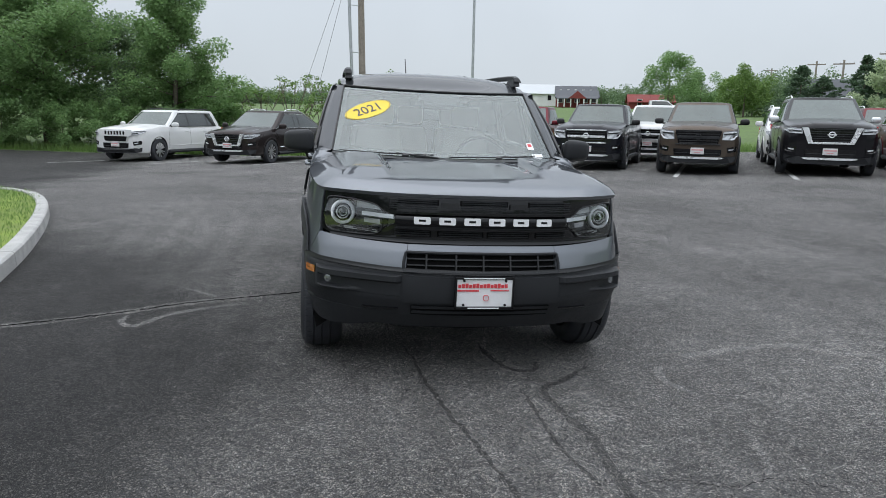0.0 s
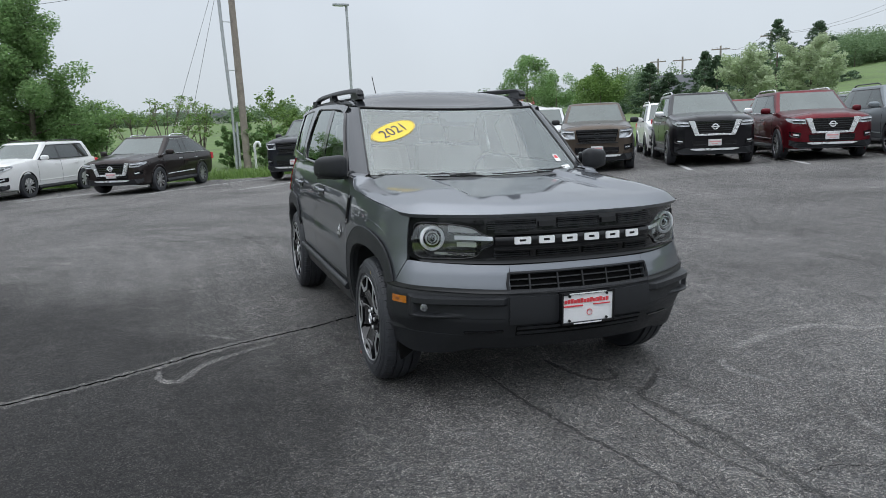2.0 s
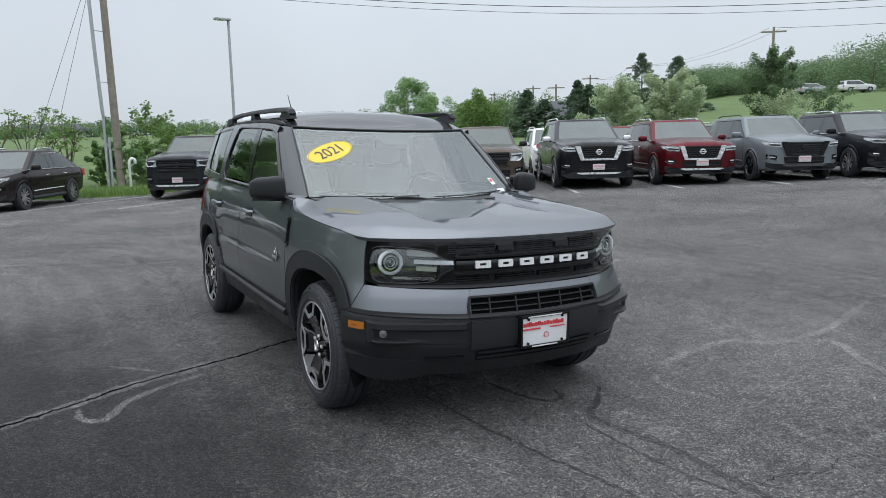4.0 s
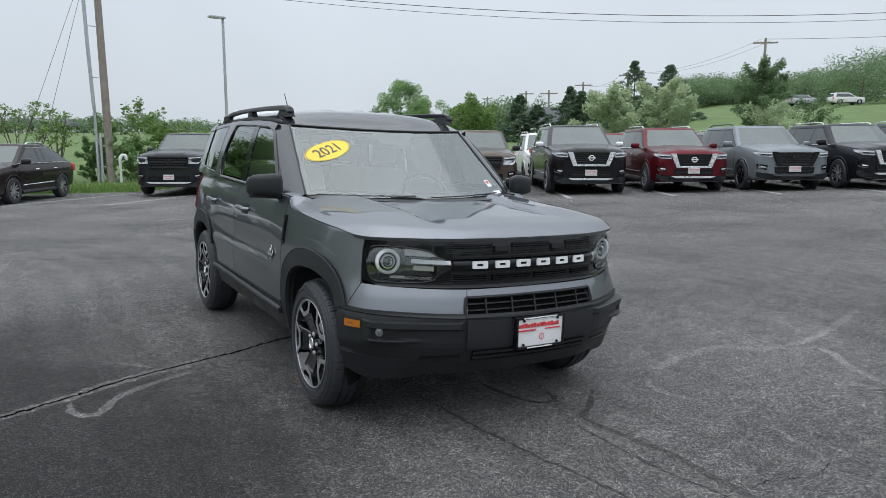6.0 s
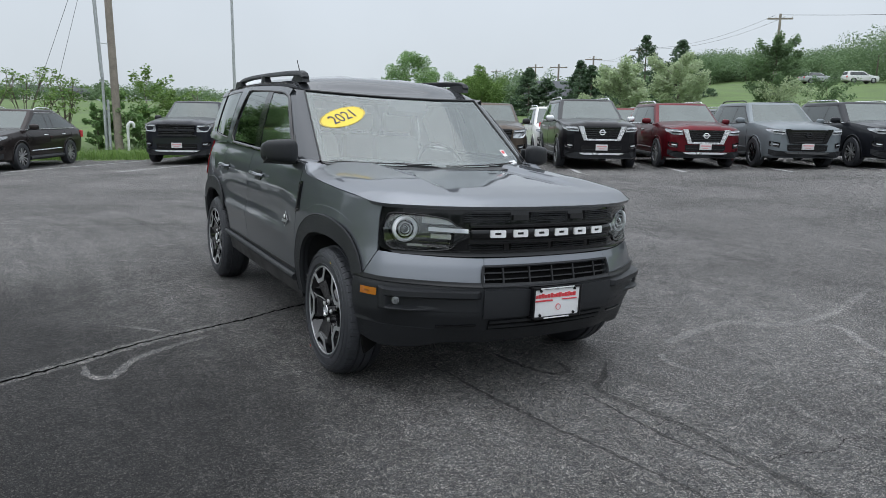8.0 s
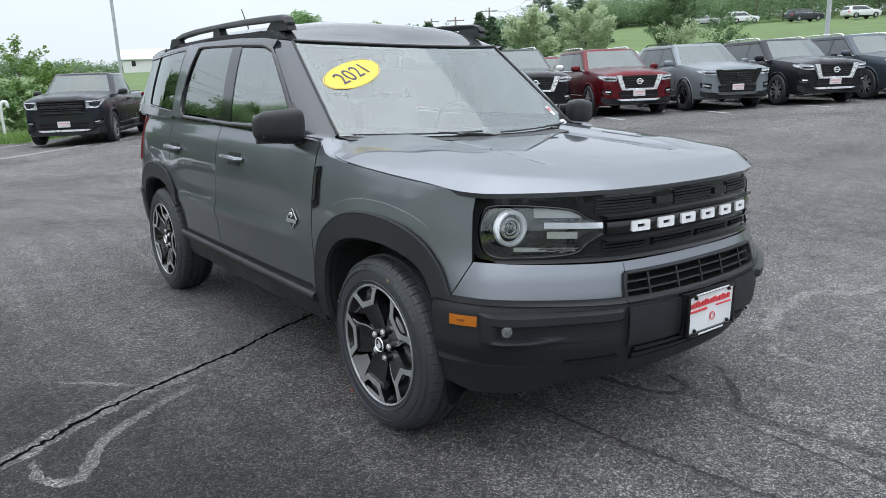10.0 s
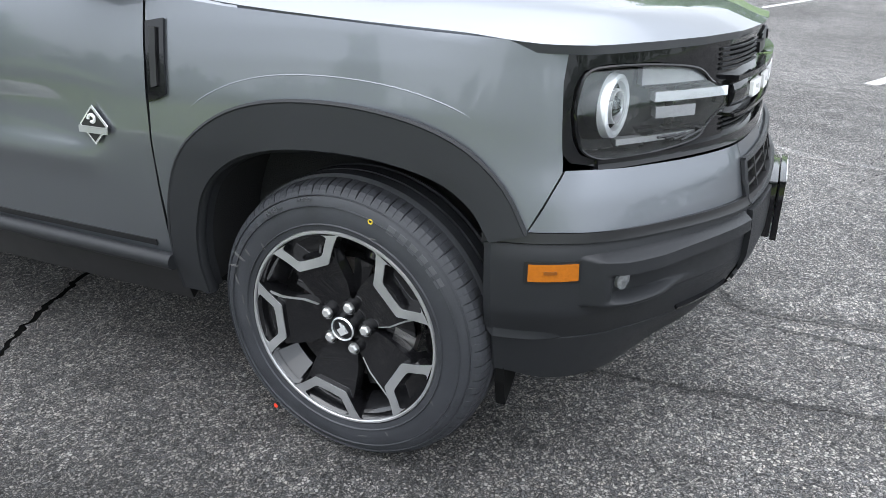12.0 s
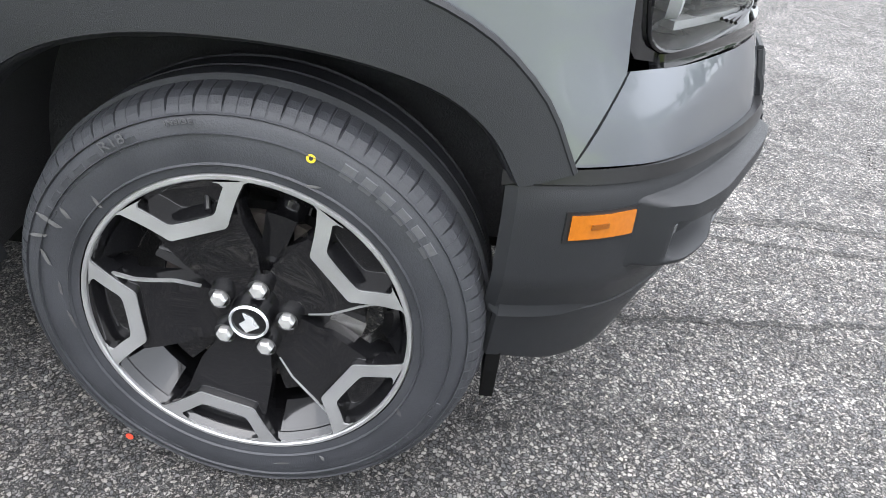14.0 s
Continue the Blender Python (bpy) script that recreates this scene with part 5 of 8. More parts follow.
for sx in (-1, 1):
    g = [shell(q_of_y(3.12 + 0.14 * a), 0.86 + 0.30 * b, 0.008) for b in (0, 0.5, 1) for a in (0, 0.5, 1)]
    obj("tail_lamp", *skin([Vector(p) for p in g], 2, 2, sx, 0.02), mat("red_lens", (0.25, 0.01, 0.012), 0.15, 0.0, coat=0.8), suv, "red tail lamp")
    obj("tail_corner", *skin([cab(y, z, 0.0).lerp(Vector((0.80 - 0.12 * (z - 1.19) / 0.4, 3.36 - 0.12 * (z - 1.19) / 0.4, z)), t) for z in (1.19, 1.4, 1.59) for y, t in ((3.22, 0), (3.22, 0.5), (3.22, 1.0))], 2, 2, sx, 0.0, centre=(0, 2, 1)), M_PAINT, suv)

# cabin: dashboard, seats, wheel
obj("dashboard", *extrude_poly([(-0.70, 0.46, 1.06), (0.70, 0.46, 1.06), (0.70, 0.80, 1.09), (0.55, 0.92, 1.02), (-0.55, 0.92, 1.02), (-0.70, 0.80, 1.09)], (0, 0.05, -0.35)), M_SATIN, suv, smooth=False)
obj("cabin_floor", *extrude_poly([(-0.74, 0.6, 0.40), (0.74, 0.6, 0.40), (0.74, 3.3, 0.50), (-0.74, 3.3, 0.50)], (0, 0, -0.05)), M_DARK, suv, smooth=False)
obj("rear_bulkhead", *extrude_poly([(-0.74, 3.22, 0.5), (0.74, 3.22, 0.5), (0.70, 3.2, 1.25), (-0.70, 3.2, 1.25)], (0, -0.03, 0)), M_DARK, suv, smooth=False)
for x, y in ((-0.36, 1.55), (0.36, 1.55), (-0.40, 2.40), (0.0, 2.42), (0.40, 2.40)):
    w = 0.24 if y < 2 else 0.20
    st = part("seat", box_bm(x - w, x + w, y - 0.45, y + 0.05, 0.62, 0.76, 0.05), M_SEAT, suv)
    bmx = box_bm(x - w, x + w, y, y + 0.13, 0.72, 1.27, 0.05)
    for vt in bmx.verts:
        vt.co.y += (vt.co.z - 0.72) * 0.28
        vt.co.x = x + (vt.co.x - x) * (1 - 0.25 * smooth01(vt.co.z, 1.0, 1.27))
    part("seat_back", bmx, M_SEAT, st)
    part("head_restraint", box_bm(x - 0.12, x + 0.12, y + 0.15, y + 0.24, 1.30, 1.46, 0.04), M_SEAT, st)
obj("steering_wheel", *moved(lathe([(0.0, 0.175), (0.014, 0.19), (0.0, 0.205), (-0.014, 0.19), (0.0, 0.175)], 30, "y"), pose(0.36, 0.98, 1.06, -24, 0, 0)), M_SATIN, suv)
part("interior_mirror", box_bm(-0.12, 0.12, 0.90, 0.93, 1.42, 1.48, 0.012), M_SATIN, suv)


# ---------- wheels ----------
def wheel_parts(parent, R=0.352, rim=0.240, width=0.225):
    """Tyre and five-pair-spoke alloy turned to face -x; the hub is at the origin."""
    hw = width / 2
    prof = [(hw, rim + 0.004), (hw + 0.004, rim + 0.03), (hw + 0.002, rim + 0.07), (hw - 0.010, R - 0.026), (hw - 0.026, R - 0.015), (hw - 0.060, R - 0.007)]
    tread = [(hw - 0.060, R - 0.007), (0.0505, R - 0.007), (0.050, R), (0.048, R - 0.008), (0.041, R - 0.008), (0.039, R), (0.004, R), (0.003, R - 0.008), (-0.003, R - 0.008), (-0.004, R), (-0.039, R), (-0.041, R - 0.008), (-0.048, R - 0.008), (-0.050, R), (-0.0505, R - 0.007), (-hw + 0.060, R - 0.007)]
    whole = prof[:-1] + tread + [(-p, r) for p, r in prof[:-1][::-1]]
    tyre = obj("tyre", *lathe([(-p, r) for p, r in whole], 96), M_TYRE, parent, "black all-season tyre")
    # shoulder tread blocks, each with its own worn edges
    for k in range(56):
        r = Matrix.Rotation(2 * math.pi * k / 56, 4, "X")
        w0 = 0.0183
        if k == 0:
            line = [(-hw + 0.0075, R - 0.0290, 0.0045), (-hw + 0.013, R - 0.0205, 0.0058), (-hw + 0.022, R - 0.0125, 0.0062), (-hw + 0.036, R - 0.0080, 0.0064), (-hw + 0.0635, R - 0.0055, 0.0058)]
            vs = [(x + dx, s * w0 * f, z - dz) for x, z, h in line for s, f, dx, dz in ((-1, 1.0, 0.004, h), (-1, 0.93, 0, 0), (-0.06, 1, 0, 0), (-0.02, 1, 0.0004, 0.0010), (0.06, 1, 0.0004, 0.0010), (0.10, 1, 0, 0), (1, 0.93, 0, 0), (1, 1.0, 0.004, h))]
            fs = [(8 * a + c, 8 * a + c + 1, 8 * a + c + 9, 8 * a + c + 8) for a in range(4) for c in range(7)] + [tuple(range(7, -1, -1)), tuple(range(32, 40))]
            bl = obj("tread_block", vs, fs, M_TYRE, tyre, smooth=False)
            first = bl.data
        else:
            bl = new("tread_block", first)
            bl.parent = tyre
        bl.matrix_basis = r
    # thin ribs and moulded bars on the outer wall
    for rr, t in ((rim + 0.018, 0.0022), (R - 0.030, 0.002), (rim + 0.060, 0.0012)):
        x = -hw - (0.005 if rr < R - 0.05 else -0.004)
        obj("sidewall_rib", *lathe([(x + 0.002, rr - t), (x - 0.0012, rr), (x + 0.002, rr + t)], 72), M_TYRE, tyre)
    for a0, n, hgt in ((28, 6, 0.020), (110, 7, 0.016), (205, 5, 0.018), (300, 7, 0.016)):
        for k in range(n):
            a = radians(a0 + k * 5.6)
            rr = rim + 0.062
            obj("sidewall_bar", *moved(extrude_poly([(-hw - 0.0022, -0.010, rr - hgt / 2), (-hw - 0.0022, 0.0095, rr - hgt / 2), (-hw - 0.0015, 0.0095, rr + hgt / 2), (-hw - 0.0015, -0.010, rr + hgt / 2)], (-0.0012, 0, 0), 0.1), Matrix.Rotation(a, 4, "X")), M_TYREMARK if a0 == 28 else M_TYRE, tyre, smooth=False)
    return tyre


def wheel_rim(parent, rim=0.240, width=0.225):
    hw = width / 2
    x0 = -hw + 0.004
    alloy = obj("rim", *lathe([(x0, rim + 0.004), (x0 - 0.006, rim + 0.001), (x0 - 0.006, rim - 0.0035), (x0 - 0.004, rim - 0.0055), (x0 + 0.001, rim - 0.006)], 80), M_ALLOY, parent, "machined five-spoke alloy wheel")
    obj("barrel", *lathe([(x0 + 0.001, rim - 0.006), (x0 + 0.008, rim - 0.011), (x0 + 0.03, rim - 0.022), (hw - 0.02, rim - 0.03), (hw, rim - 0.01)], 64), M_WHEELBLACK, alloy)
    obj("hub_back", *lathe([(x0 + 0.085, 0.0), (x0 + 0.085, 0.13), (x0 + 0.09, 0.16)], 40), M_DARK, alloy)
    obj("brake_disc", *lathe([(x0 + 0.070, 0.07), (x0 + 0.068, 0.15), (x0 + 0.082, 0.15)], 48), M_ROTOR, alloy)
    obj("brake_caliper", *moved(extrude_poly([(x0 + 0.05, -0.165, -0.05), (x0 + 0.05, -0.115, -0.05), (x0 + 0.05, -0.105, 0.05), (x0 + 0.05, -0.16, 0.05)], (0.03, 0, 0)), Matrix.Rotation(radians(20), 4, "X")), M_STEEL, alloy, smooth=False)

    def ring_pt(a, r, x):
        return Vector((x, r * math.sin(a), r * math.cos(a)))

    def plate_between(rows, x_of, thick):
        """A slab from rows of (radius, angle from, angle to)."""
        front, k = [], 6
        for r, a0, a1 in rows:
            front += [ring_pt(radians(a0 + (a1 - a0) * i / k), r, x_of(r)) for i in range(k + 1)]
        fs = [(j * (k + 1) + i, j * (k + 1) + i + 1, (j + 1) * (k + 1) + i + 1, (j + 1) * (k + 1) + i) for j in range(len(rows) - 1) for i in range(k)]
        n = len(front)
        back = [p + Vector((thick, 0, 0)) for p in front]
        ring = list(range(k + 1)) + [j * (k + 1) + k for j in range(1, len(rows))] + [(len(rows) - 1) * (k + 1) + i for i in range(k - 1, -1, -1)] + [j * (k + 1) for j in range(len(rows) - 2, 0, -1)]
        e = n * 2
        edge = [front[i] for i in ring] + [back[i] for i in ring]
        m = len(ring)
        fs += [(e + i, e + (i + 1) % m, e + m + (i + 1) % m, e + m + i) for i in range(m)]
        return front + back + edge, fs

    face_x = lambda r: x0 + 0.030 - 0.028 * smooth01(r, 0.05, 0.20)  # noqa: E731
    lip = lambda r: x0 - 0.003 + 0.006 * (1 - smooth01(r, 0.16, 0.22))  # noqa: E731

    def bracket(a, dx, thick, grow=0.0):
        """A rounded six-sided frame round one pocket at the rim."""
        half_o = [(0.2370, 26.0), (0.2310, 23.6), (0.2100, 21.2), (0.190, 18.9), (0.1745, 17.0), (0.1662, 15.9), (0.1625, 14.6), (0.1607, 12.3)]
        half_i = [(0.2310, 13.5), (0.2290, 15.6), (0.2240, 16.7), (0.206, 14.4), (0.1905, 12.3), (0.1850, 11.2), (0.1820, 9.4), (0.1795, 5.0)]
        out = [(r, -g - grow) for r, g in half_o] + [(0.1572, 0.0)] + [(r, g + grow) for r, g in half_o[::-1]]
        inn = [(r, -g + grow) for r, g in half_i] + [(0.1785, 0.0)] + [(r, g - grow) for r, g in half_i[::-1]]
        n = len(out)
        vs = []
        for x in (x0 + dx, x0 + dx + thick):
            for line, e in ((out, 0.0006), (inn, -0.0006)):
                vs += [ring_pt(radians(a + g), r + (e if x > x0 + dx else 0), x) for r, g in line]
        fs = []
        for i in range(n - 1):
            fs.append((i, i + 1, n + i + 1, n + i))
            fs.append((i, 2 * n + i, 2 * n + i + 1, i + 1))
            fs.append((n + i, n + i + 1, 3 * n + i + 1, 3 * n + i))
        return vs, fs

    for k in range(5):
        a = 72 * k + 22
        # broad black blade
        obj("spoke", *plate_between([(0.030, a - 36, a + 36), (0.062, a - 36, a + 36), (0.085, a - 31, a + 31), (0.12, a - 27.5, a + 27.5), (0.150, a - 23.5, a + 23.5), (0.176, a - 21, a + 21), (0.180, a - 20.6, a + 20.6), (0.190, a - 20.2, a + 20.2), (0.232, a - 19.0, a + 19.0)], lambda r: face_x(r) + 0.020 * smooth01(r, 0.179, 0.190), 0.035), M_WHEELBLACK, alloy)
        # bright machined bracket round the pocket at the rim
        obj("machined_bracket", *bracket(a, -0.0045, 0.003), M_ALLOY, alloy, smooth=False)
        obj("bracket_body", *bracket(a, -0.0015, 0.030, 0.3), M_WHEELBLACK, alloy, smooth=False)
        # dark pocket behind the bracket
        obj("pocket", *plate_between([(0.180, a - 16, a + 16), (0.232, a - 18, a + 18)], lambda r: x0 + 0.035, 0.02), M_WHEELBLACK, alloy)
        # bright flank facing the open window
        obj("spoke_flank", *plate_between([(0.10, a + 28.5, a + 30.5), (0.165, a + 20, a + 22.0)], lambda r: x0 + 0.022 - 0.05 * (r - 0.1), 0.02), M_WHEELBLACK, alloy)
        # blade edge strip; bright on three spokes only, painting reflections along the edge
        obj("spoke_edge_glint", *plate_between([(0.085, a - 31.4, a - 29.8), (0.12, a - 28.3, a - 26.8), (0.150, a - 23.8, a - 22.4), (0.172, a - 21.6, a - 20.4), (0.225, a - 20.4, a - 19.6)], lambda r: face_x(r) - 0.001, 0.006), M_ALLOY if k in (1, 3, 4) else M_WHEELBLACK, alloy)
        # recessed floor of the window beside the blade
        obj("window_floor", *plate_between([(0.05, a + 24, a + 48), (0.10, a + 27, a + 45), (0.165, a + 28, a + 44)], lambda r: x0 + 0.050, 0.01), M_WHEELBLACK, alloy)
        # sloping facet that closes the outer end of the open window
        w0 = a + 36
        obj("window_end", *plate_between([(0.192, w0 - 9.5, w0 + 9.5), (0.224, w0 - 11.5, w0 + 11.5)], lambda r: x0 + 0.052 - 1.25 * (r - 0.192), 0.012), M_WHEELBLACK, alloy)
        # lug nut
        an = radians(a + 36)
        c = ring_pt(an, 0.054, x0 + 0.022)
        obj("lug_nut", *moved(lathe([(-0.0150, 0.0), (-0.0140, 0.0090), (-0.010, 0.0122), (0.004, 0.0122), (0.005, 0.0135)], 6), Matrix.Translation(c)), M_NUT, alloy, sharp=25)
        obj("lug_seat", *moved(lathe([(-0.002, 0.0115), (-0.006, 0.017), (0.01, 0.019)], 18), Matrix.Translation(c)), M_WHEELBLACK, alloy)
    obj("centre_cap", *lathe([(x0 + 0.006, 0.0), (x0 + 0.006, 0.026), (x0 + 0.008, 0.031), (x0 + 0.03, 0.034)], 40), M_WHEELBLACK, alloy)
    obj("cap_ring", *lathe([(x0 + 0.006, 0.026), (x0 + 0.002, 0.0275), (x0 + 0.006, 0.030)], 40), M_BRIGHT, alloy)
    obj("cap_emblem", *extrude_poly([(x0 + 0.0055, -0.016, -0.006), (x0 + 0.0055, 0.004, -0.018), (x0 + 0.0055, 0.014, -0.004), (x0 + 0.0055, 0.004, 0.004), (x0 + 0.0055, 0.008, 0.016), (x0 + 0.0055, -0.006, 0.010)], (-0.002, 0, 0)), M_BRIGHT, alloy, smooth=False)
    obj("strut_housing", *tube([ring_pt(radians(-18), 0.075, x0 + 0.085), ring_pt(radians(-16), 0.20, x0 + 0.10)], [0.030, 0.026], 18), M_WHEELBLACK, alloy)
    obj("hub_flange", *lathe([(x0 + 0.040, 0.0), (x0 + 0.040, 0.062), (x0 + 0.050, 0.068), (x0 + 0.08, 0.070)], 40), M_SATIN, alloy)
    obj("valve_stem", *tube([ring_pt(radians(16), 0.205, x0 + 0.03), ring_pt(radians(15.5), 0.185, x0 + 0.012)], 0.004, 6), M_SATIN, alloy)
    return alloy


wheel = new("wheel")
wheel.parent = suv
wheel_parts(wheel)
wheel_rim(wheel)
wheel.location = (-0.800, 0, 0.348)
for sx, wy, turn in ((-1, 2.67, 40), (1, 0.0, 100), (1, 2.67, 10)):
    m = Matrix.Translation((sx * 0.800, wy, 0.348)) @ (Matrix.Rotation(math.pi, 4, "Z") if sx > 0 else Matrix()) @ Matrix.Rotation(radians(turn), 4, "X")
    copy_thing(wheel, m)
# moulded lettering on the near front tyre
def sidewall_text(body, size, radius, angle):
    fc = bpy.data.curves.new("moulded_lettering", "FONT")
    fc.body, fc.size, fc.align_x, fc.extrude = body, size, "CENTER", 0.0006
    fo = bpy.data.objects.new("lettering_source", fc)
    scene.collection.objects.link(fo)
    me = bpy.data.meshes.new_from_object(fo.evaluated_get(bpy.context.evaluated_depsgraph_get()))
    bpy.data.objects.remove(fo)
    for v in me.vertices:
        q, r = radians(angle) + 1.25 * v.co.x / radius, radius + v.co.y
        v.co = (-0.1158 + 0.20 * max(r - 0.318, 0) - v.co.z, -r * math.sin(q), r * math.cos(q))
    me.materials.append(M_TYREMARK)
    new("moulded_lettering", me).parent = wheel


sidewall_text("INSIDE", 0.010, 0.312, -13)
sidewall_text("R18", 0.020, 0.305, -31)
# paint dots and scuffs on the near front tyre
for yy, zz, r, m in ((-0.0955, 0.2815, 0.0062, M_YELLOW), (0.205, -0.258, 0.0065, mat("red_dot", (0.7, 0.05, 0.02), 0.6))):
    d = obj("paint_dot", *moved(lathe([(-0.1175, 0.0028 if m is M_YELLOW else 0.0), (-0.1175, r)], 16), pose(0, yy, zz)), m, wheel)
for k, (a, rr, ln, w, tilt) in enumerate(((62, 0.300, 0.020, 0.004, 10), (68, 0.306, 0.014, 0.003, -20), (74, 0.292, 0.016, 0.003, 60), (57, 0.285, 0.010, 0.0035, 30), (96, 0.262, 0.018, 0.0022, 80), (84, 0.270, 0.012, 0.0022, 85), (47, 0.262, 0.010, 0.003, 20), (-22, 0.262, 0.012, 0.002, 70), (-118, 0.262, 0.010, 0.003, 40), (205, 0.272, 0.006, 0.003, 0), (190, 0.276, 0.014, 0.0018, 90))):
    m = Matrix.Rotation(radians(-a), 4, "X") @ pose(-0.1172, 0, rr, tilt, 0, 0)
    obj("scuff_mark", *moved(extrude_poly([(0, -w, -ln), (0, w * 0.6, -ln * 0.7), (0, w, ln * 0.3), (0, w * 0.3, ln), (0, -w * 0.8, ln * 0.4)], (-0.0006, 0, 0)), m), M_CHALK, wheel, smooth=False)


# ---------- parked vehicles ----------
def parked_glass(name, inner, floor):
    """Opaque pane: a dim cabin painted as dark mottled colour, under glass that mirrors the sky."""
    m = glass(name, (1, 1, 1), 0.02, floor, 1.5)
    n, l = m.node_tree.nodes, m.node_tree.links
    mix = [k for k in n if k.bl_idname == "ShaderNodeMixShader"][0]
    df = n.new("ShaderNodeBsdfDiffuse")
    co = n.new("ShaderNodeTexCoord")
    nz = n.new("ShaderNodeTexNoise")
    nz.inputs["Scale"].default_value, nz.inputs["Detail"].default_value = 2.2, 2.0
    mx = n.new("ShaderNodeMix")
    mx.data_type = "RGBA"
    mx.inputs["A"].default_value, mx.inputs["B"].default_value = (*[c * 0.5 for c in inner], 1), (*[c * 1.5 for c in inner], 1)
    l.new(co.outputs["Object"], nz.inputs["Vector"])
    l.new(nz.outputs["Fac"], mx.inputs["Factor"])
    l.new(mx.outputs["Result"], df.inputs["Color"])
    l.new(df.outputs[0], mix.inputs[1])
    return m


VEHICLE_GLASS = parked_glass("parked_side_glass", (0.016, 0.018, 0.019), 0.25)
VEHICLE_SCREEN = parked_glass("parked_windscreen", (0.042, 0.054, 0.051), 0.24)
M_PLATEWHITE = mat("plate_white", (0.62, 0.60, 0.60), 0.5)
M_PLATERED = mat("plate_pink", (0.62, 0.30, 0.30), 0.5)


def ring_wheel(parent, x, y, r, rim_mat, sx):
    """A simple but spoked wheel: tyre, rim, spokes."""
    w = new("wheel")
    w.parent = parent
    w.location = (x, y, r)
    t = obj("tyre", *lathe([(sx * a, b) for a, b in ((-0.10, r * 0.62), (-0.11, r * 0.8), (-0.10, r * 0.95), (-0.06, r), (0.07, r), (0.11, r * 0.95), (0.115, r * 0.82), (0.11, r * 0.68), (0.095, r * 0.66))], 36), M_TYRE, w)
    rm = obj("rim", *lathe([(sx * a, b) for a, b in ((0.10, r * 0.67), (0.105, r * 0.64), (0.06, r * 0.60), (0.02, r * 0.55), (0.02, 0.0))], 36), M_WHEELBLACK, w)
    for k in range(6):
        a = 2 * math.pi * k / 6
        m = Matrix.Rotation(a, 4, "X")
        for s in (-1, 1):
            o = s * 0.018
            obj("spoke", *moved(extrude_poly([(sx * 0.075, o * 0.6 - 0.012, 0.02), (sx * 0.075, o * 0.6 + 0.012, 0.02), (sx * 0.098, o * 2.6 + 0.016, r * 0.63), (sx * 0.098, o * 2.6 - 0.016, r * 0.63)], (-sx * 0.02, 0, 0)), m), rim_mat, rm, smooth=False)
    obj("hub_cap", *lathe([(sx * 0.085, 0.0), (sx * 0.085, 0.03), (sx * 0.06, 0.04)], 14), rim_mat, rm)
    return w


def loft(stations, sec):
    """Closed hull through stations; sec(s) gives the half section from bottom to top as (x, z)."""
    vs, n = [], None
    for st in stations:
        h = sec(st)
        full = [(-x, z) for x, z in h] + [(x, z) for x, z in h[::-1]]
        n = len(full)
        vs += [(x, st[0], z) for x, z in full]
    fs = []
    for i in range(len(stations) - 1):
        for k in range(n):
            a, b = i * n + k, i * n + (k + 1) % n
            fs.append((a, b, b + n, a + n))
    fs.append(tuple(range(n)))
    fs.append(tuple(range(len(stations) * n - 1, (len(stations) - 1) * n - 1, -1)))
    return vs, fs


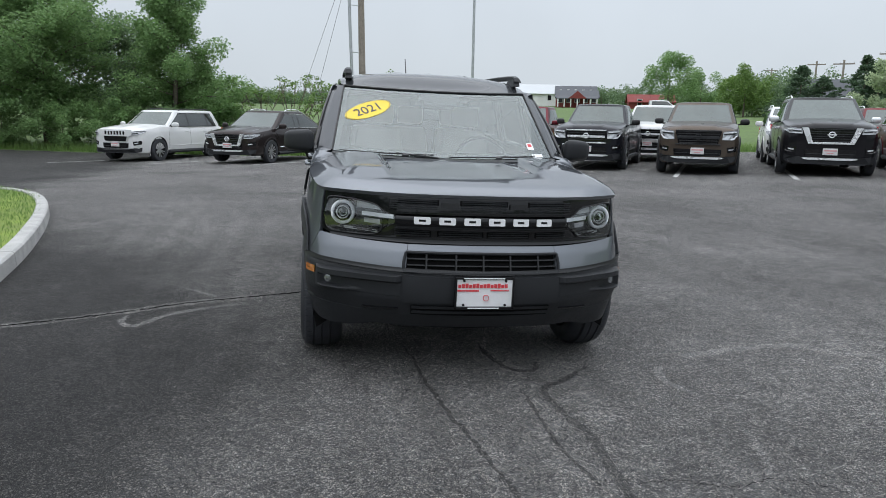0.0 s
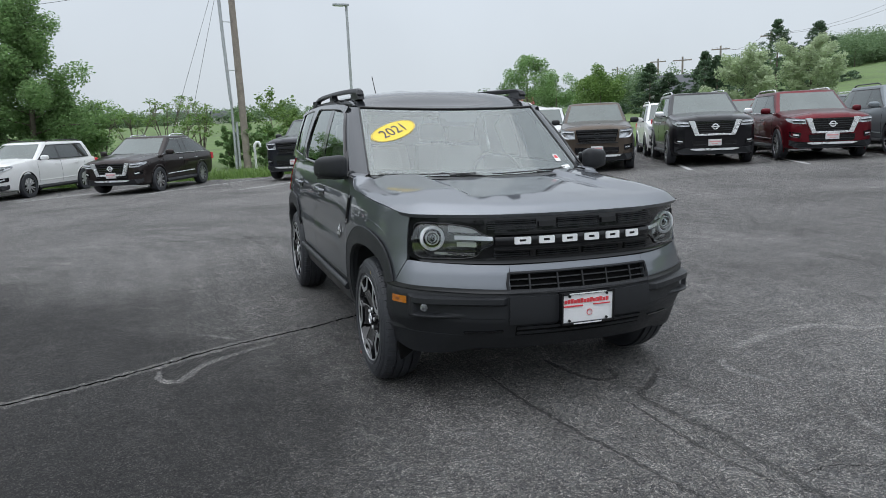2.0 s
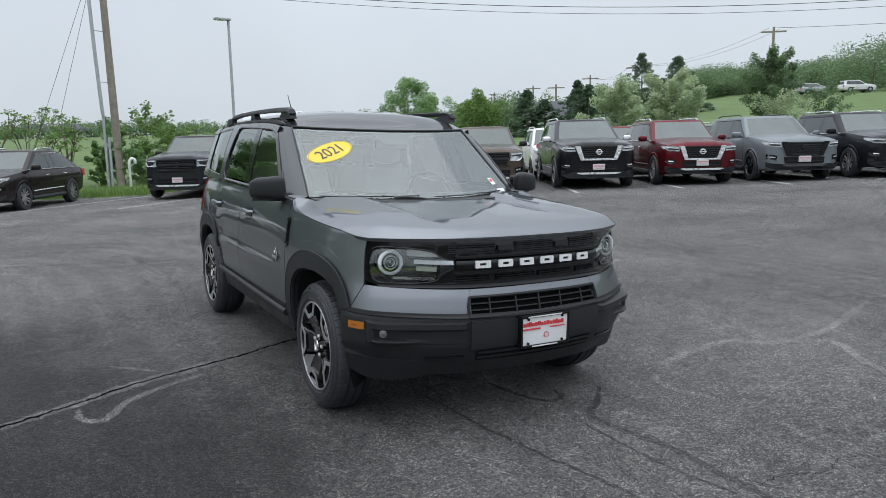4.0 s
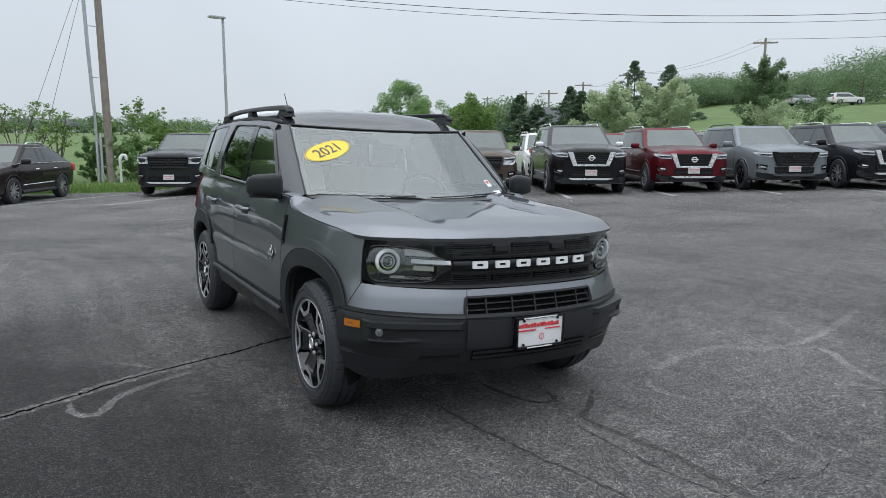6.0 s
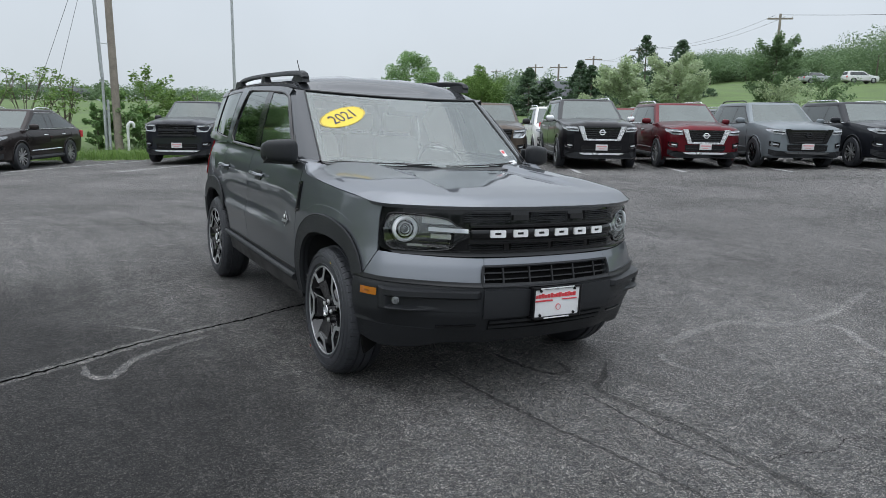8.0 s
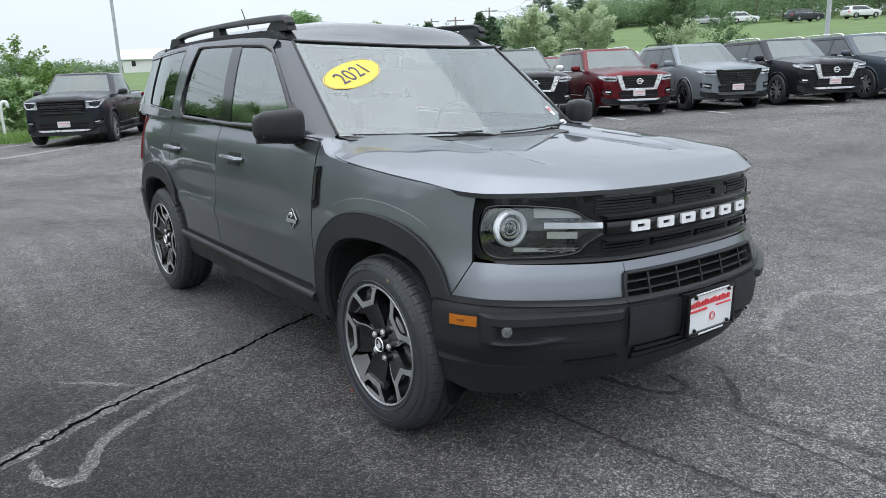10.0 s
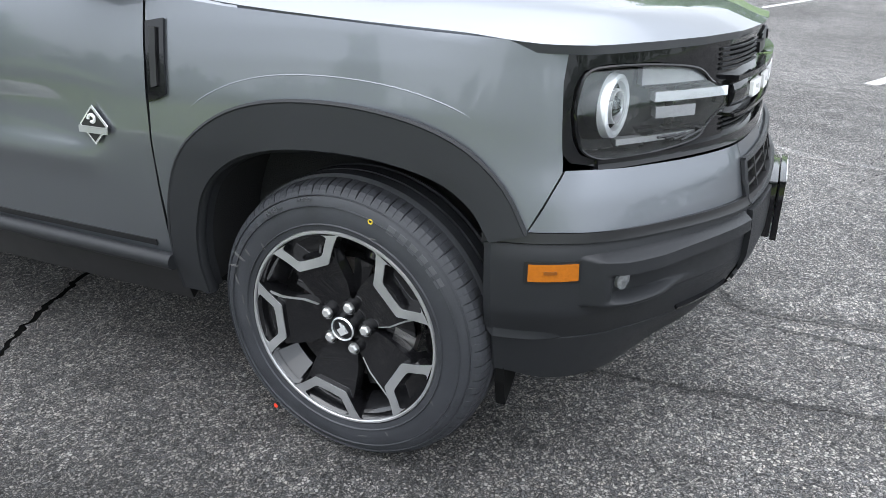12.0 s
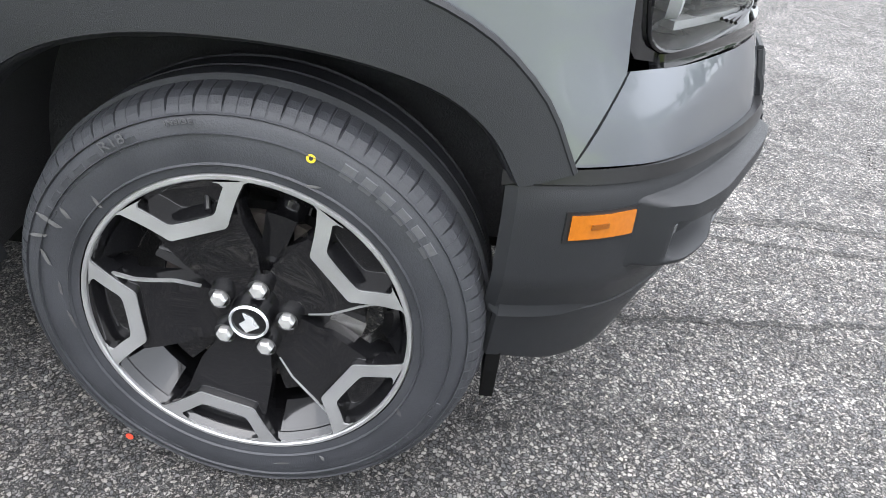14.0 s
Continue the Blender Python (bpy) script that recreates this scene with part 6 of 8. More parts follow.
def vehicle(name, label, category, where, turn, color, L=4.9, W=1.96, H=1.77, hood=1.10, ws0=1.25, rf0=2.0, rf1=4.35, belt=1.12, r=0.38, pickup=False,
            trim=M_CHROME, grille="v", rim_mat=M_ALLOY, rails=True, clad=False, gloss=0.30, metal=0.5, wb=None, mirror=None, group="", rake=0.5):
    """A parked car facing -y, its front bumper at the origin."""
    root = new(name)
    root.matrix_world = pose(*where, 0, 0, turn)
    tagged(root, label, category, group)
    body_m = paint("body_paint", color, metal, gloss)
    body_m.node_tree.nodes["Principled BSDF"].inputs["Coat Weight"].default_value = 0.55
    bright = trim is M_CHROME
    tr_m = M_BRIGHT if bright else trim
    hw = W / 2
    a0, a1 = 0.93, (wb and 0.93 + wb) or L - 1.05
    up = 0.06 if pickup else 0.03
    keys = [0.0, 0.03, 0.09, 0.20, 0.42, 0.90, ws0, rf0 + 0.6, L - 0.9, L - 0.30, L - 0.10, L - 0.03, L]
    wid = [0.70, 0.80, 0.885, 0.95, 0.985, 1.0, 1.0, 1.0, 1.0, 0.975, 0.93, 0.87, 0.78]
    low = [0.44, 0.34, 0.29, 0.27, 0.26, 0.26, 0.26, 0.26, 0.27, 0.32, 0.38, 0.44, 0.52]
    top = [hood - 0.17, hood - 0.11, hood - 0.065, hood - 0.035, hood - 0.008, hood + 0.045, max(belt, hood + 0.085), belt + 0.02, belt + up, belt + up, belt + up - 0.02, belt - 0.02, belt - 0.12]

    def width(y, z):
        """Half width of the lower body."""
        w, zb, zt = interp(y, keys, wid) * hw, interp(y, keys, low), interp(y, keys, top)
        return w * interp((z - zb) / (zt - zb), [0, 0.05, 0.2, 0.42, 0.55, 0.72, 0.86, 0.95, 1.0], [0.88, 0.955, 0.985, 0.995, 1.003, 0.992, 0.975, 0.935, 0.80])

    ys = [0.0, 0.012, 0.03, 0.06, 0.09, 0.14, 0.20, 0.30, 0.42, 0.65, 0.90, ws0, 1.6, rf0 + 0.6, (rf0 + L) / 2, L - 0.9, L - 0.5, L - 0.30, L - 0.18, L - 0.10, L - 0.03, L]

    def sec(s):
        zb, zt = interp(s[0], keys, low), interp(s[0], keys, top)
        crown = 0.055 * (1 - smooth01(s[0], ws0 - 0.1, ws0 + 0.1))
        hs = [(width(s[0], zb + (zt - zb) * k), zb + (zt - zb) * k) for k in (0, 0.05, 0.2, 0.42, 0.50, 0.58, 0.72, 0.86, 0.95, 1.0)]
        w = hs[-1][0]
        return hs + [(w * 0.86, zt + 0.3 * crown), (w * 0.60, zt + 0.55 * crown), (w * 0.56, zt + 0.9 * crown), (w * 0.25, zt + crown)]

    obj("body", *loft([(y,) for y in sorted(set(ys))], sec), body_m, root, sharp=40)

    # cabin: rounded shell with glass laid into it
    rear_y = (rf1 + 0.22) if pickup else L - 0.16
    bw, tw = hw * 0.945, hw * 0.755
    zr = H - 0.035

    def ring(t):
        """Front, rear and half width of the cabin at height share t."""
        f = ws0 + 0.02 + (rf0 - ws0 - 0.02) * (t ** 0.94)
        b = rear_y + (rf1 + 0.10 - rear_y) * (t ** (1.2 if rake > 0.6 else 1.5))
        return f, b, bw + (tw - bw) * t ** 1.12, belt - 0.01 + (zr - belt + 0.01) * t

    def cabin(t, side, s, off=0.0):
        """side: front, rear or flank; s runs across or along it."""
        f, b, w, z = ring(t)
        bow = 0.17
        if side == "front":
            return Vector((w * 0.955 * s, f - off + bow * abs(s) ** 2.4, z + off * 0.6))
        if side == "rear":
            return Vector((w * 0.93 * s, b + off - 0.12 * abs(s) ** 2.4, z + off * 0.3))
        y0, y1 = f + bow + 0.02, b - 0.14
        k = (s - y0) / (y1 - y0) * 2 - 1
        return Vector((w * (1 - 0.045 * abs(k) ** 3) + off, s, z + off * 0.3))

    tl = [0.0, 0.12, 0.3, 0.5, 0.7, 0.86, 0.96, 1.0]
    rings = []
    for t in tl:
        f, b, w, z = ring(t)
        yy = np.linspace(f + 0.19, b - 0.14, 12)
        rg_ = [cabin(t, "front", s) for s in np.linspace(-0.98, 0.98, 11)] + [cabin(t, "flank", y) for y in yy]
        rg_ += [cabin(t, "rear", s) for s in np.linspace(0.98, -0.98, 9)] + [Vector((-p.x, p.y, p.z)) for p in [cabin(t, "flank", y) for y in yy[::-1]]]
        rings.append(rg_)
    f, b, w, z = ring(1.0)
    cy = (f + b) / 2
    for k, dz in ((0.965, 0.018), (0.90, 0.030), (0.7, 0.042), (0.4, 0.05), (0.02, 0.053)):
        rings.append([Vector((p.x * k, cy + (p.y - cy) * (k * 0.25 + 0.75 if k > 0.8 else k * 1.15), p.z + dz)) for p in rings[len(tl) - 1]])
    n = len(rings[0])
    vs = [p for q in rings for p in q]
    fs = [(i * n + k, i * n + (k + 1) % n, (i + 1) * n + (k + 1) % n, (i + 1) * n + k) for i in range(len(rings) - 1) for k in range(n)]
    obj("roof", vs, fs, body_m, root, sharp=60)

    def pane(nm, side, lo, hi, t0, t1, m, lab="", nu=10, nv=6, off=0.006):
        for sx in ((-1, 1) if side == "flank" else (1,)):
            g = []
            for j in range(nv + 1):
                t = t0 + (t1 - t0) * j / nv
                a = lo(t) if callable(lo) else lo
                c = hi(t) if callable(hi) else hi
                g += [cabin(t, side, a + (c - a) * i / nu, off) for i in range(nu + 1)]
            obj(nm, *skin(g, nu, nv, sx, 0.006, centre=(0, cy, belt)), m, root, lab)

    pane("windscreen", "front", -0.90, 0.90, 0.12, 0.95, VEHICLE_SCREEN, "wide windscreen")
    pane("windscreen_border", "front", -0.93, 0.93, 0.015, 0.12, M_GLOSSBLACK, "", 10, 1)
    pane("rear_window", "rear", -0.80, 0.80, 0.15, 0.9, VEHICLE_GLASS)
    front = lambda t: ring(t)[0] + 0.17 + 0.13 + 0.10 * t  # noqa: E731
    back = lambda t: ring(t)[1] - 0.14 - (0.16 if pickup else 0.24)  # noqa: E731
    ym = rf0 + (0.62 if not pickup else 0.55)
    if pickup:
        cuts = [(front, ym), (ym + 0.07, back)]
    else:
        yq = rf1 - 0.62
        cuts = [(front, ym), (ym + 0.06, yq), (yq + 0.07, back)]
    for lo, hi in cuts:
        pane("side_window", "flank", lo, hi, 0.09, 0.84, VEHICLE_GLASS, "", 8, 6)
    pane("window_surround", "flank", lambda t: front(t) - 0.045, lambda t: back(t) + 0.03, 0.05, 0.88, M_GLOSSBLACK, "", 16, 6, 0.003)
    for sx in (-1, 1):
        for t in (0.045, 0.885):
            pts = [cabin(t, "flank", y, 0.005) for y in np.linspace(front(t) - 0.04, back(t) + 0.03, 14)]
            if t < 0.5 or not pickup:
                obj("window_trim", *tube([(p.x * sx, p.y, p.z) for p in pts], 0.011, 5), tr_m if t < 0.5 or rake > 0.6 else M_SATIN, root)
        # mirror and handles
        bm = bmesh.new()
        bmesh.ops.create_uvsphere(bm, u_segments=14, v_segments=10, radius=1.0)
        for v in bm.verts:
            x, y, z = (math.copysign(abs(k) ** 0.65, k) for k in v.co)
            v.co = (sx * (hw + 0.115) + x * 0.115, ws0 + 0.40 + y * 0.065 + sx * x * 0.03, belt + 0.085 + z * 0.078)
        mr = part("door_mirror", bm, (M_BRIGHT if mirror is M_CHROME else mirror) or body_m, root)
        obj("mirror_stalk", *tube([(sx * bw, ws0 + 0.42, belt + 0.02), (sx * (hw + 0.08), ws0 + 0.42, belt + 0.04)], 0.025, 6), M_SATIN, mr)
        for yh in (ym - 0.28, ym + 0.78):
            if yh < rear_y - 0.35:
                zh = belt - 0.15
                obj("door_handle", *tube([(sx * width(yh + d, zh) + sx * o, yh + d, zh) for d, o in ((0, 0), (0.03, 0.022), (0.17, 0.022), (0.2, 0))], 0.013, 6), tr_m if bright else body_m, root)
        for ys_ in (ws0 + 0.22, ym + 0.03, rear_y - 0.72 if not pickup else rear_y - 0.10):
            obj("door_seam", *tube([(sx * (width(ys_, z) - 0.001), ys_ + (0.10 if ys_ > ym + 0.5 and z < 0.8 and not pickup else 0.0) * -1, z) for z in np.linspace(0.42, belt - 0.03, 9)], 0.005, 4), M_DARK, root)
        # crease along the doors
        obj("door_moulding", *tube([(sx * (width(y, 0.52) + 0.002), y, 0.50 + 0.03 * (y - a0) / (a1 - a0)) for y in np.linspace(a0 + r + 0.16, a1 - r - 0.16, 8)], 0.014, 6), tr_m if rake > 0.6 else body_m, root)
        # wheel openings as black sheets painting the shaded wells, their edges and the wheels
        for ya in (a0, a1):
            n2, ra = 26, r + 0.065
            ang = [math.pi * (k / n2 * 1.26 - 0.13) for k in range(n2 + 1)]
            rim_pts = [(ya + ra * math.cos(q), r + ra * math.sin(q)) for q in ang]
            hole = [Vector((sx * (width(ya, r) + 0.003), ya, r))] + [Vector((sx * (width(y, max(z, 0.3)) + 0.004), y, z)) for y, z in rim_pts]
            obj("wheel_opening_shade", hole, [(0, k + 1, k + 2) for k in range(n2)], M_DARK, root, smooth=False)
            obj("arch_cladding" if clad else "arch_lip", *tube([(sx * (width(y, max(z, 0.3)) + 0.003), y + (y - ya) * 0.05 * clad, z + 0.02 * clad) for y, z in rim_pts], 0.036 if clad else 0.014, 6), M_CLAD if clad else body_m, root)
            ring_wheel(root, sx * (hw - 0.085), ya, r, rim_mat, sx)
        obj("sill", *tube([(sx * hw * 0.965, a0 + r + 0.08, 0.31), (sx * hw * 0.965, a1 - r - 0.08, 0.31)], 0.06, 8), M_CLAD, root)
        if rails:
            pr = [(rf0 + 0.40, -0.005), (rf0 + 0.47, 0.04), (rf0 + 0.62, 0.062), (rf1 - 0.40, 0.062), (rf1 - 0.22, 0.04), (rf1 - 0.14, -0.01)]
            obj("roof_rail", *tube([(sx * tw * 0.90, y, zr + 0.025 + dz) for y, dz in pr], 0.017, 6), tr_m if bright else M_SATIN, root)
    obj("wiper", *tube([cabin(0.12, "front", s, 0.018) for s in np.linspace(-0.75, 0.1, 6)], 0.010, 4), M_SATIN, root)
    if pickup:
        part("cargo_bed", box_bm(-hw * 0.80, hw * 0.80, rear_y + 0.10, L - 0.16, belt - 0.02, belt + 0.075, 0.02), M_SATIN, root)
    # face
    gz0, gz1 = hood - 0.44, hood - 0.12
    gw = hw * (0.50 if not pickup else 0.56)

    def face_y(x, z=0.7):
        """How far back the front lies at this distance from the middle."""
        return interp(abs(x), [0, hw * 0.70, hw * 0.80, hw * 0.885, hw * 0.95, hw * 0.985], [0, 0.0, 0.03, 0.09, 0.20, 0.42]) - 0.006

    def plate(nm, pts, m, d=0.02, parent=None, lab="", push=0.0):
        """A piece following the rounded front from an outline of (x, z)."""
        o = [Vector((x, face_y(x) - push, z)) for x, z in resample([*pts, pts[0]], 32)[:-1]]
        return obj(nm, *extrude_poly(o, (0, -d, 0)), m, parent or root, lab, smooth=False)

    gr = plate("grille", [(-gw, gz1), (-gw * 0.84, gz0), (gw * 0.84, gz0), (gw, gz1)], M_GLOSSBLACK, 0.03)
    if grille != "slots":
        for k in range(6):
            z = gz0 + (gz1 - gz0) * (k + 0.5) / 6
            w_ = gw * (0.84 + 0.16 * (k + 0.5) / 6) * 0.95
            part("grille_bar", box_bm(-w_, w_, -0.050, -0.02, z, z + 0.016, 0.004), M_SATIN if not bright else M_CLAD, gr)
    if grille == "v":
        for sx in (-1, 1):
            plate("grille_surround", [(sx * gw * 1.22, gz1 + 0.015), (sx * gw * 0.96, gz1 + 0.015), (sx * gw * 0.76, gz0 + 0.03), (sx * gw * 0.66, gz0 - 0.03), (sx * gw * 0.92, gz0 - 0.03)], tr_m, 0.055)
        part("grille_surround", box_bm(-gw * 0.70, gw * 0.70, -0.062, 0.0, gz0 - 0.035, gz0 + 0.012, 0.01), tr_m, root)
    elif grille == "bar":
        for z in (gz0 - 0.012, gz1 - 0.012):
            part("grille_surround", box_bm(-gw * 0.98, gw * 0.98, -0.055, 0.0, z, z + 0.03, 0.01), tr_m if bright else M_SATIN, root)
        part("grille_centre_bar", box_bm(-gw * 0.92, gw * 0.92, -0.056, 0.0, (gz0 + gz1) / 2 - 0.03, (gz0 + gz1) / 2 + 0.03, 0.01), tr_m if bright else M_CLAD, root)
    else:
        pn = plate("grille_panel", [(-gw * 1.35, gz1 + 0.05), (-gw * 1.30, gz1 - 0.16), (gw * 1.30, gz1 - 0.16), (gw * 1.35, gz1 + 0.05)], body_m, 0.034)
        for k in range(7):
            x = (k - 3) * 0.118
            sl = part("grille_slot", box_bm(x - 0.045, x + 0.045, -0.046, -0.01, gz1 - 0.125, gz1 + 0.02, 0.014), M_BRIGHT, pn)
            part("slot_opening", box_bm(x - 0.034, x + 0.034, -0.050, -0.02, gz1 - 0.112, gz1 + 0.008, 0.010), M_GLOSSBLACK, sl)
    if grille != "slots":
        ez = (gz0 + gz1) / 2 + 0.02
        em = obj("round_emblem", *moved(lathe([(-0.066, 0.050), (-0.072, 0.060), (-0.066, 0.074), (-0.03, 0.074)], 22, "y"), pose(0, 0, ez)), tr_m if bright else M_CLAD, root)
        part("emblem_bar", box_bm(-0.095, 0.095, -0.074, -0.04, ez - 0.014, ez + 0.014, 0.004), tr_m if bright else M_CLAD, em)
    for sx in (-1, 1):
        x0 = gw * (1.22 if grille == "v" else 1.06) if grille != "slots" else gw * 1.38
        hl = plate("headlamp", [(sx * x0, gz1 - 0.010), (sx * hw * 0.80, gz1 + 0.015), (sx * hw * 0.975, gz1 + 0.03), (sx * hw * 0.968, gz1 - 0.04), (sx * hw * 0.86, gz1 - (0.20 if pickup else 0.115)), (sx * (x0 - 0.02), gz1 - (0.21 if pickup else 0.125))], M_CARLAMP, 0.018, None, "clear headlamp", 0.002)
        plate("daytime_lamp", [(sx * (x0 + 0.02), gz1 - 0.028), (sx * hw * 0.90, gz1 - 0.008), (sx * hw * 0.90, gz1 - 0.030), (sx * (x0 + 0.02), gz1 - 0.052)], M_DRL, 0.006, hl, "", 0.02)
        plate("lamp_shadow_line", [(sx * (x0 + 0.01), gz1 - 0.062), (sx * hw * 0.88, gz1 - 0.046), (sx * hw * 0.86, gz1 - 0.075), (sx * (x0 + 0.01), gz1 - 0.085)], M_SATIN, 0.005, hl, "", 0.02)
        # corner intake with its lamp
        ci = plate("corner_intake", [(sx * hw * 0.70, 0.665), (sx * hw * 0.93, 0.70), (sx * hw * 0.925, 0.58), (sx * hw * 0.72, 0.54)], M_GLOSSBLACK, 0.008)
        plate("fog_lamp", [(sx * hw * 0.74, 0.63), (sx * hw * 0.86, 0.645), (sx * hw * 0.86, 0.615), (sx * hw * 0.74, 0.60)], M_BRIGHT if bright else M_CARLAMP, 0.006, ci, "", 0.008)
    lb = [(-hw * 0.93, 0.50), (-hw * 0.80, 0.46), (-hw * 0.5, 0.44), (hw * 0.5, 0.44), (hw * 0.80, 0.46), (hw * 0.93, 0.50), (hw * 0.93, 0.36), (hw * 0.75, 0.29), (-hw * 0.75, 0.29), (-hw * 0.93, 0.36)]
    plate("lower_bumper", lb, M_CLAD, 0.022)
    ai = plate("air_intake", [(-gw * 1.05, 0.62), (-gw * 1.0, 0.455), (gw * 1.0, 0.455), (gw * 1.05, 0.62)], M_GLOSSBLACK, 0.010)
    part("intake_slat", box_bm(-gw * 0.98, gw * 0.98, -0.022, -0.005, 0.515, 0.53, 0.003), M_CLAD, ai)
    plate("skid_plate", [(-gw * 1.15, 0.425), (-gw * 0.95, 0.385), (gw * 0.95, 0.385), (gw * 1.15, 0.425), (gw * 1.1, 0.435), (-gw * 1.1, 0.435)], M_BRIGHT if bright or pickup else M_LAMPHOUSE, 0.04)
    pl = part("number_plate", box_bm(-0.152, 0.152, -0.062, -0.02, 0.50, 0.652, 0.004), M_PLATEWHITE, root, "white dealer plate with red bars")
    part("printed_bar", box_bm(-0.13, 0.13, -0.0645, -0.06, 0.585, 0.615), M_PLATERED, pl, smooth=False)
    part("printed_bar", box_bm(-0.07, 0.07, -0.0645, -0.06, 0.535, 0.552), M_PLATERED, pl, smooth=False)
    for sx in (-1, 1):
        part("tail_lamp", box_bm(sx * hw * 0.80, sx * hw * 0.965, L - 0.16, L - 0.02, belt - 0.28, belt - 0.06, 0.02), M_REDINK, root)
    return root


def spot(x, y):
    return (x, y, ground_z(x, y))


ROW = -30.0
vehicle("large_suv", "black full-size SUV with chrome grille parked in a marked bay", "car", spot(10.58, 10.63), ROW, (0.010, 0.010, 0.012), L=5.3, W=2.03, H=1.85, hood=1.22, belt=1.22, rf0=2.15, rf1=4.75, r=0.41, metal=0.2, mirror=M_CHROME)
vehicle("midsize_suv", "metallic red SUV with chrome grille parked in a marked bay", "car", spot(12.88, 9.28), ROW, (0.115, 0.008, 0.014), L=5.0, W=1.98, H=1.72, hood=1.12, belt=1.13, r=0.385)
vehicle("midsize_suv", "grey SUV with black grille parked in a marked bay", "car", spot(15.03, 7.88), ROW, (0.19, 0.215, 0.23), L=5.0, W=1.98, H=1.72, hood=1.12, belt=1.13, r=0.385, trim=M_GLOSSBLACK, rim_mat=M_GLOSSBLACK, metal=0.3)
vehicle("midsize_suv", "black SUV with chrome grille parked in a marked bay", "car", spot(17.08, 6.43), ROW, (0.012, 0.013, 0.017), L=5.0, W=1.98, H=1.72, hood=1.12, belt=1.13, r=0.385, metal=0.2)
vehicle("midsize_suv", "dark slate SUV with chrome grille parked in a marked bay", "car", spot(19.28, 5.13), ROW, (0.06, 0.075, 0.09), L=5.0, W=1.98, H=1.72, hood=1.12, belt=1.13, r=0.385)
vehicle("midsize_suv", "black SUV at the end of the parked row", "car", spot(21.48, 3.73), ROW, (0.014, 0.018, 0.022), L=5.0, W=1.98, H=1.72, hood=1.12, belt=1.13, r=0.385, metal=0.2)
vehicle("pickup_truck", "bronze brown pickup truck with black grille parked in a bay", "car", spot(7.98, 11.83), ROW, (0.095, 0.075, 0.06), L=5.3, W=1.87, H=1.75, hood=1.17, belt=1.18, ws0=1.35, rf0=2.0, rf1=3.35, r=0.40, pickup=True, trim=M_GLOSSBLACK, grille="bar", rails=False, clad=True, mirror=M_SATIN)
vehicle("pickup_truck", "black pickup truck with silver grille parked in a bay", "car", spot(5.93, 13.83), ROW, (0.012, 0.013, 0.018), L=5.3, W=1.87, H=1.75, hood=1.17, belt=1.18, ws0=1.35, rf0=2.0, rf1=3.35, r=0.40, pickup=True, grille="bar", rails=False, clad=True, mirror=M_SATIN, metal=0.2)
vehicle("large_pickup_truck", "dark grey full-size pickup truck with black grille", "car", spot(1.52, 18.95), -27, (0.022, 0.024, 0.030), L=5.8, W=2.05, H=1.90, hood=1.30, belt=1.28, ws0=1.45, rf0=2.1, rf1=3.8, r=0.42, pickup=True, trim=M_GLOSSBLACK, grille="bar", rails=False, clad=True, mirror=M_SATIN, metal=0.2)
vehicle("suv", "white SUV with slotted grille parked beside the trees", "car", spot(-7.60, 21.0), -26, (0.72, 0.72, 0.71), L=4.82, W=1.94, H=1.70, hood=1.12, belt=1.13, r=0.385, grille="slots", trim=M_GLOSSBLACK, metal=0.0, wb=2.915)
vehicle("crossover", "dark brown crossover with chrome v-shaped grille", "car", spot(-3.75, 18.8), -27, (0.035, 0.028, 0.027), L=4.8, W=1.92, H=1.64, hood=1.03, belt=1.08, ws0=1.05, rf0=1.9, rf1=3.45, rake=0.8, r=0.37, wb=2.825)
vehicle("suv", "white SUV parked in the second row", "car", spot(12.75, 14.80), ROW, (0.70, 0.70, 0.69), L=4.7, W=1.84, H=1.70, hood=1.05, belt=1.08, r=0.36, metal=0.0, rim_mat=M_GLOSSBLACK)
vehicle("pickup_truck", "white pickup truck parked in the second row", "car", spot(9.28, 17.38), ROW, (0.70, 0.70, 0.69), L=5.3, W=1.87, H=1.80, hood=1.15, belt=1.17, ws0=1.35, rf0=2.0, rf1=3.35, r=0.39, pickup=True, grille="bar", rails=False, metal=0.0)
vehicle("crossover", "dusty red crossover parked in the second row", "car", spot(15.58, 14.28), ROW, (0.13, 0.018, 0.02), L=4.6, W=1.84, H=1.66, hood=1.03, belt=1.06, r=0.35)
vehicle("crossover", "silver crossover parked in the second row", "car", spot(18.98, 12.08), ROW, (0.35, 0.37, 0.38), L=4.6, W=1.84, H=1.62, hood=1.03, belt=1.06, r=0.35)
vehicle("pickup_truck", "maroon pickup truck behind the dark pickup", "car", spot(5.28, 18.98), ROW, (0.13, 0.012, 0.02), L=5.3, W=1.87, H=1.80, hood=1.15, belt=1.17, ws0=1.35, rf0=2.0, rf1=3.35, r=0.39, pickup=True, grille="bar", rails=False)
vehicle("suv", "maroon SUV beside the dark pickup", "car", spot(4.60, 20.0), ROW, (0.15, 0.012, 0.02), L=4.8, W=1.92, H=1.75, hood=1.08, belt=1.10, r=0.37, trim=M_GLOSSBLACK)


# ---------- kerb, island, markings, cracks ----------
KERB = spline([(-3.1, -6.0), (-2.98, -3.0), (-2.95, -1.0), (-3.02, 0.3), (-3.20, 1.5), (-3.47, 2.85), (-3.95, 4.6), (-4.55, 6.3), (-5.3, 7.85), (-6.4, 9.3), (-8.2, 10.7), (-11, 11.6), (-16, 12.0), (-30, 12.2)], 8)


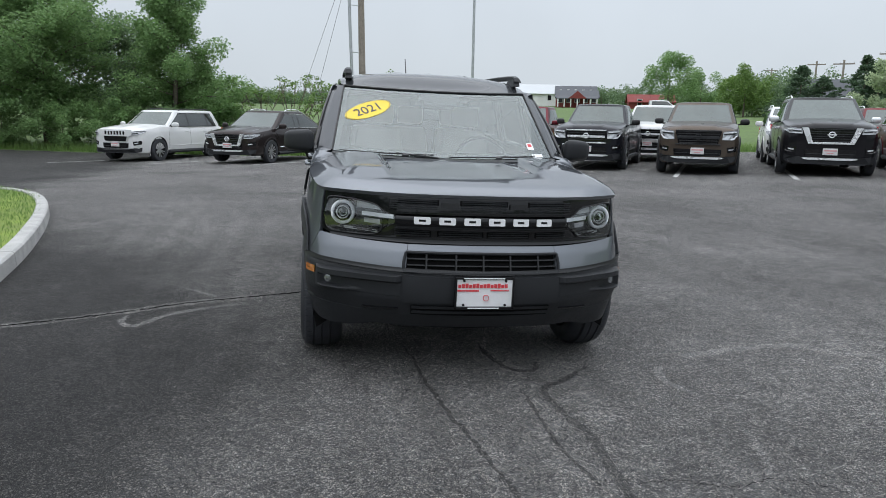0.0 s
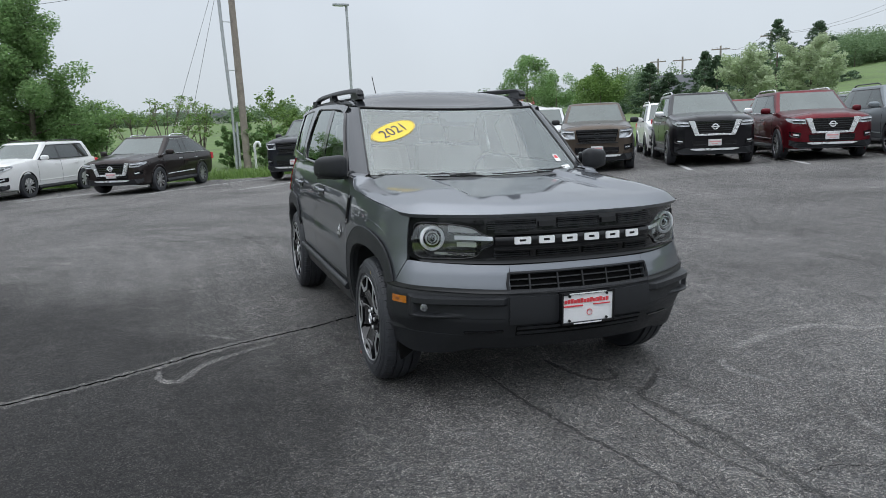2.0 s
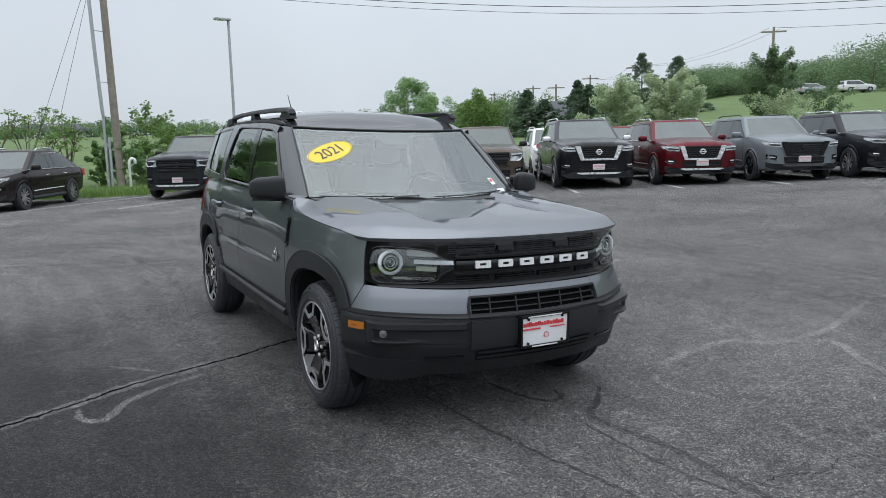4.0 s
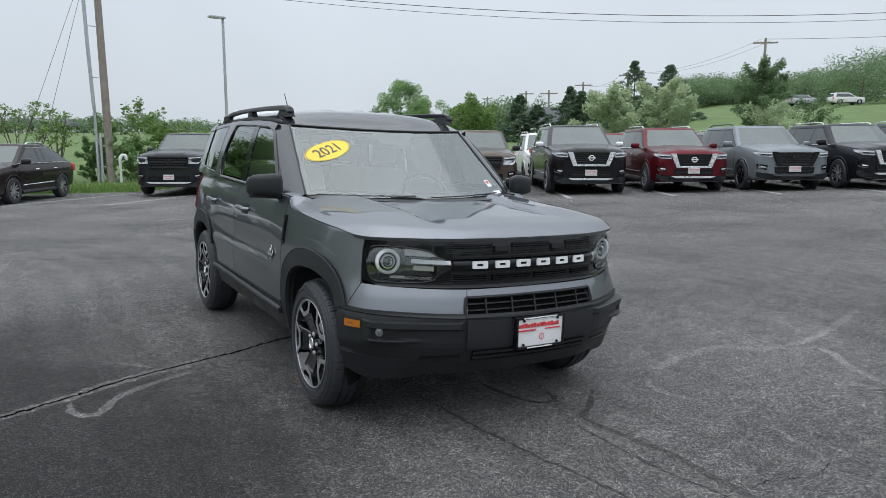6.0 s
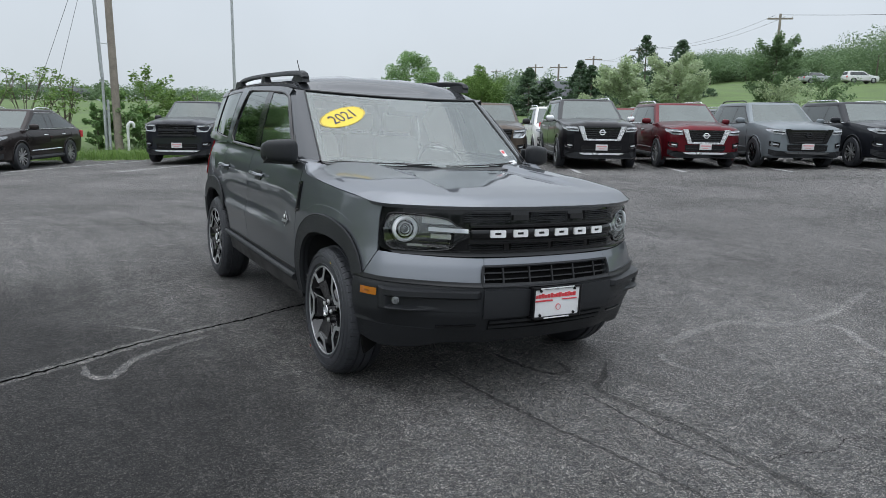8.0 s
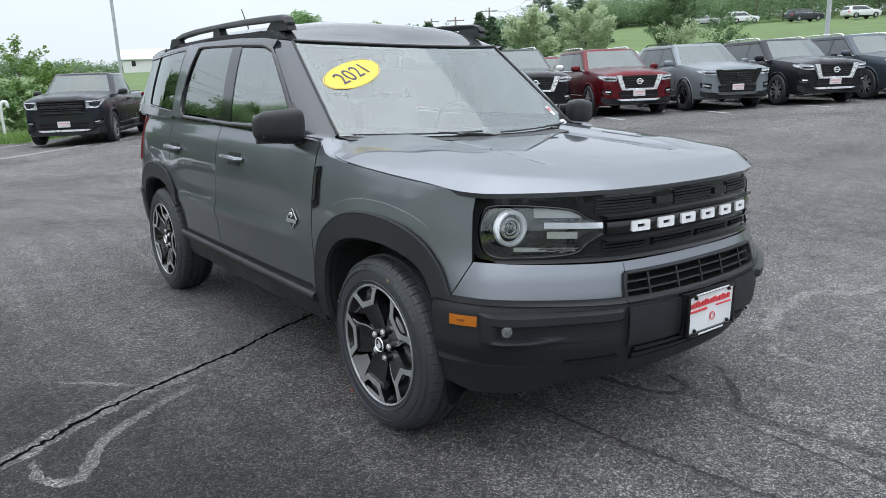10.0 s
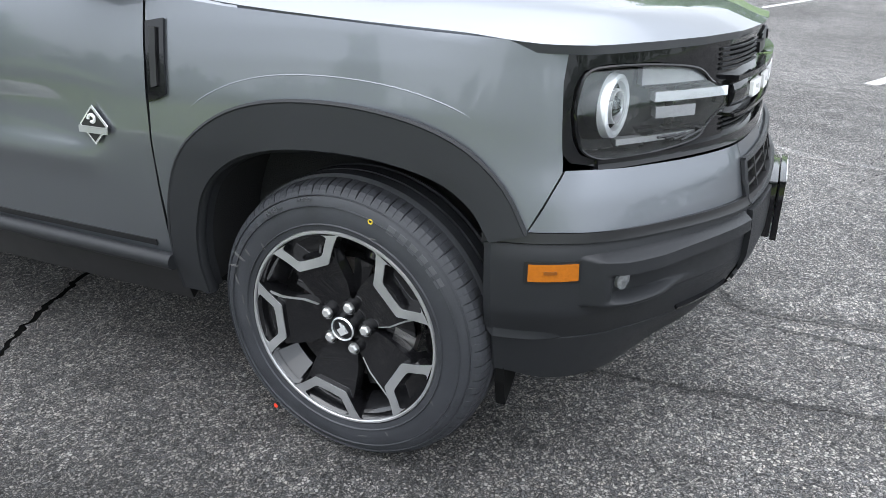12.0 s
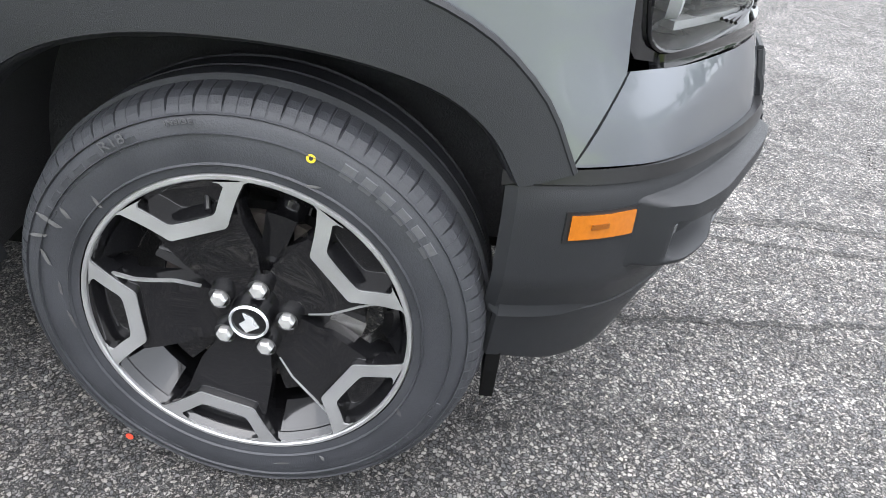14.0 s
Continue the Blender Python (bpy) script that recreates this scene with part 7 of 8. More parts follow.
def kerb_piece(pts, name="kerb_stone"):
    vs, fs = [], []
    for i, p in enumerate(pts):
        d = (pts[min(i + 1, len(pts) - 1)] - pts[max(i - 1, 0)]).normalized()
        n = Vector((-d.y, d.x))
        for off, h in ((0.0, -0.05), (0.012, 0.115), (0.03, 0.130), (0.135, 0.135), (0.150, 0.12), (0.155, -0.05)):
            q = p + n * off
            vs.append((q.x, q.y, ground_z(p.x, p.y) + h))
    k = 6
    for i in range(len(pts) - 1):
        for j in range(k - 1):
            fs.append((i * k + j, (i + 1) * k + j, (i + 1) * k + j + 1, i * k + j + 1))
    fs += [tuple(range(k)), tuple(range(len(pts) * k - 1, (len(pts) - 1) * k - 1, -1))]
    return vs, fs


kerb = new("kerb")
tagged(kerb, "pale granite kerb stones round a grass island", "kerb", kind="structure")
kd = np.concatenate([[0], np.cumsum([(b - a).length for a, b in zip(KERB, KERB[1:])])])
kat = lambda s: Vector((interp(s, kd, [p.x for p in KERB]), interp(s, kd, [p.y for p in KERB])))  # noqa: E731
s = 0.0
while s < kd[-1] - 0.5:
    e = min(s + 1.35, kd[-1])
    obj("kerb_stone", *kerb_piece([kat(s + 0.006 + (e - s - 0.012) * k / 6) for k in range(7)]), M_CONC, kerb, sharp=30)
    s = e
# raised lawn inside the kerb
inner = []
for i, p in enumerate(KERB):
    d = (KERB[min(i + 1, len(KERB) - 1)] - KERB[max(i - 1, 0)]).normalized()
    inner.append(p + Vector((-d.y, d.x)) * 0.15)
lv, lf = [], []
for p in inner:
    for w in (0.0, 0.25, 0.7, 1.5, 2.8, 4.4, 4.6):
        q = Vector((p.x - w, p.y - w * 0.25))
        lv.append((q.x, q.y, ground_z(p.x, p.y) + (0.11 + w * 0.02 + 0.012 * noise.noise((q.x * 3, q.y * 3, 0)) if w < 4.5 else -0.08)))
for i in range(len(inner) - 1):
    for j in range(6):
        lf.append((i * 7 + j, (i + 1) * 7 + j, (i + 1) * 7 + j + 1, i * 7 + j + 1))
lawn = obj("lawn", lv, lf, M_LAWN, sharp=180)
tagged(lawn, "mown grass island behind the kerb", "grass", kind="structure")


def blades(name, label, n, place, h0, h1, material, w=0.006, seed=3):
    """Many grass blades as one object."""
    rg = np.random.default_rng(seed)
    vs, fs = [], []
    while len(fs) < n:
        x, y, z = place(rg)
        a, l = rg.uniform(0, 6.28), rg.uniform(h0, h1)
        dx, dy = math.cos(a) * w, math.sin(a) * w
        bx, by = rg.normal(0, 0.35) * l, rg.normal(0, 0.35) * l
        k = len(vs)
        vs += [(x - dx, y - dy, z), (x + dx, y + dy, z), (x + bx, y + by, z + l)]
        fs.append((k, k + 1, k + 2))
    return tagged(obj(name, vs, fs, material, smooth=False), label, "grass", kind="stuff")


def island_place(rg):
    s = rg.uniform(kd[-1] * 0.20, kd[-1] * 0.62)
    p = kat(s)
    w = abs(rg.normal(0, 1.2)) + 0.17
    return p.x - w, p.y + rg.uniform(-0.1, 0.3) - 0.25 * w, ground_z(p.x, p.y) + 0.11 + w * 0.02


blades("lawn_grass", "short mown grass blades on the island", 16000, island_place, 0.025, 0.06, M_LEAF_BRIGHT, 0.004)


def ribbon(name, pts, w, material, lift=0.003, jitter=0.0, seed=1, label="", n=60, cat="crack"):
    """A flat strip lying on the ground along a line."""
    rg = np.random.default_rng(seed)
    p = resample(spline(pts, 8) if len(pts) > 2 else [Vector(q) for q in pts], n)
    vs, fs = [], []
    for i, a in enumerate(p):
        d = (p[min(i + 1, n)] - p[max(i - 1, 0)]).normalized()
        m = Vector((-d.y, d.x))
        c = a + m * rg.normal(0, jitter)
        ww = w * (1 + rg.uniform(-0.35, 0.35) * (jitter > 0)) * (0.35 + 0.65 * min(1, 6 * min(i, n - i) / n + (jitter == 0)))
        for s in (-1, 1):
            q = c + m * s * ww / 2
            vs.append((q.x, q.y, ground_z(q.x, q.y) + lift))
    fs = [(2 * i, 2 * i + 1, 2 * i + 3, 2 * i + 2) for i in range(n)]
    return tagged(obj(name, vs, fs, material, smooth=False), label, cat, kind="structure")


CRK = [(-4.2, -0.15), (-3.4, 0.10), (-2.69, 0.36), (-2.1, 0.66), (-1.83, 0.84), (-1.55, 0.98), (-1.30, 1.08), (-1.0, 1.21), (-0.6, 1.42), (0.3, 1.75), (1.5, 2.2)]
ribbon("pavement_sealer", CRK, 0.10, M_TARGREY, 0.0015, 0.004, 4, "faded grey sealer along the crack", 140)
ribbon("pavement_crack", CRK, 0.022, M_CRACK, 0.0027, 0.006, 5, "long open crack across the asphalt", 260)
ribbon("pavement_sealer", [(-2.06, 0.58), (-2.06, 0.42), (-1.95, 0.34), (-1.82, 0.58), (-1.62, 0.74), (-1.34, 0.90)], 0.05, M_TARGREY, 0.0019, 0.003, 6, "faded grey sealer loop beside the crack")
ribbon("pavement_sealer", [(-1.86, 1.36), (-1.70, 1.21), (-1.56, 1.06)], 0.035, M_TARGREY, 0.0019, 0.005, 7, "short smear of grey sealer")
ribbon("tar_line", [(-0.30, -0.15), (-0.26, -0.70), (-0.20, -1.16), (-0.14, -1.51), (-0.08, -1.95), (-0.05, -2.6)], 0.022, M_TAR, 0.0019, 0.006, 8, "thin dark tar seam in the asphalt")
ribbon("tar_line", [(0.70, -0.50), (0.50, -0.70), (0.34, -0.84), (0.34, -1.13), (0.38, -1.36), (0.37, -1.6), (0.35, -1.9), (0.38, -2.6)], 0.042, M_TAR, 0.0019, 0.004, 9, "wide dark tar seam in the asphalt", 90)
ribbon("tar_line", [(0.22, -0.88), (0.21, -1.31), (0.22, -1.59), (0.28, -1.9)], 0.022, M_TAR, 0.0019, 0.005, 10, "thin dark tar seam in the asphalt")
ribbon("tar_line", [(0.14, -0.12), (0.18, -0.38), (0.25, -0.54), (0.36, -0.56), (0.42, -0.42)], 0.035, M_TAR, 0.0019, 0.004, 11, "looped dark tar seam in the asphalt")
ribbon("pavement_sealer", [(0.93, -0.14), (1.31, -0.36), (1.75, -0.28), (2.19, -0.25), (2.43, -0.46), (2.85, -0.47), (3.3, -0.38), (4.2, -0.1)], 0.07, M_TARPALE, 0.0015, 0.012, 12, "faded grey sealer seam", 120)
ribbon("pavement_sealer", [(2.43, -0.46), (2.76, -0.66), (2.52, -1.02), (2.39, -1.3), (2.2, -1.9)], 0.06, M_TARPALE, 0.0019, 0.012, 13, "faded grey sealer seam", 90)
ribbon("pavement_sealer", [(1.31, -0.36), (1.05, -0.7), (1.2, -1.2), (1.0, -1.8)], 0.05, M_TARPALE, 0.0022, 0.012, 14, "faded grey sealer seam", 90)
ribbon("pavement_crack", [(0.37, -1.83), (0.58, -1.81), (0.78, -1.88), (1.0, -1.84), (1.3, -1.98)], 0.0035, M_CRACK, 0.0027, 0.006, 15, "short jagged crack", 70)
ribbon("pavement_crack", [(1.9, -1.2), (2.3, -1.42), (2.5, -1.38), (2.9, -1.6)], 0.0035, M_CRACK, 0.0027, 0.008, 16, "short jagged crack", 70)
ribbon("pavement_crack", [(-2.6, 6.4), (-1.6, 6.1), (-0.5, 5.9)], 0.012, M_CRACK, 0.0027, 0.012, 17, "thin crack across the lot", 70)
# painted bay lines
for x, y in ((7.2, 11.3), (9.45, 10.1), (11.75, 8.85), (13.95, 7.45), (16.1, 6.05), (18.25, 4.75), (20.4, 3.45), (22.6, 2.15), (5.0, 12.95)):
    ribbon("bay_line", [(x, y), (x + 0.50 * 5.2, y + 0.866 * 5.2)], 0.11, M_STRIPE, 0.006, 0, 1, "worn white painted bay line", 20, "marking")
for x, y in ((-9.6, 20.6), (-6.3, 19.3), (-2.9, 18.2), (-0.4, 16.6), (3.0, 16.6)):
    ribbon("bay_line", [(x, y), (x + 0.745 * 5.2, y + 0.667 * 5.2)], 0.11, M_STRIPE, 0.006, 0, 1, "worn white painted bay line", 20, "marking")
for x, y in ((7.25, 0.71), (4.65, -1.50)):
    ribbon("bay_line", [(x, y), (x + 0.84 * 5.2, y - 0.54 * 5.2)], 0.11, M_STRIPE, 0.006, 0, 1, "worn white painted bay line", 30, "marking")


# ---------- poles, wires, lamps ----------
pole = new("utility_pole")
PX0, PY0 = 0.85, 29.0
pole.matrix_world = pose(PX0, PY0, ground_z(PX0, PY0))
tagged(pole, "weathered wooden utility pole with grey conduits", "pole")
obj("post", *tube([(0.06, 0, -0.2), (0.01, 0, 4), (-0.08, 0, 11)], [0.165, 0.15, 0.115], 14), M_WOODPOLE, pole)
for dx, dy, r, top in ((-0.27, -0.05, 0.055, 2.0), (-0.42, -0.02, 0.055, 3.0), (-0.36, 0.08, 0.04, 1.6)):
    obj("ground_conduit", *tube([(dx, dy, -0.1), (dx + 0.01, dy, top)], r, 10), M_GALV, pole)
obj("conduit", *tube([(-0.42, -0.1, 2.9), (-0.44, -0.1, 3.2), (-0.52, -0.1, 5.5), (-0.62, -0.1, 10.0)], 0.07, 10), M_GALV, pole)
for z in (4.2, 6.2, 8.2):
    obj("conduit_bracket", *tube([(0, -0.05, z), (-0.52, -0.1, z + 0.02)], 0.02, 6), M_GALV, pole)
obj("sign_strip", *extrude_poly([(-0.05, -0.17, 1.2), (0.05, -0.17, 1.2), (0.05, -0.165, 1.7), (-0.05, -0.165, 1.7)], (0, 0.01, 0)), M_WOODPOLE, pole, smooth=False)
vp = obj("vent_pipe", *tube([(0, 0, -0.1), (0, 0, 0.95), (0.02, 0, 1.06), (0.10, 0, 1.14), (0.19, 0, 1.12), (0.23, 0, 1.02), (0.23, 0, 0.93)], 0.065, 12), M_WHITE)
vp.matrix_world = pose(PX0 + 0.33, PY0 - 0.9, ground_z(PX0, PY0 - 0.9))
tagged(vp, "white plastic gooseneck vent pipe beside the pole", "pipe")
lampp = new("street_lamp")
lampp.matrix_world = pose(6.93, 34.0, ground_z(6.93, 34.0), 0, 0, 10)
tagged(lampp, "tall grey car park lamp with a flat head", "lamp post")
obj("post", *tube([(0, 0, -0.2), (0, 0, 7.6)], [0.085, 0.07], 8), M_GALV, lampp)
part("lamp_head", box_bm(-0.72, 0.10, -0.16, 0.16, 7.57, 7.67, 0.02), M_GALV, lampp)
part("diffuser", box_bm(-0.65, -0.15, -0.12, 0.12, 7.55, 7.57), M_WHITE, lampp)


copy_thing(lampp, pose(25.0, 10.4, ground_z(25.0, 10.4), 0, 0, 60))


def wire(a, b, sag, r, label):
    pts = [Vector(a).lerp(Vector(b), k / 40) - Vector((0, 0, 4 * sag * (k / 40) * (1 - k / 40))) for k in range(41)]
    return tagged(obj("overhead_wire", *tube(pts, r, 5), M_SATIN), label, "wire", "overhead wires")


z0 = ground_z(PX0, PY0)
for dz, sag, r, ex in ((8.75, 2.0, 0.011, 0.0), (8.3, 2.2, 0.013, 0.2), (8.15, 2.4, 0.009, -0.2), (9.6, 1.8, 0.008, 0.1)):
    wire((PX0, PY0, z0 + dz), (52, 1.0 + ex * 3, z0 + dz + 1.6), sag, r, "sagging black overhead wire between poles")
    wire((PX0, PY0, z0 + dz), (-60, 48, z0 + dz + 1.0), sag, r, "sagging black overhead wire between poles")
wire((PX0 - 0.05, PY0, z0 + 9.5), (PX0 - 3.6, PY0 + 2.5, ground_z(PX0 - 3.6, PY0 + 2.5)), 0.0, 0.008, "slanting steel guy wire from the pole")
wire((PX0 - 0.05, PY0, z0 + 9.5), (PX0 - 2.7, PY0 + 2.8, ground_z(PX0 - 2.7, PY0 + 2.8)), 0.0, 0.008, "slanting steel guy wire from the pole")


def far_pole(x, y, h, lab="distant wooden utility pole with a crossarm"):
    p = new("utility_pole")
    p.matrix_world = pose(x, y, ground_z(x, y), 0, 0, -40)
    tagged(p, lab, "pole", "distant utility poles")
    obj("post", *tube([(0, 0, -0.5), (0, 0, h)], [0.17, 0.12], 8), M_WOODPOLE, p)
    part("crossarm", box_bm(-1.2, 1.2, -0.06, 0.06, h - 0.55, h - 0.40), M_WOODPOLE, p)
    for x_ in (-1.1, -0.4, 0.4, 1.1):
        obj("insulator", *moved(lathe([(0, 0.05), (0.1, 0.06), (0.18, 0.03), (0.2, 0.0)], 8, "z"), pose(x_, 0, h - 0.4)), M_WHITE, p)
    return p


FAR_POLES = [(63.5, 44.5, 8.0)] + [(x, y, top - ground_z(x, y)) for x, y, top in ((67.8, 68.0, 10.9), (70.1, 79.5, 10.5), (63.1, 78.7, 9.0), (69.5, 92.7, 10.0), (92.0, 137.9, 12.3))]
for x, y, h in FAR_POLES:
    far_pole(x, y, h)
for (xa, ya, ha), (xb, yb, hb) in zip(FAR_POLES, FAR_POLES[1:3]):
    for d in (-1, 1):
        wire((xa + d * 0.8, ya, ground_z(xa, ya) + ha - 0.2), (xb + d * 0.8, yb, ground_z(xb, yb) + hb - 0.2), 1.0, 0.012, "thin far overhead wire")
wire((63.5, 44.5, ground_z(63.5, 44.5) + 7.9), (120, 20, 18), 1.2, 0.02, "thin far overhead wire")


# ---------- trees ----------
def leaf_cloud(centres, spread, n, size, seed, flat=1.0):
    """n little leaf quads scattered round many clump centres, as arrays for from_pydata."""
    rg = np.random.default_rng(seed)
    c = np.asarray(centres)[rg.integers(0, len(centres), n)]
    s = np.asarray(spread) if np.ndim(spread) else np.full(3, spread)
    d = rg.normal(0, 1, (n, 3))
    d *= rg.uniform(0, 1, (n, 1)) ** 0.4 / (np.linalg.norm(d, axis=1, keepdims=True) + 1e-9)
    p = c + d * s * 1.75
    a = rg.normal(0, 1, (n, 3))
    a[:, 2] = 0.45 * flat * a[:, 2] - 0.15
    a /= np.linalg.norm(a, axis=1, keepdims=True)
    b = np.cross(a, rg.normal(0, 0.75, (n, 3)) + np.array([0, 0, 0.8]))
    b /= np.linalg.norm(b, axis=1, keepdims=True) + 1e-9
    l = size * rg.uniform(0.6, 1.4, (n, 1))
    v = np.stack([p - a * l, p + b * l * 0.55, p + a * l, p - b * l * 0.55], 1).reshape(-1, 3)
    return v.tolist(), [(4 * k, 4 * k + 1, 4 * k + 2, 4 * k + 3) for k in range(n)]


def tree(name, label, x, y, h, rad, leaf_m, n, size, seed, base=0.25, shape="round", trunk_r=None, sparse=1.0, group=""):
    rg = np.random.default_rng(seed)
    t = new(name)
    t.matrix_world = pose(x, y, ground_z(x, y) - 0.05)
    tagged(t, label, "tree", group)
    tr = trunk_r or h * 0.018
    bend = rg.normal(0, 0.03 * h, (4, 2))
    pts = [(0, 0, -0.1)] + [(bend[k, 0] * (k + 1) / 4, bend[k, 1] * (k + 1) / 4, h * 0.92 * (k + 1) / 4) for k in range(4)]
    parts_ = [tube(pts, [tr * 1.25, tr, tr * 0.75, tr * 0.45, tr * 0.12], 9)]
    centres = []
    limbs = 26 if h > 4 else 16
    for k in range(limbs):
        f = base + (0.97 - base) * (k + rg.uniform(0, 1)) / limbs
        z = h * f
        if shape == "cone":
            r = rad * (1 - (f - base) / (1.02 - base)) ** 0.85 + 0.15
        elif shape == "oval":
            r = rad * math.sin(math.pi * min(max((f - base) / (1.04 - base), 0.08), 1) ** 0.75) ** 0.7
        else:
            r = rad * math.sqrt(max(1 - ((f - (base + 1) / 2) / (1.05 * (1 - base) / 2)) ** 2, 0.03))
        r *= rg.uniform(0.65, 1.15)
        a = k * 2.399 + rg.normal(0, 0.3)
        z_in = interp(z * 0.82, [p[2] for p in pts], [p[2] for p in pts])
        x0, y0 = interp(z_in, [p[2] for p in pts], [p[0] for p in pts]), interp(z_in, [p[2] for p in pts], [p[1] for p in pts])
        rise = -0.12 * r if shape == "cone" else 0.25 * r
        end = (x0 + r * math.cos(a), y0 + r * math.sin(a), min(z + rise * rg.uniform(0.2, 1), h))
        mid = ((x0 + end[0]) / 2, (y0 + end[1]) / 2, (z_in + end[2]) / 2 + 0.06 * r)
        parts_.append(tube([(x0, y0, z_in), mid, end], [tr * 0.38 * (1 - f * 0.6), tr * 0.2, tr * 0.06], 5))
        for w in np.linspace(0.30, 1.04, max(4, int(7 * sparse))):
            centres.append((x0 + (end[0] - x0) * w + rg.normal(0, 0.07 * r), y0 + (end[1] - y0) * w + rg.normal(0, 0.07 * r), z_in + (end[2] - z_in) * w + 0.05 * r + rg.normal(0, 0.05 * r)))
    obj("trunk", *merge(*parts_), M_BARK, t, sharp=180)
    obj("crown", *leaf_cloud(centres, rad * 0.105, n, size, seed + 1), leaf_m, t, smooth=False)
    return t


# broad trees behind the white car
tree("maple_tree", "tall leafy maple tree at the edge of the lot", -7.7, 31.3, 8.2, 3.1, M_LEAF, 46000, 0.066, 11, 0.10, "cone", 0.13)
tree("maple_tree", "dense broadleaf tree at the edge of the lot", -13.2, 31.0, 7.4, 3.4, M_LEAF, 46000, 0.068, 12, 0.20, "oval", 0.17)
tree("maple_tree", "dense broadleaf tree at the edge of the lot", -16.6, 33.5, 8.2, 3.8, M_LEAF, 46000, 0.07, 13, 0.18, "oval", 0.2)
tree("maple_tree", "young maple tree behind the white car", -6.6, 33.2, 3.6, 2.0, M_LEAF, 24000, 0.062, 14, 0.10, "round")
tree("maple_tree", "dense broadleaf tree in the shelter belt", -20.5, 33.0, 8.4, 4.0, M_LEAF, 38000, 0.075, 15, 0.15, "oval")
tree("maple_tree", "dense broadleaf tree in the shelter belt", -11.2, 35.0, 6.2, 3.0, M_LEAF_WOOD, 34000, 0.07, 16, 0.05, "round")
dead = obj("bare_trunk", *tube([(0, 0, 0), (0.1, 0, 4), (0.0, 0, 7.2)], [0.17, 0.15, 0.12], 10), M_WOODPOLE)
dead.matrix_world = pose(-14.0, 34.0, ground_z(-14, 34))
tagged(dead, "bare grey trunk standing among the trees", "tree trunk")
# scrub and undergrowth
def shrub(label, x, y, h, rad, m, n, size, seed, name="shrub"):
    return tree(name, label, x, y, h, rad, m, n, size, seed, 0.04, "round", 0.03, 0.8, "shrubs along the lot edge")


for k, (x, y, h, r) in enumerate(((-14.5, 29.6, 2.2, 1.6), (-12.0, 29.3, 1.9, 1.6), (-9.8, 29.2, 2.0, 1.6), (-17.5, 30.5, 2.3, 1.8), (-7.6, 29.4, 1.7, 1.4), (-20, 31, 1.6, 1.6))):
    shrub("low dark undergrowth below the trees", x, y, h, r, M_LEAF, 9000, 0.055, 40 + k)
for k, (x, y, h, r, m) in enumerate(((2.2, 29.8, 3.4, 1.2, M_LEAF_BRIGHT), (3.3, 30.5, 2.5, 1.0, M_LEAF_BRIGHT), (0.2, 29.6, 1.9, 0.6, M_LEAF), (1.8, 29.0, 1.9, 0.8, M_LEAF), (4.0, 29.4, 0.8, 0.8, M_LEAF_BRIGHT), (0.9, 30.0, 2.6, 0.7, M_LEAF))):
    shrub("bushy green shrub growing round the utility pole", x, y, h, r, m, 2600, 0.062, 60 + k)


def sumac(x, y, h, seed):
    """A thin bare-limbed shrub with tufts of leaves at the tips."""
    rg = np.random.default_rng(seed)
    t = new("sumac_bush")
    t.matrix_world = pose(x, y, ground_z(x, y) - 0.05)
    tagged(t, "thin spreading bush with leaf tufts on bare stems", "bush", "thin bushes in the field edge")
    st, tips = [], []
    for k in range(7):
        a = rg.uniform(0, 6.28)
        e = Vector((math.cos(a) * rg.uniform(0.3, 1.3), math.sin(a) * rg.uniform(0.3, 1.0), h * rg.uniform(0.6, 1.0)))
        m = Vector((e.x * 0.35, e.y * 0.35, e.z * 0.5))
        st.append(tube([(0, 0, 0), m, e], [0.03, 0.022, 0.008], 5))
        for j in range(3):
            b = rg.uniform(0, 6.28)
            f = e + Vector((math.cos(b) * 0.35, math.sin(b) * 0.35, rg.uniform(-0.3, 0.25)))
            st.append(tube([m.lerp(e, 0.55), f], [0.012, 0.006], 4))
            tips += [tuple(f), tuple(e)]
    obj("branching_stem", *merge(*st), M_BARK, t)
    obj("crown", *leaf_cloud(tips, (0.15, 0.15, 0.06), 520, 0.060, seed), M_LEAF_BRIGHT, t, smooth=False)


for k, (x, y, h) in enumerate(((-0.9, 31.0, 3.2), (-2.4, 32.2, 3.3), (-3.8, 32.0, 3.1), (-5.2, 33.0, 2.9), (-6.3, 34.0, 2.8), (-1.8, 30.2, 2.4), (4.6, 30.8, 2.7))):
    sumac(x, y, h, 80 + k)


# pale willow-like pair and single trees on the hill
tree("willow_tree", "silvery pale-leaved tree behind the parked cars", 26.5, 27.0, 3.7, 1.9, M_LEAF_PALE, 16000, 0.066, 101, 0.1, "round")
tree("willow_tree", "silvery pale-leaved tree behind the parked cars", 29.6, 25.8, 3.8, 1.9, M_LEAF_PALE, 16000, 0.066, 102, 0.1, "round")
tree("young_tree", "upright young tree on the grass slope", 39.2, 26.9, 5.0, 1.8, M_LEAF_WOOD, 14000, 0.075, 103, 0.15, "oval")
shrub("low brownish shrub on the grass slope", 38.0, 25.0, 2.2, 1.5, M_LEAF_PALE, 4500, 0.06, 104)
shrub("low green shrub on the grass slope", 42.2, 25.0, 2.4, 1.5, M_LEAF_WOOD, 4500, 0.06, 105)


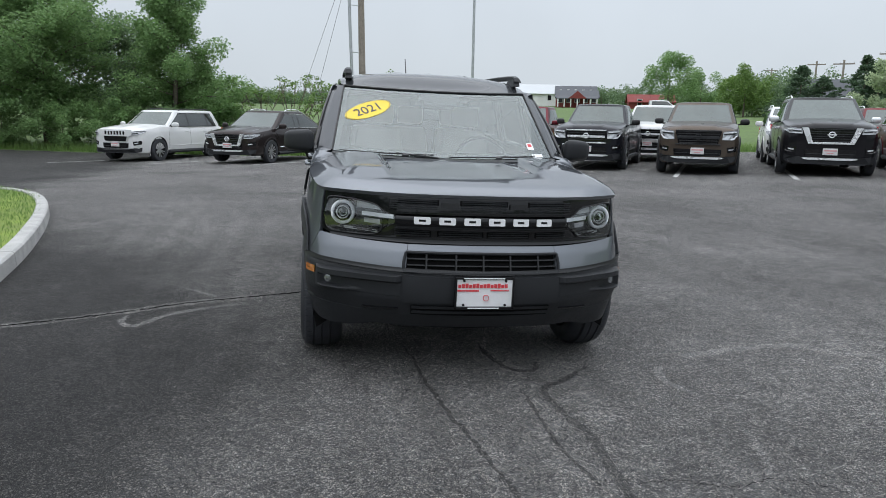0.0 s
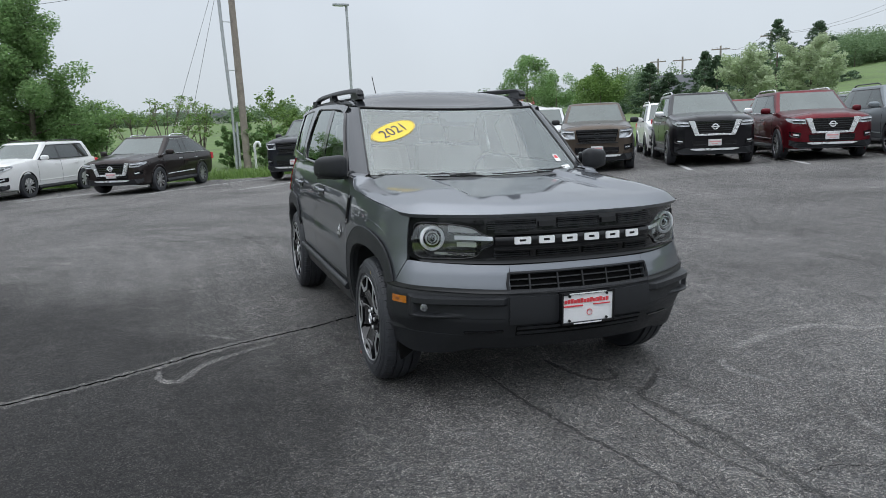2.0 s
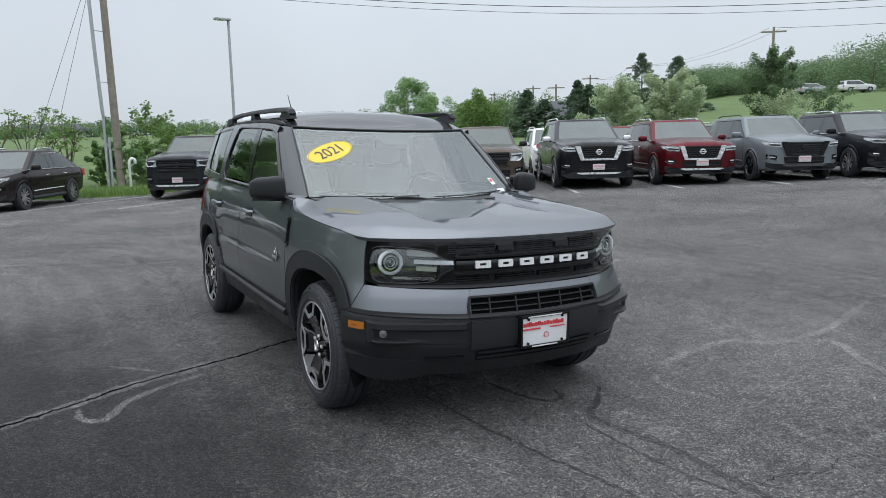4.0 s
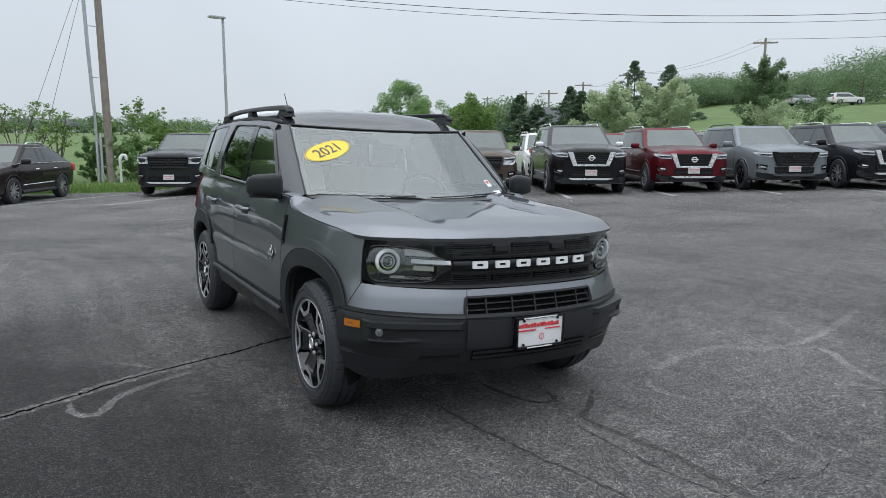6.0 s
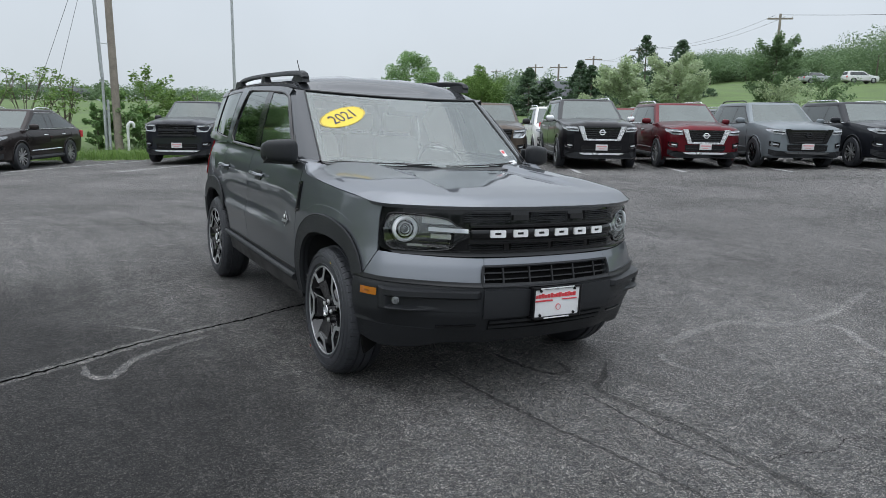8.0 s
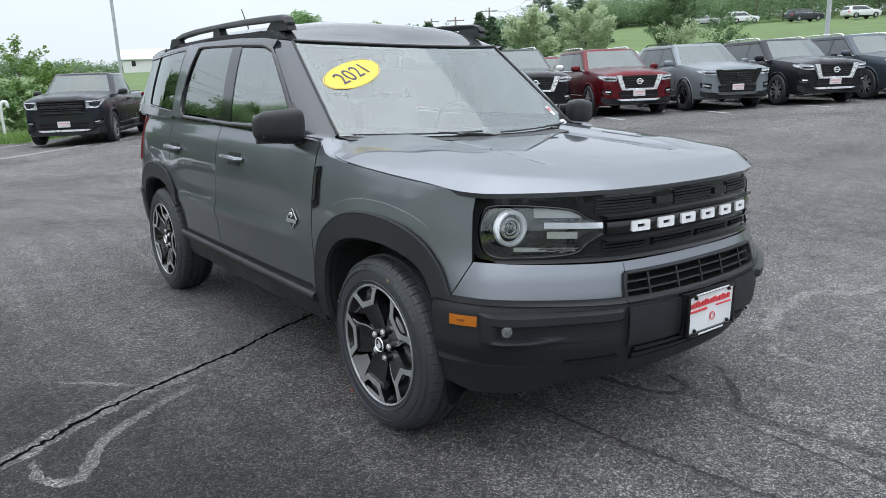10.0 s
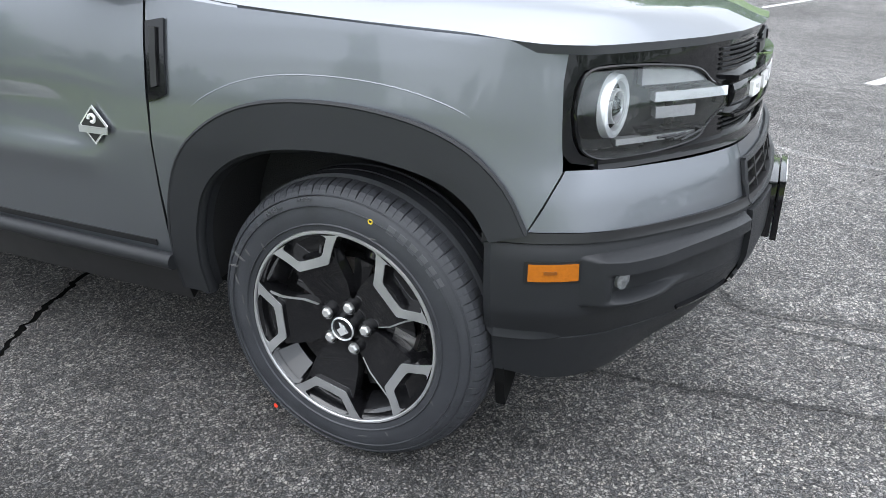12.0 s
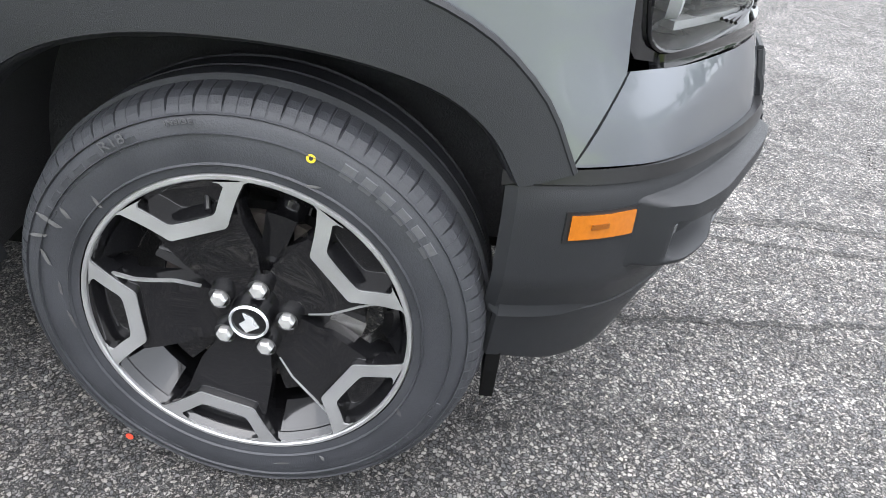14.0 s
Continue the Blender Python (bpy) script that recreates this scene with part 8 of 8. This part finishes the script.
def conifer(x, y, h, rad, seed):
    rg = np.random.default_rng(seed)
    t = new("spruce_tree")
    t.matrix_world = pose(x, y, ground_z(x, y) - 0.1)
    tagged(t, "dark conifer on the far side of the field", "tree", "far conifers")
    obj("trunk", *tube([(0, 0, 0), (0, 0, h)], [h * 0.02, 0.02], 7), M_BARK, t)
    cs = []
    for k in range(150):
        f = 0.04 + 0.96 * (k / 150) ** 1.35
        r = rad * 1.45 * (1 - f) ** 0.85 * rg.uniform(0.35, 1.1)
        a = rg.uniform(0, 6.28)
        cs.append((r * math.cos(a), r * math.sin(a), h * f))
    cs += [(0, 0, h * 0.97), (0, 0, h)]
    obj("crown", *leaf_cloud(cs, (rad * 0.09, rad * 0.09, h * 0.016), 13000, 0.085, seed), M_LEAF_DARK, t, smooth=False)


for k, (x, y, top, r) in enumerate(((45.1, 61.0, 6.75, 2.4), (46.8, 60.1, 5.7, 2.4), (48.1, 56.2, 7.43, 2.4), (47.7, 53.9, 6.8, 2.2), (55.6, 54.5, 10.3, 2.7), (58.2, 51.9, 9.8, 2.7), (50.3, 57.5, 6.4, 2.3))):
    conifer(x, y, top - ground_z(x, y), r, 120 + k)


def far_wood(name, label, spots, n, size, m, seed):
    """A far belt of trees, joined, each crown an uneven cloud of leaf clumps."""
    rg = np.random.default_rng(seed)
    allv, allf, tr = [], [], []
    for x, y, h, r in spots:
        z = ground_z(x, y)
        cs = []
        for k in range(26):
            f = rg.uniform(0.12, 1.0)
            rr = r * math.sqrt(max(1 - ((f - 0.5) / 0.56) ** 2, 0.02)) * rg.uniform(0.2, 1.05)
            a = rg.uniform(0, 6.28)
            cs.append((x + rr * math.cos(a), y + rr * math.sin(a), z + h * f))
        v, f = leaf_cloud(cs, r * 0.16, n, size, int(rg.integers(1e6)))
        k = len(allv)
        allv += v
        allf += [tuple(i + k for i in g) for g in f]
        tr.append(tube([(x, y, z - 0.3), (x, y, z + h * 0.6)], [h * 0.025, h * 0.01], 5))
    k = len(allv)
    ob = obj(name, allv, allf, m, smooth=False)
    tagged(ob, label, "trees", kind="stuff")
    tv, tf = merge(*tr)
    t2 = obj(name + "_trunks", tv, tf, M_BARK, ob, smooth=False)
    t2["kind"] = "stuff"


rg = np.random.default_rng(77)


def belt(az0, az1, d0, d1, n, h0, h1, r0, r1):
    out = []
    for k in range(n):
        az = radians(az0 + (az1 - az0) * (k + rg.uniform(0, 1)) / n)
        d = rg.uniform(d0, d1)
        out.append((d * math.sin(az), d * math.cos(az), rg.uniform(h0, h1), rg.uniform(r0, r1)))
    return out


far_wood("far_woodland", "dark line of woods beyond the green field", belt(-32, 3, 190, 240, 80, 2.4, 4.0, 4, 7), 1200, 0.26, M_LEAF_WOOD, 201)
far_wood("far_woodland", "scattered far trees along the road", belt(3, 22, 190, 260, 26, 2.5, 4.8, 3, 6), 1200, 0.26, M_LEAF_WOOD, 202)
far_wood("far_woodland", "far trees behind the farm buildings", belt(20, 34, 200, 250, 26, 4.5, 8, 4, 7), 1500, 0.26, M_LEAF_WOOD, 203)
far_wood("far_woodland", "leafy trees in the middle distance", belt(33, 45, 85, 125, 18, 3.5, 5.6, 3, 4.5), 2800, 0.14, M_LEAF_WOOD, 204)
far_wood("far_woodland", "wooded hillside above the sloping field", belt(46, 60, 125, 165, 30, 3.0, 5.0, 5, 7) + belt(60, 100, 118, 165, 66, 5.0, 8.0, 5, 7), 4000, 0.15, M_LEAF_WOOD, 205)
far_wood("roadside_tree", "large round tree beside the far road", [(61.1, 121.4, 9.6, 4.8), (75.6, 136.4, 7.4, 5)], 8000, 0.18, M_LEAF, 206)
far_wood("roadside_tree", "round leafy tree beside the road", [(43.5, 68.0, 5.0, 2.8), (46.0, 72.0, 4.2, 2.6)], 8000, 0.11, M_LEAF_BRIGHT, 207)

# tall field grass at the lot's edge
def edge_place(rg):
    x = rg.uniform(-22, 34)
    y = lot_edge(x) + abs(rg.normal(0, 1.6)) + 0.05
    return x, y, ground_z(x, y)


blades("field_grass", "long green grass along the edge of the lot", 26000, edge_place, 0.12, 0.42, M_LEAF_BRIGHT, 0.012, 9)


# ---------- farm buildings ----------
M_REDWALL = mat("red_clapboard", (0.22, 0.045, 0.04), 0.8, var=0.2, scale=0.6)
M_WHITEWALL = mat("white_clapboard", (0.7, 0.7, 0.68), 0.7, var=0.1, scale=0.6)
M_GREYROOF = mat("grey_shingle", (0.10, 0.105, 0.115), 0.9, var=0.2, scale=0.6)
M_TINROOF = mat("tin_roof", (0.5, 0.52, 0.53), 0.5, 0.3, var=0.1)


def house(name, label, x, y, w, d, h, rh, turn, wall, roof, windows=4, porch=False):
    r = new(name)
    r.matrix_world = pose(x, y, ground_z(x, y), 0, 0, turn)
    tagged(r, label, "building")
    obj("wall", *merge(extrude_poly([(-w / 2, -d / 2, -0.5), (w / 2, -d / 2, -0.5), (w / 2, d / 2, -0.5), (-w / 2, d / 2, -0.5)], (0, 0, h + 0.5)), extrude_poly([(-w / 2, -d / 2, h), (-w / 2, d / 2, h), (-w / 2, 0, h + rh)], (w, 0, 0))), wall, r, smooth=False)
    for s in (-1, 1):
        obj("roof", *extrude_poly([(-w / 2 - 0.3, s * (d / 2 + 0.4), h - 0.25), (w / 2 + 0.3, s * (d / 2 + 0.4), h - 0.25), (w / 2 + 0.3, 0, h + rh + 0.05), (-w / 2 - 0.3, 0, h + rh + 0.05)], (0, 0, 0.15)), roof, r, smooth=False)
    for k in range(windows):
        xk = -w / 2 + w * (k + 0.5) / windows
        wd = part("window", box_bm(xk - 0.5, xk + 0.5, -d / 2 - 0.04, -d / 2 + 0.02, h * 0.4, h * 0.4 + 1.3), M_WHITEWALL, r, smooth=False)
        part("pane", box_bm(xk - 0.4, xk + 0.4, -d / 2 - 0.06, -d / 2, h * 0.4 + 0.1, h * 0.4 + 1.2), M_GLOSSBLACK, wd, smooth=False)
    if porch:
        obj("porch_roof", *extrude_poly([(-w / 2, -d / 2 - 2.2, h * 0.75), (w / 2, -d / 2 - 2.2, h * 0.75), (w / 2, -d / 2, h), (-w / 2, -d / 2, h)], (0, 0, 0.15)), roof, r, smooth=False)
        for k in range(7):
            xk = -w / 2 + 0.3 + (w - 0.6) * k / 6
            part("porch_post", box_bm(xk - 0.12, xk + 0.12, -d / 2 - 2.2, -d / 2 - 2.0, 0, h * 0.78), M_WHITEWALL, r, smooth=False)
        obj("gable", *extrude_poly([(-w * 0.22, -d / 2 - 2.3, h * 0.8), (w * 0.22, -d / 2 - 2.3, h * 0.8), (0, -d / 2 - 2.3, h * 0.8 + 1.5)], (0, 2.5, 0)), wall, r, smooth=False)
    return r


farm_hall = house("farm_hall", "long barn with a grey roof behind the farm stand", 53.8, 151.0, 8.6, 7, 2.7, 1.5, -18, M_REDWALL, M_GREYROOF, 5)
for k in range(5):
    part("roof_light", box_bm(-3.5 + 1.6 * k, -3.0 + 1.6 * k, -2.1, -1.7, 3.40, 3.62), M_WHITEWALL, farm_hall, "small pale roof light", smooth=False)
house("white_barn", "long white barn with a pale roof beyond the field", 48.0, 166.7, 13, 9, 2.8, 2.0, -15, M_WHITEWALL, M_TINROOF, 3)
house("farm_stand", "red farm building with a white-posted porch", 51.2, 142.8, 8.4, 7, 2.1, 1.2, -18, M_REDWALL, M_GREYROOF, 5, True)
house("red_shed", "small red round-roofed shed beside the farm building", 60.4, 132.7, 4, 5, 1.4, 1.2, -18, M_REDWALL, M_REDWALL, 1)
house("red_shed", "small red round-roofed shed beside the farm building", 64.6, 131.1, 4, 5, 1.4, 1.2, -18, M_REDWALL, M_REDWALL, 1)
house("cottage", "small white cottage far across the field", -1.5, 205, 5, 5, 2.2, 1.5, 10, M_WHITEWALL, M_GREYROOF, 2)
house("cottage", "small white cottage far across the field", 9, 205, 4, 4, 2.0, 1.4, 10, M_WHITEWALL, M_GREYROOF, 2)
house("cottage", "pale house among the roadside trees", 56.3, 71.4, 7, 6, 2.2, 1.8, -30, M_WHITEWALL, M_GREYROOF, 3)
vehicle("crossover", "white car on the road above the slope", "car", spot(100.5, 55.5), 60, (0.7, 0.7, 0.7), L=4.7, W=1.84, H=1.6, hood=1.0, belt=1.04, r=0.35, metal=0.0)
vehicle("crossover", "silver car on the road above the slope", "car", spot(97.0, 59.5), 60, (0.4, 0.42, 0.43), L=4.7, W=1.84, H=1.5, hood=1.0, belt=1.0, r=0.34, metal=0.3, rails=False)
for rx, ry, rc, rl in ((97.5, 45.0, (0.05, 0.055, 0.06), "dark car on the road above the slope"), (101.0, 39.5, (0.7, 0.7, 0.7), "white car on the road above the slope"), (106.0, 33.0, (0.42, 0.44, 0.45), "silver car on the road above the slope"), (109.0, 27.0, (0.03, 0.033, 0.04), "dark car on the road above the slope")):
    vehicle("crossover", rl, "car", spot(rx, ry), 60, rc, L=4.7, W=1.84, H=1.55, hood=1.0, belt=1.02, r=0.35, metal=0.2, rails=False)
vehicle("suv", "white car parked by the far trees", "car", spot(45, 84), 70, (0.7, 0.7, 0.7), L=4.7, W=1.84, H=1.7, hood=1.05, belt=1.07, r=0.36, metal=0.0)

# trees on the far side of the island and beside the lot, seen mirrored in the paintwork
tree("maple_tree", "broad maple tree beyond the grass island", -19.5, 8.5, 6.5, 2.4, M_LEAF, 7000, 0.15, 302, 0.12, "cone")
# out-of-view belt behind the lot, added to darken horizon reflections in the paint
far_wood("woodland_behind", "added unseen belt of trees behind the lot", belt(105, 335, 95, 120, 80, 5, 9, 4, 7), 400, 0.6, M_LEAF_DARK, 304)
far_wood("woodland_behind", "belt of trees beside the lot", belt(232, 318, 40, 52, 46, 3.4, 5.8, 2.5, 4), 900, 0.3, M_LEAF_DARK, 305)
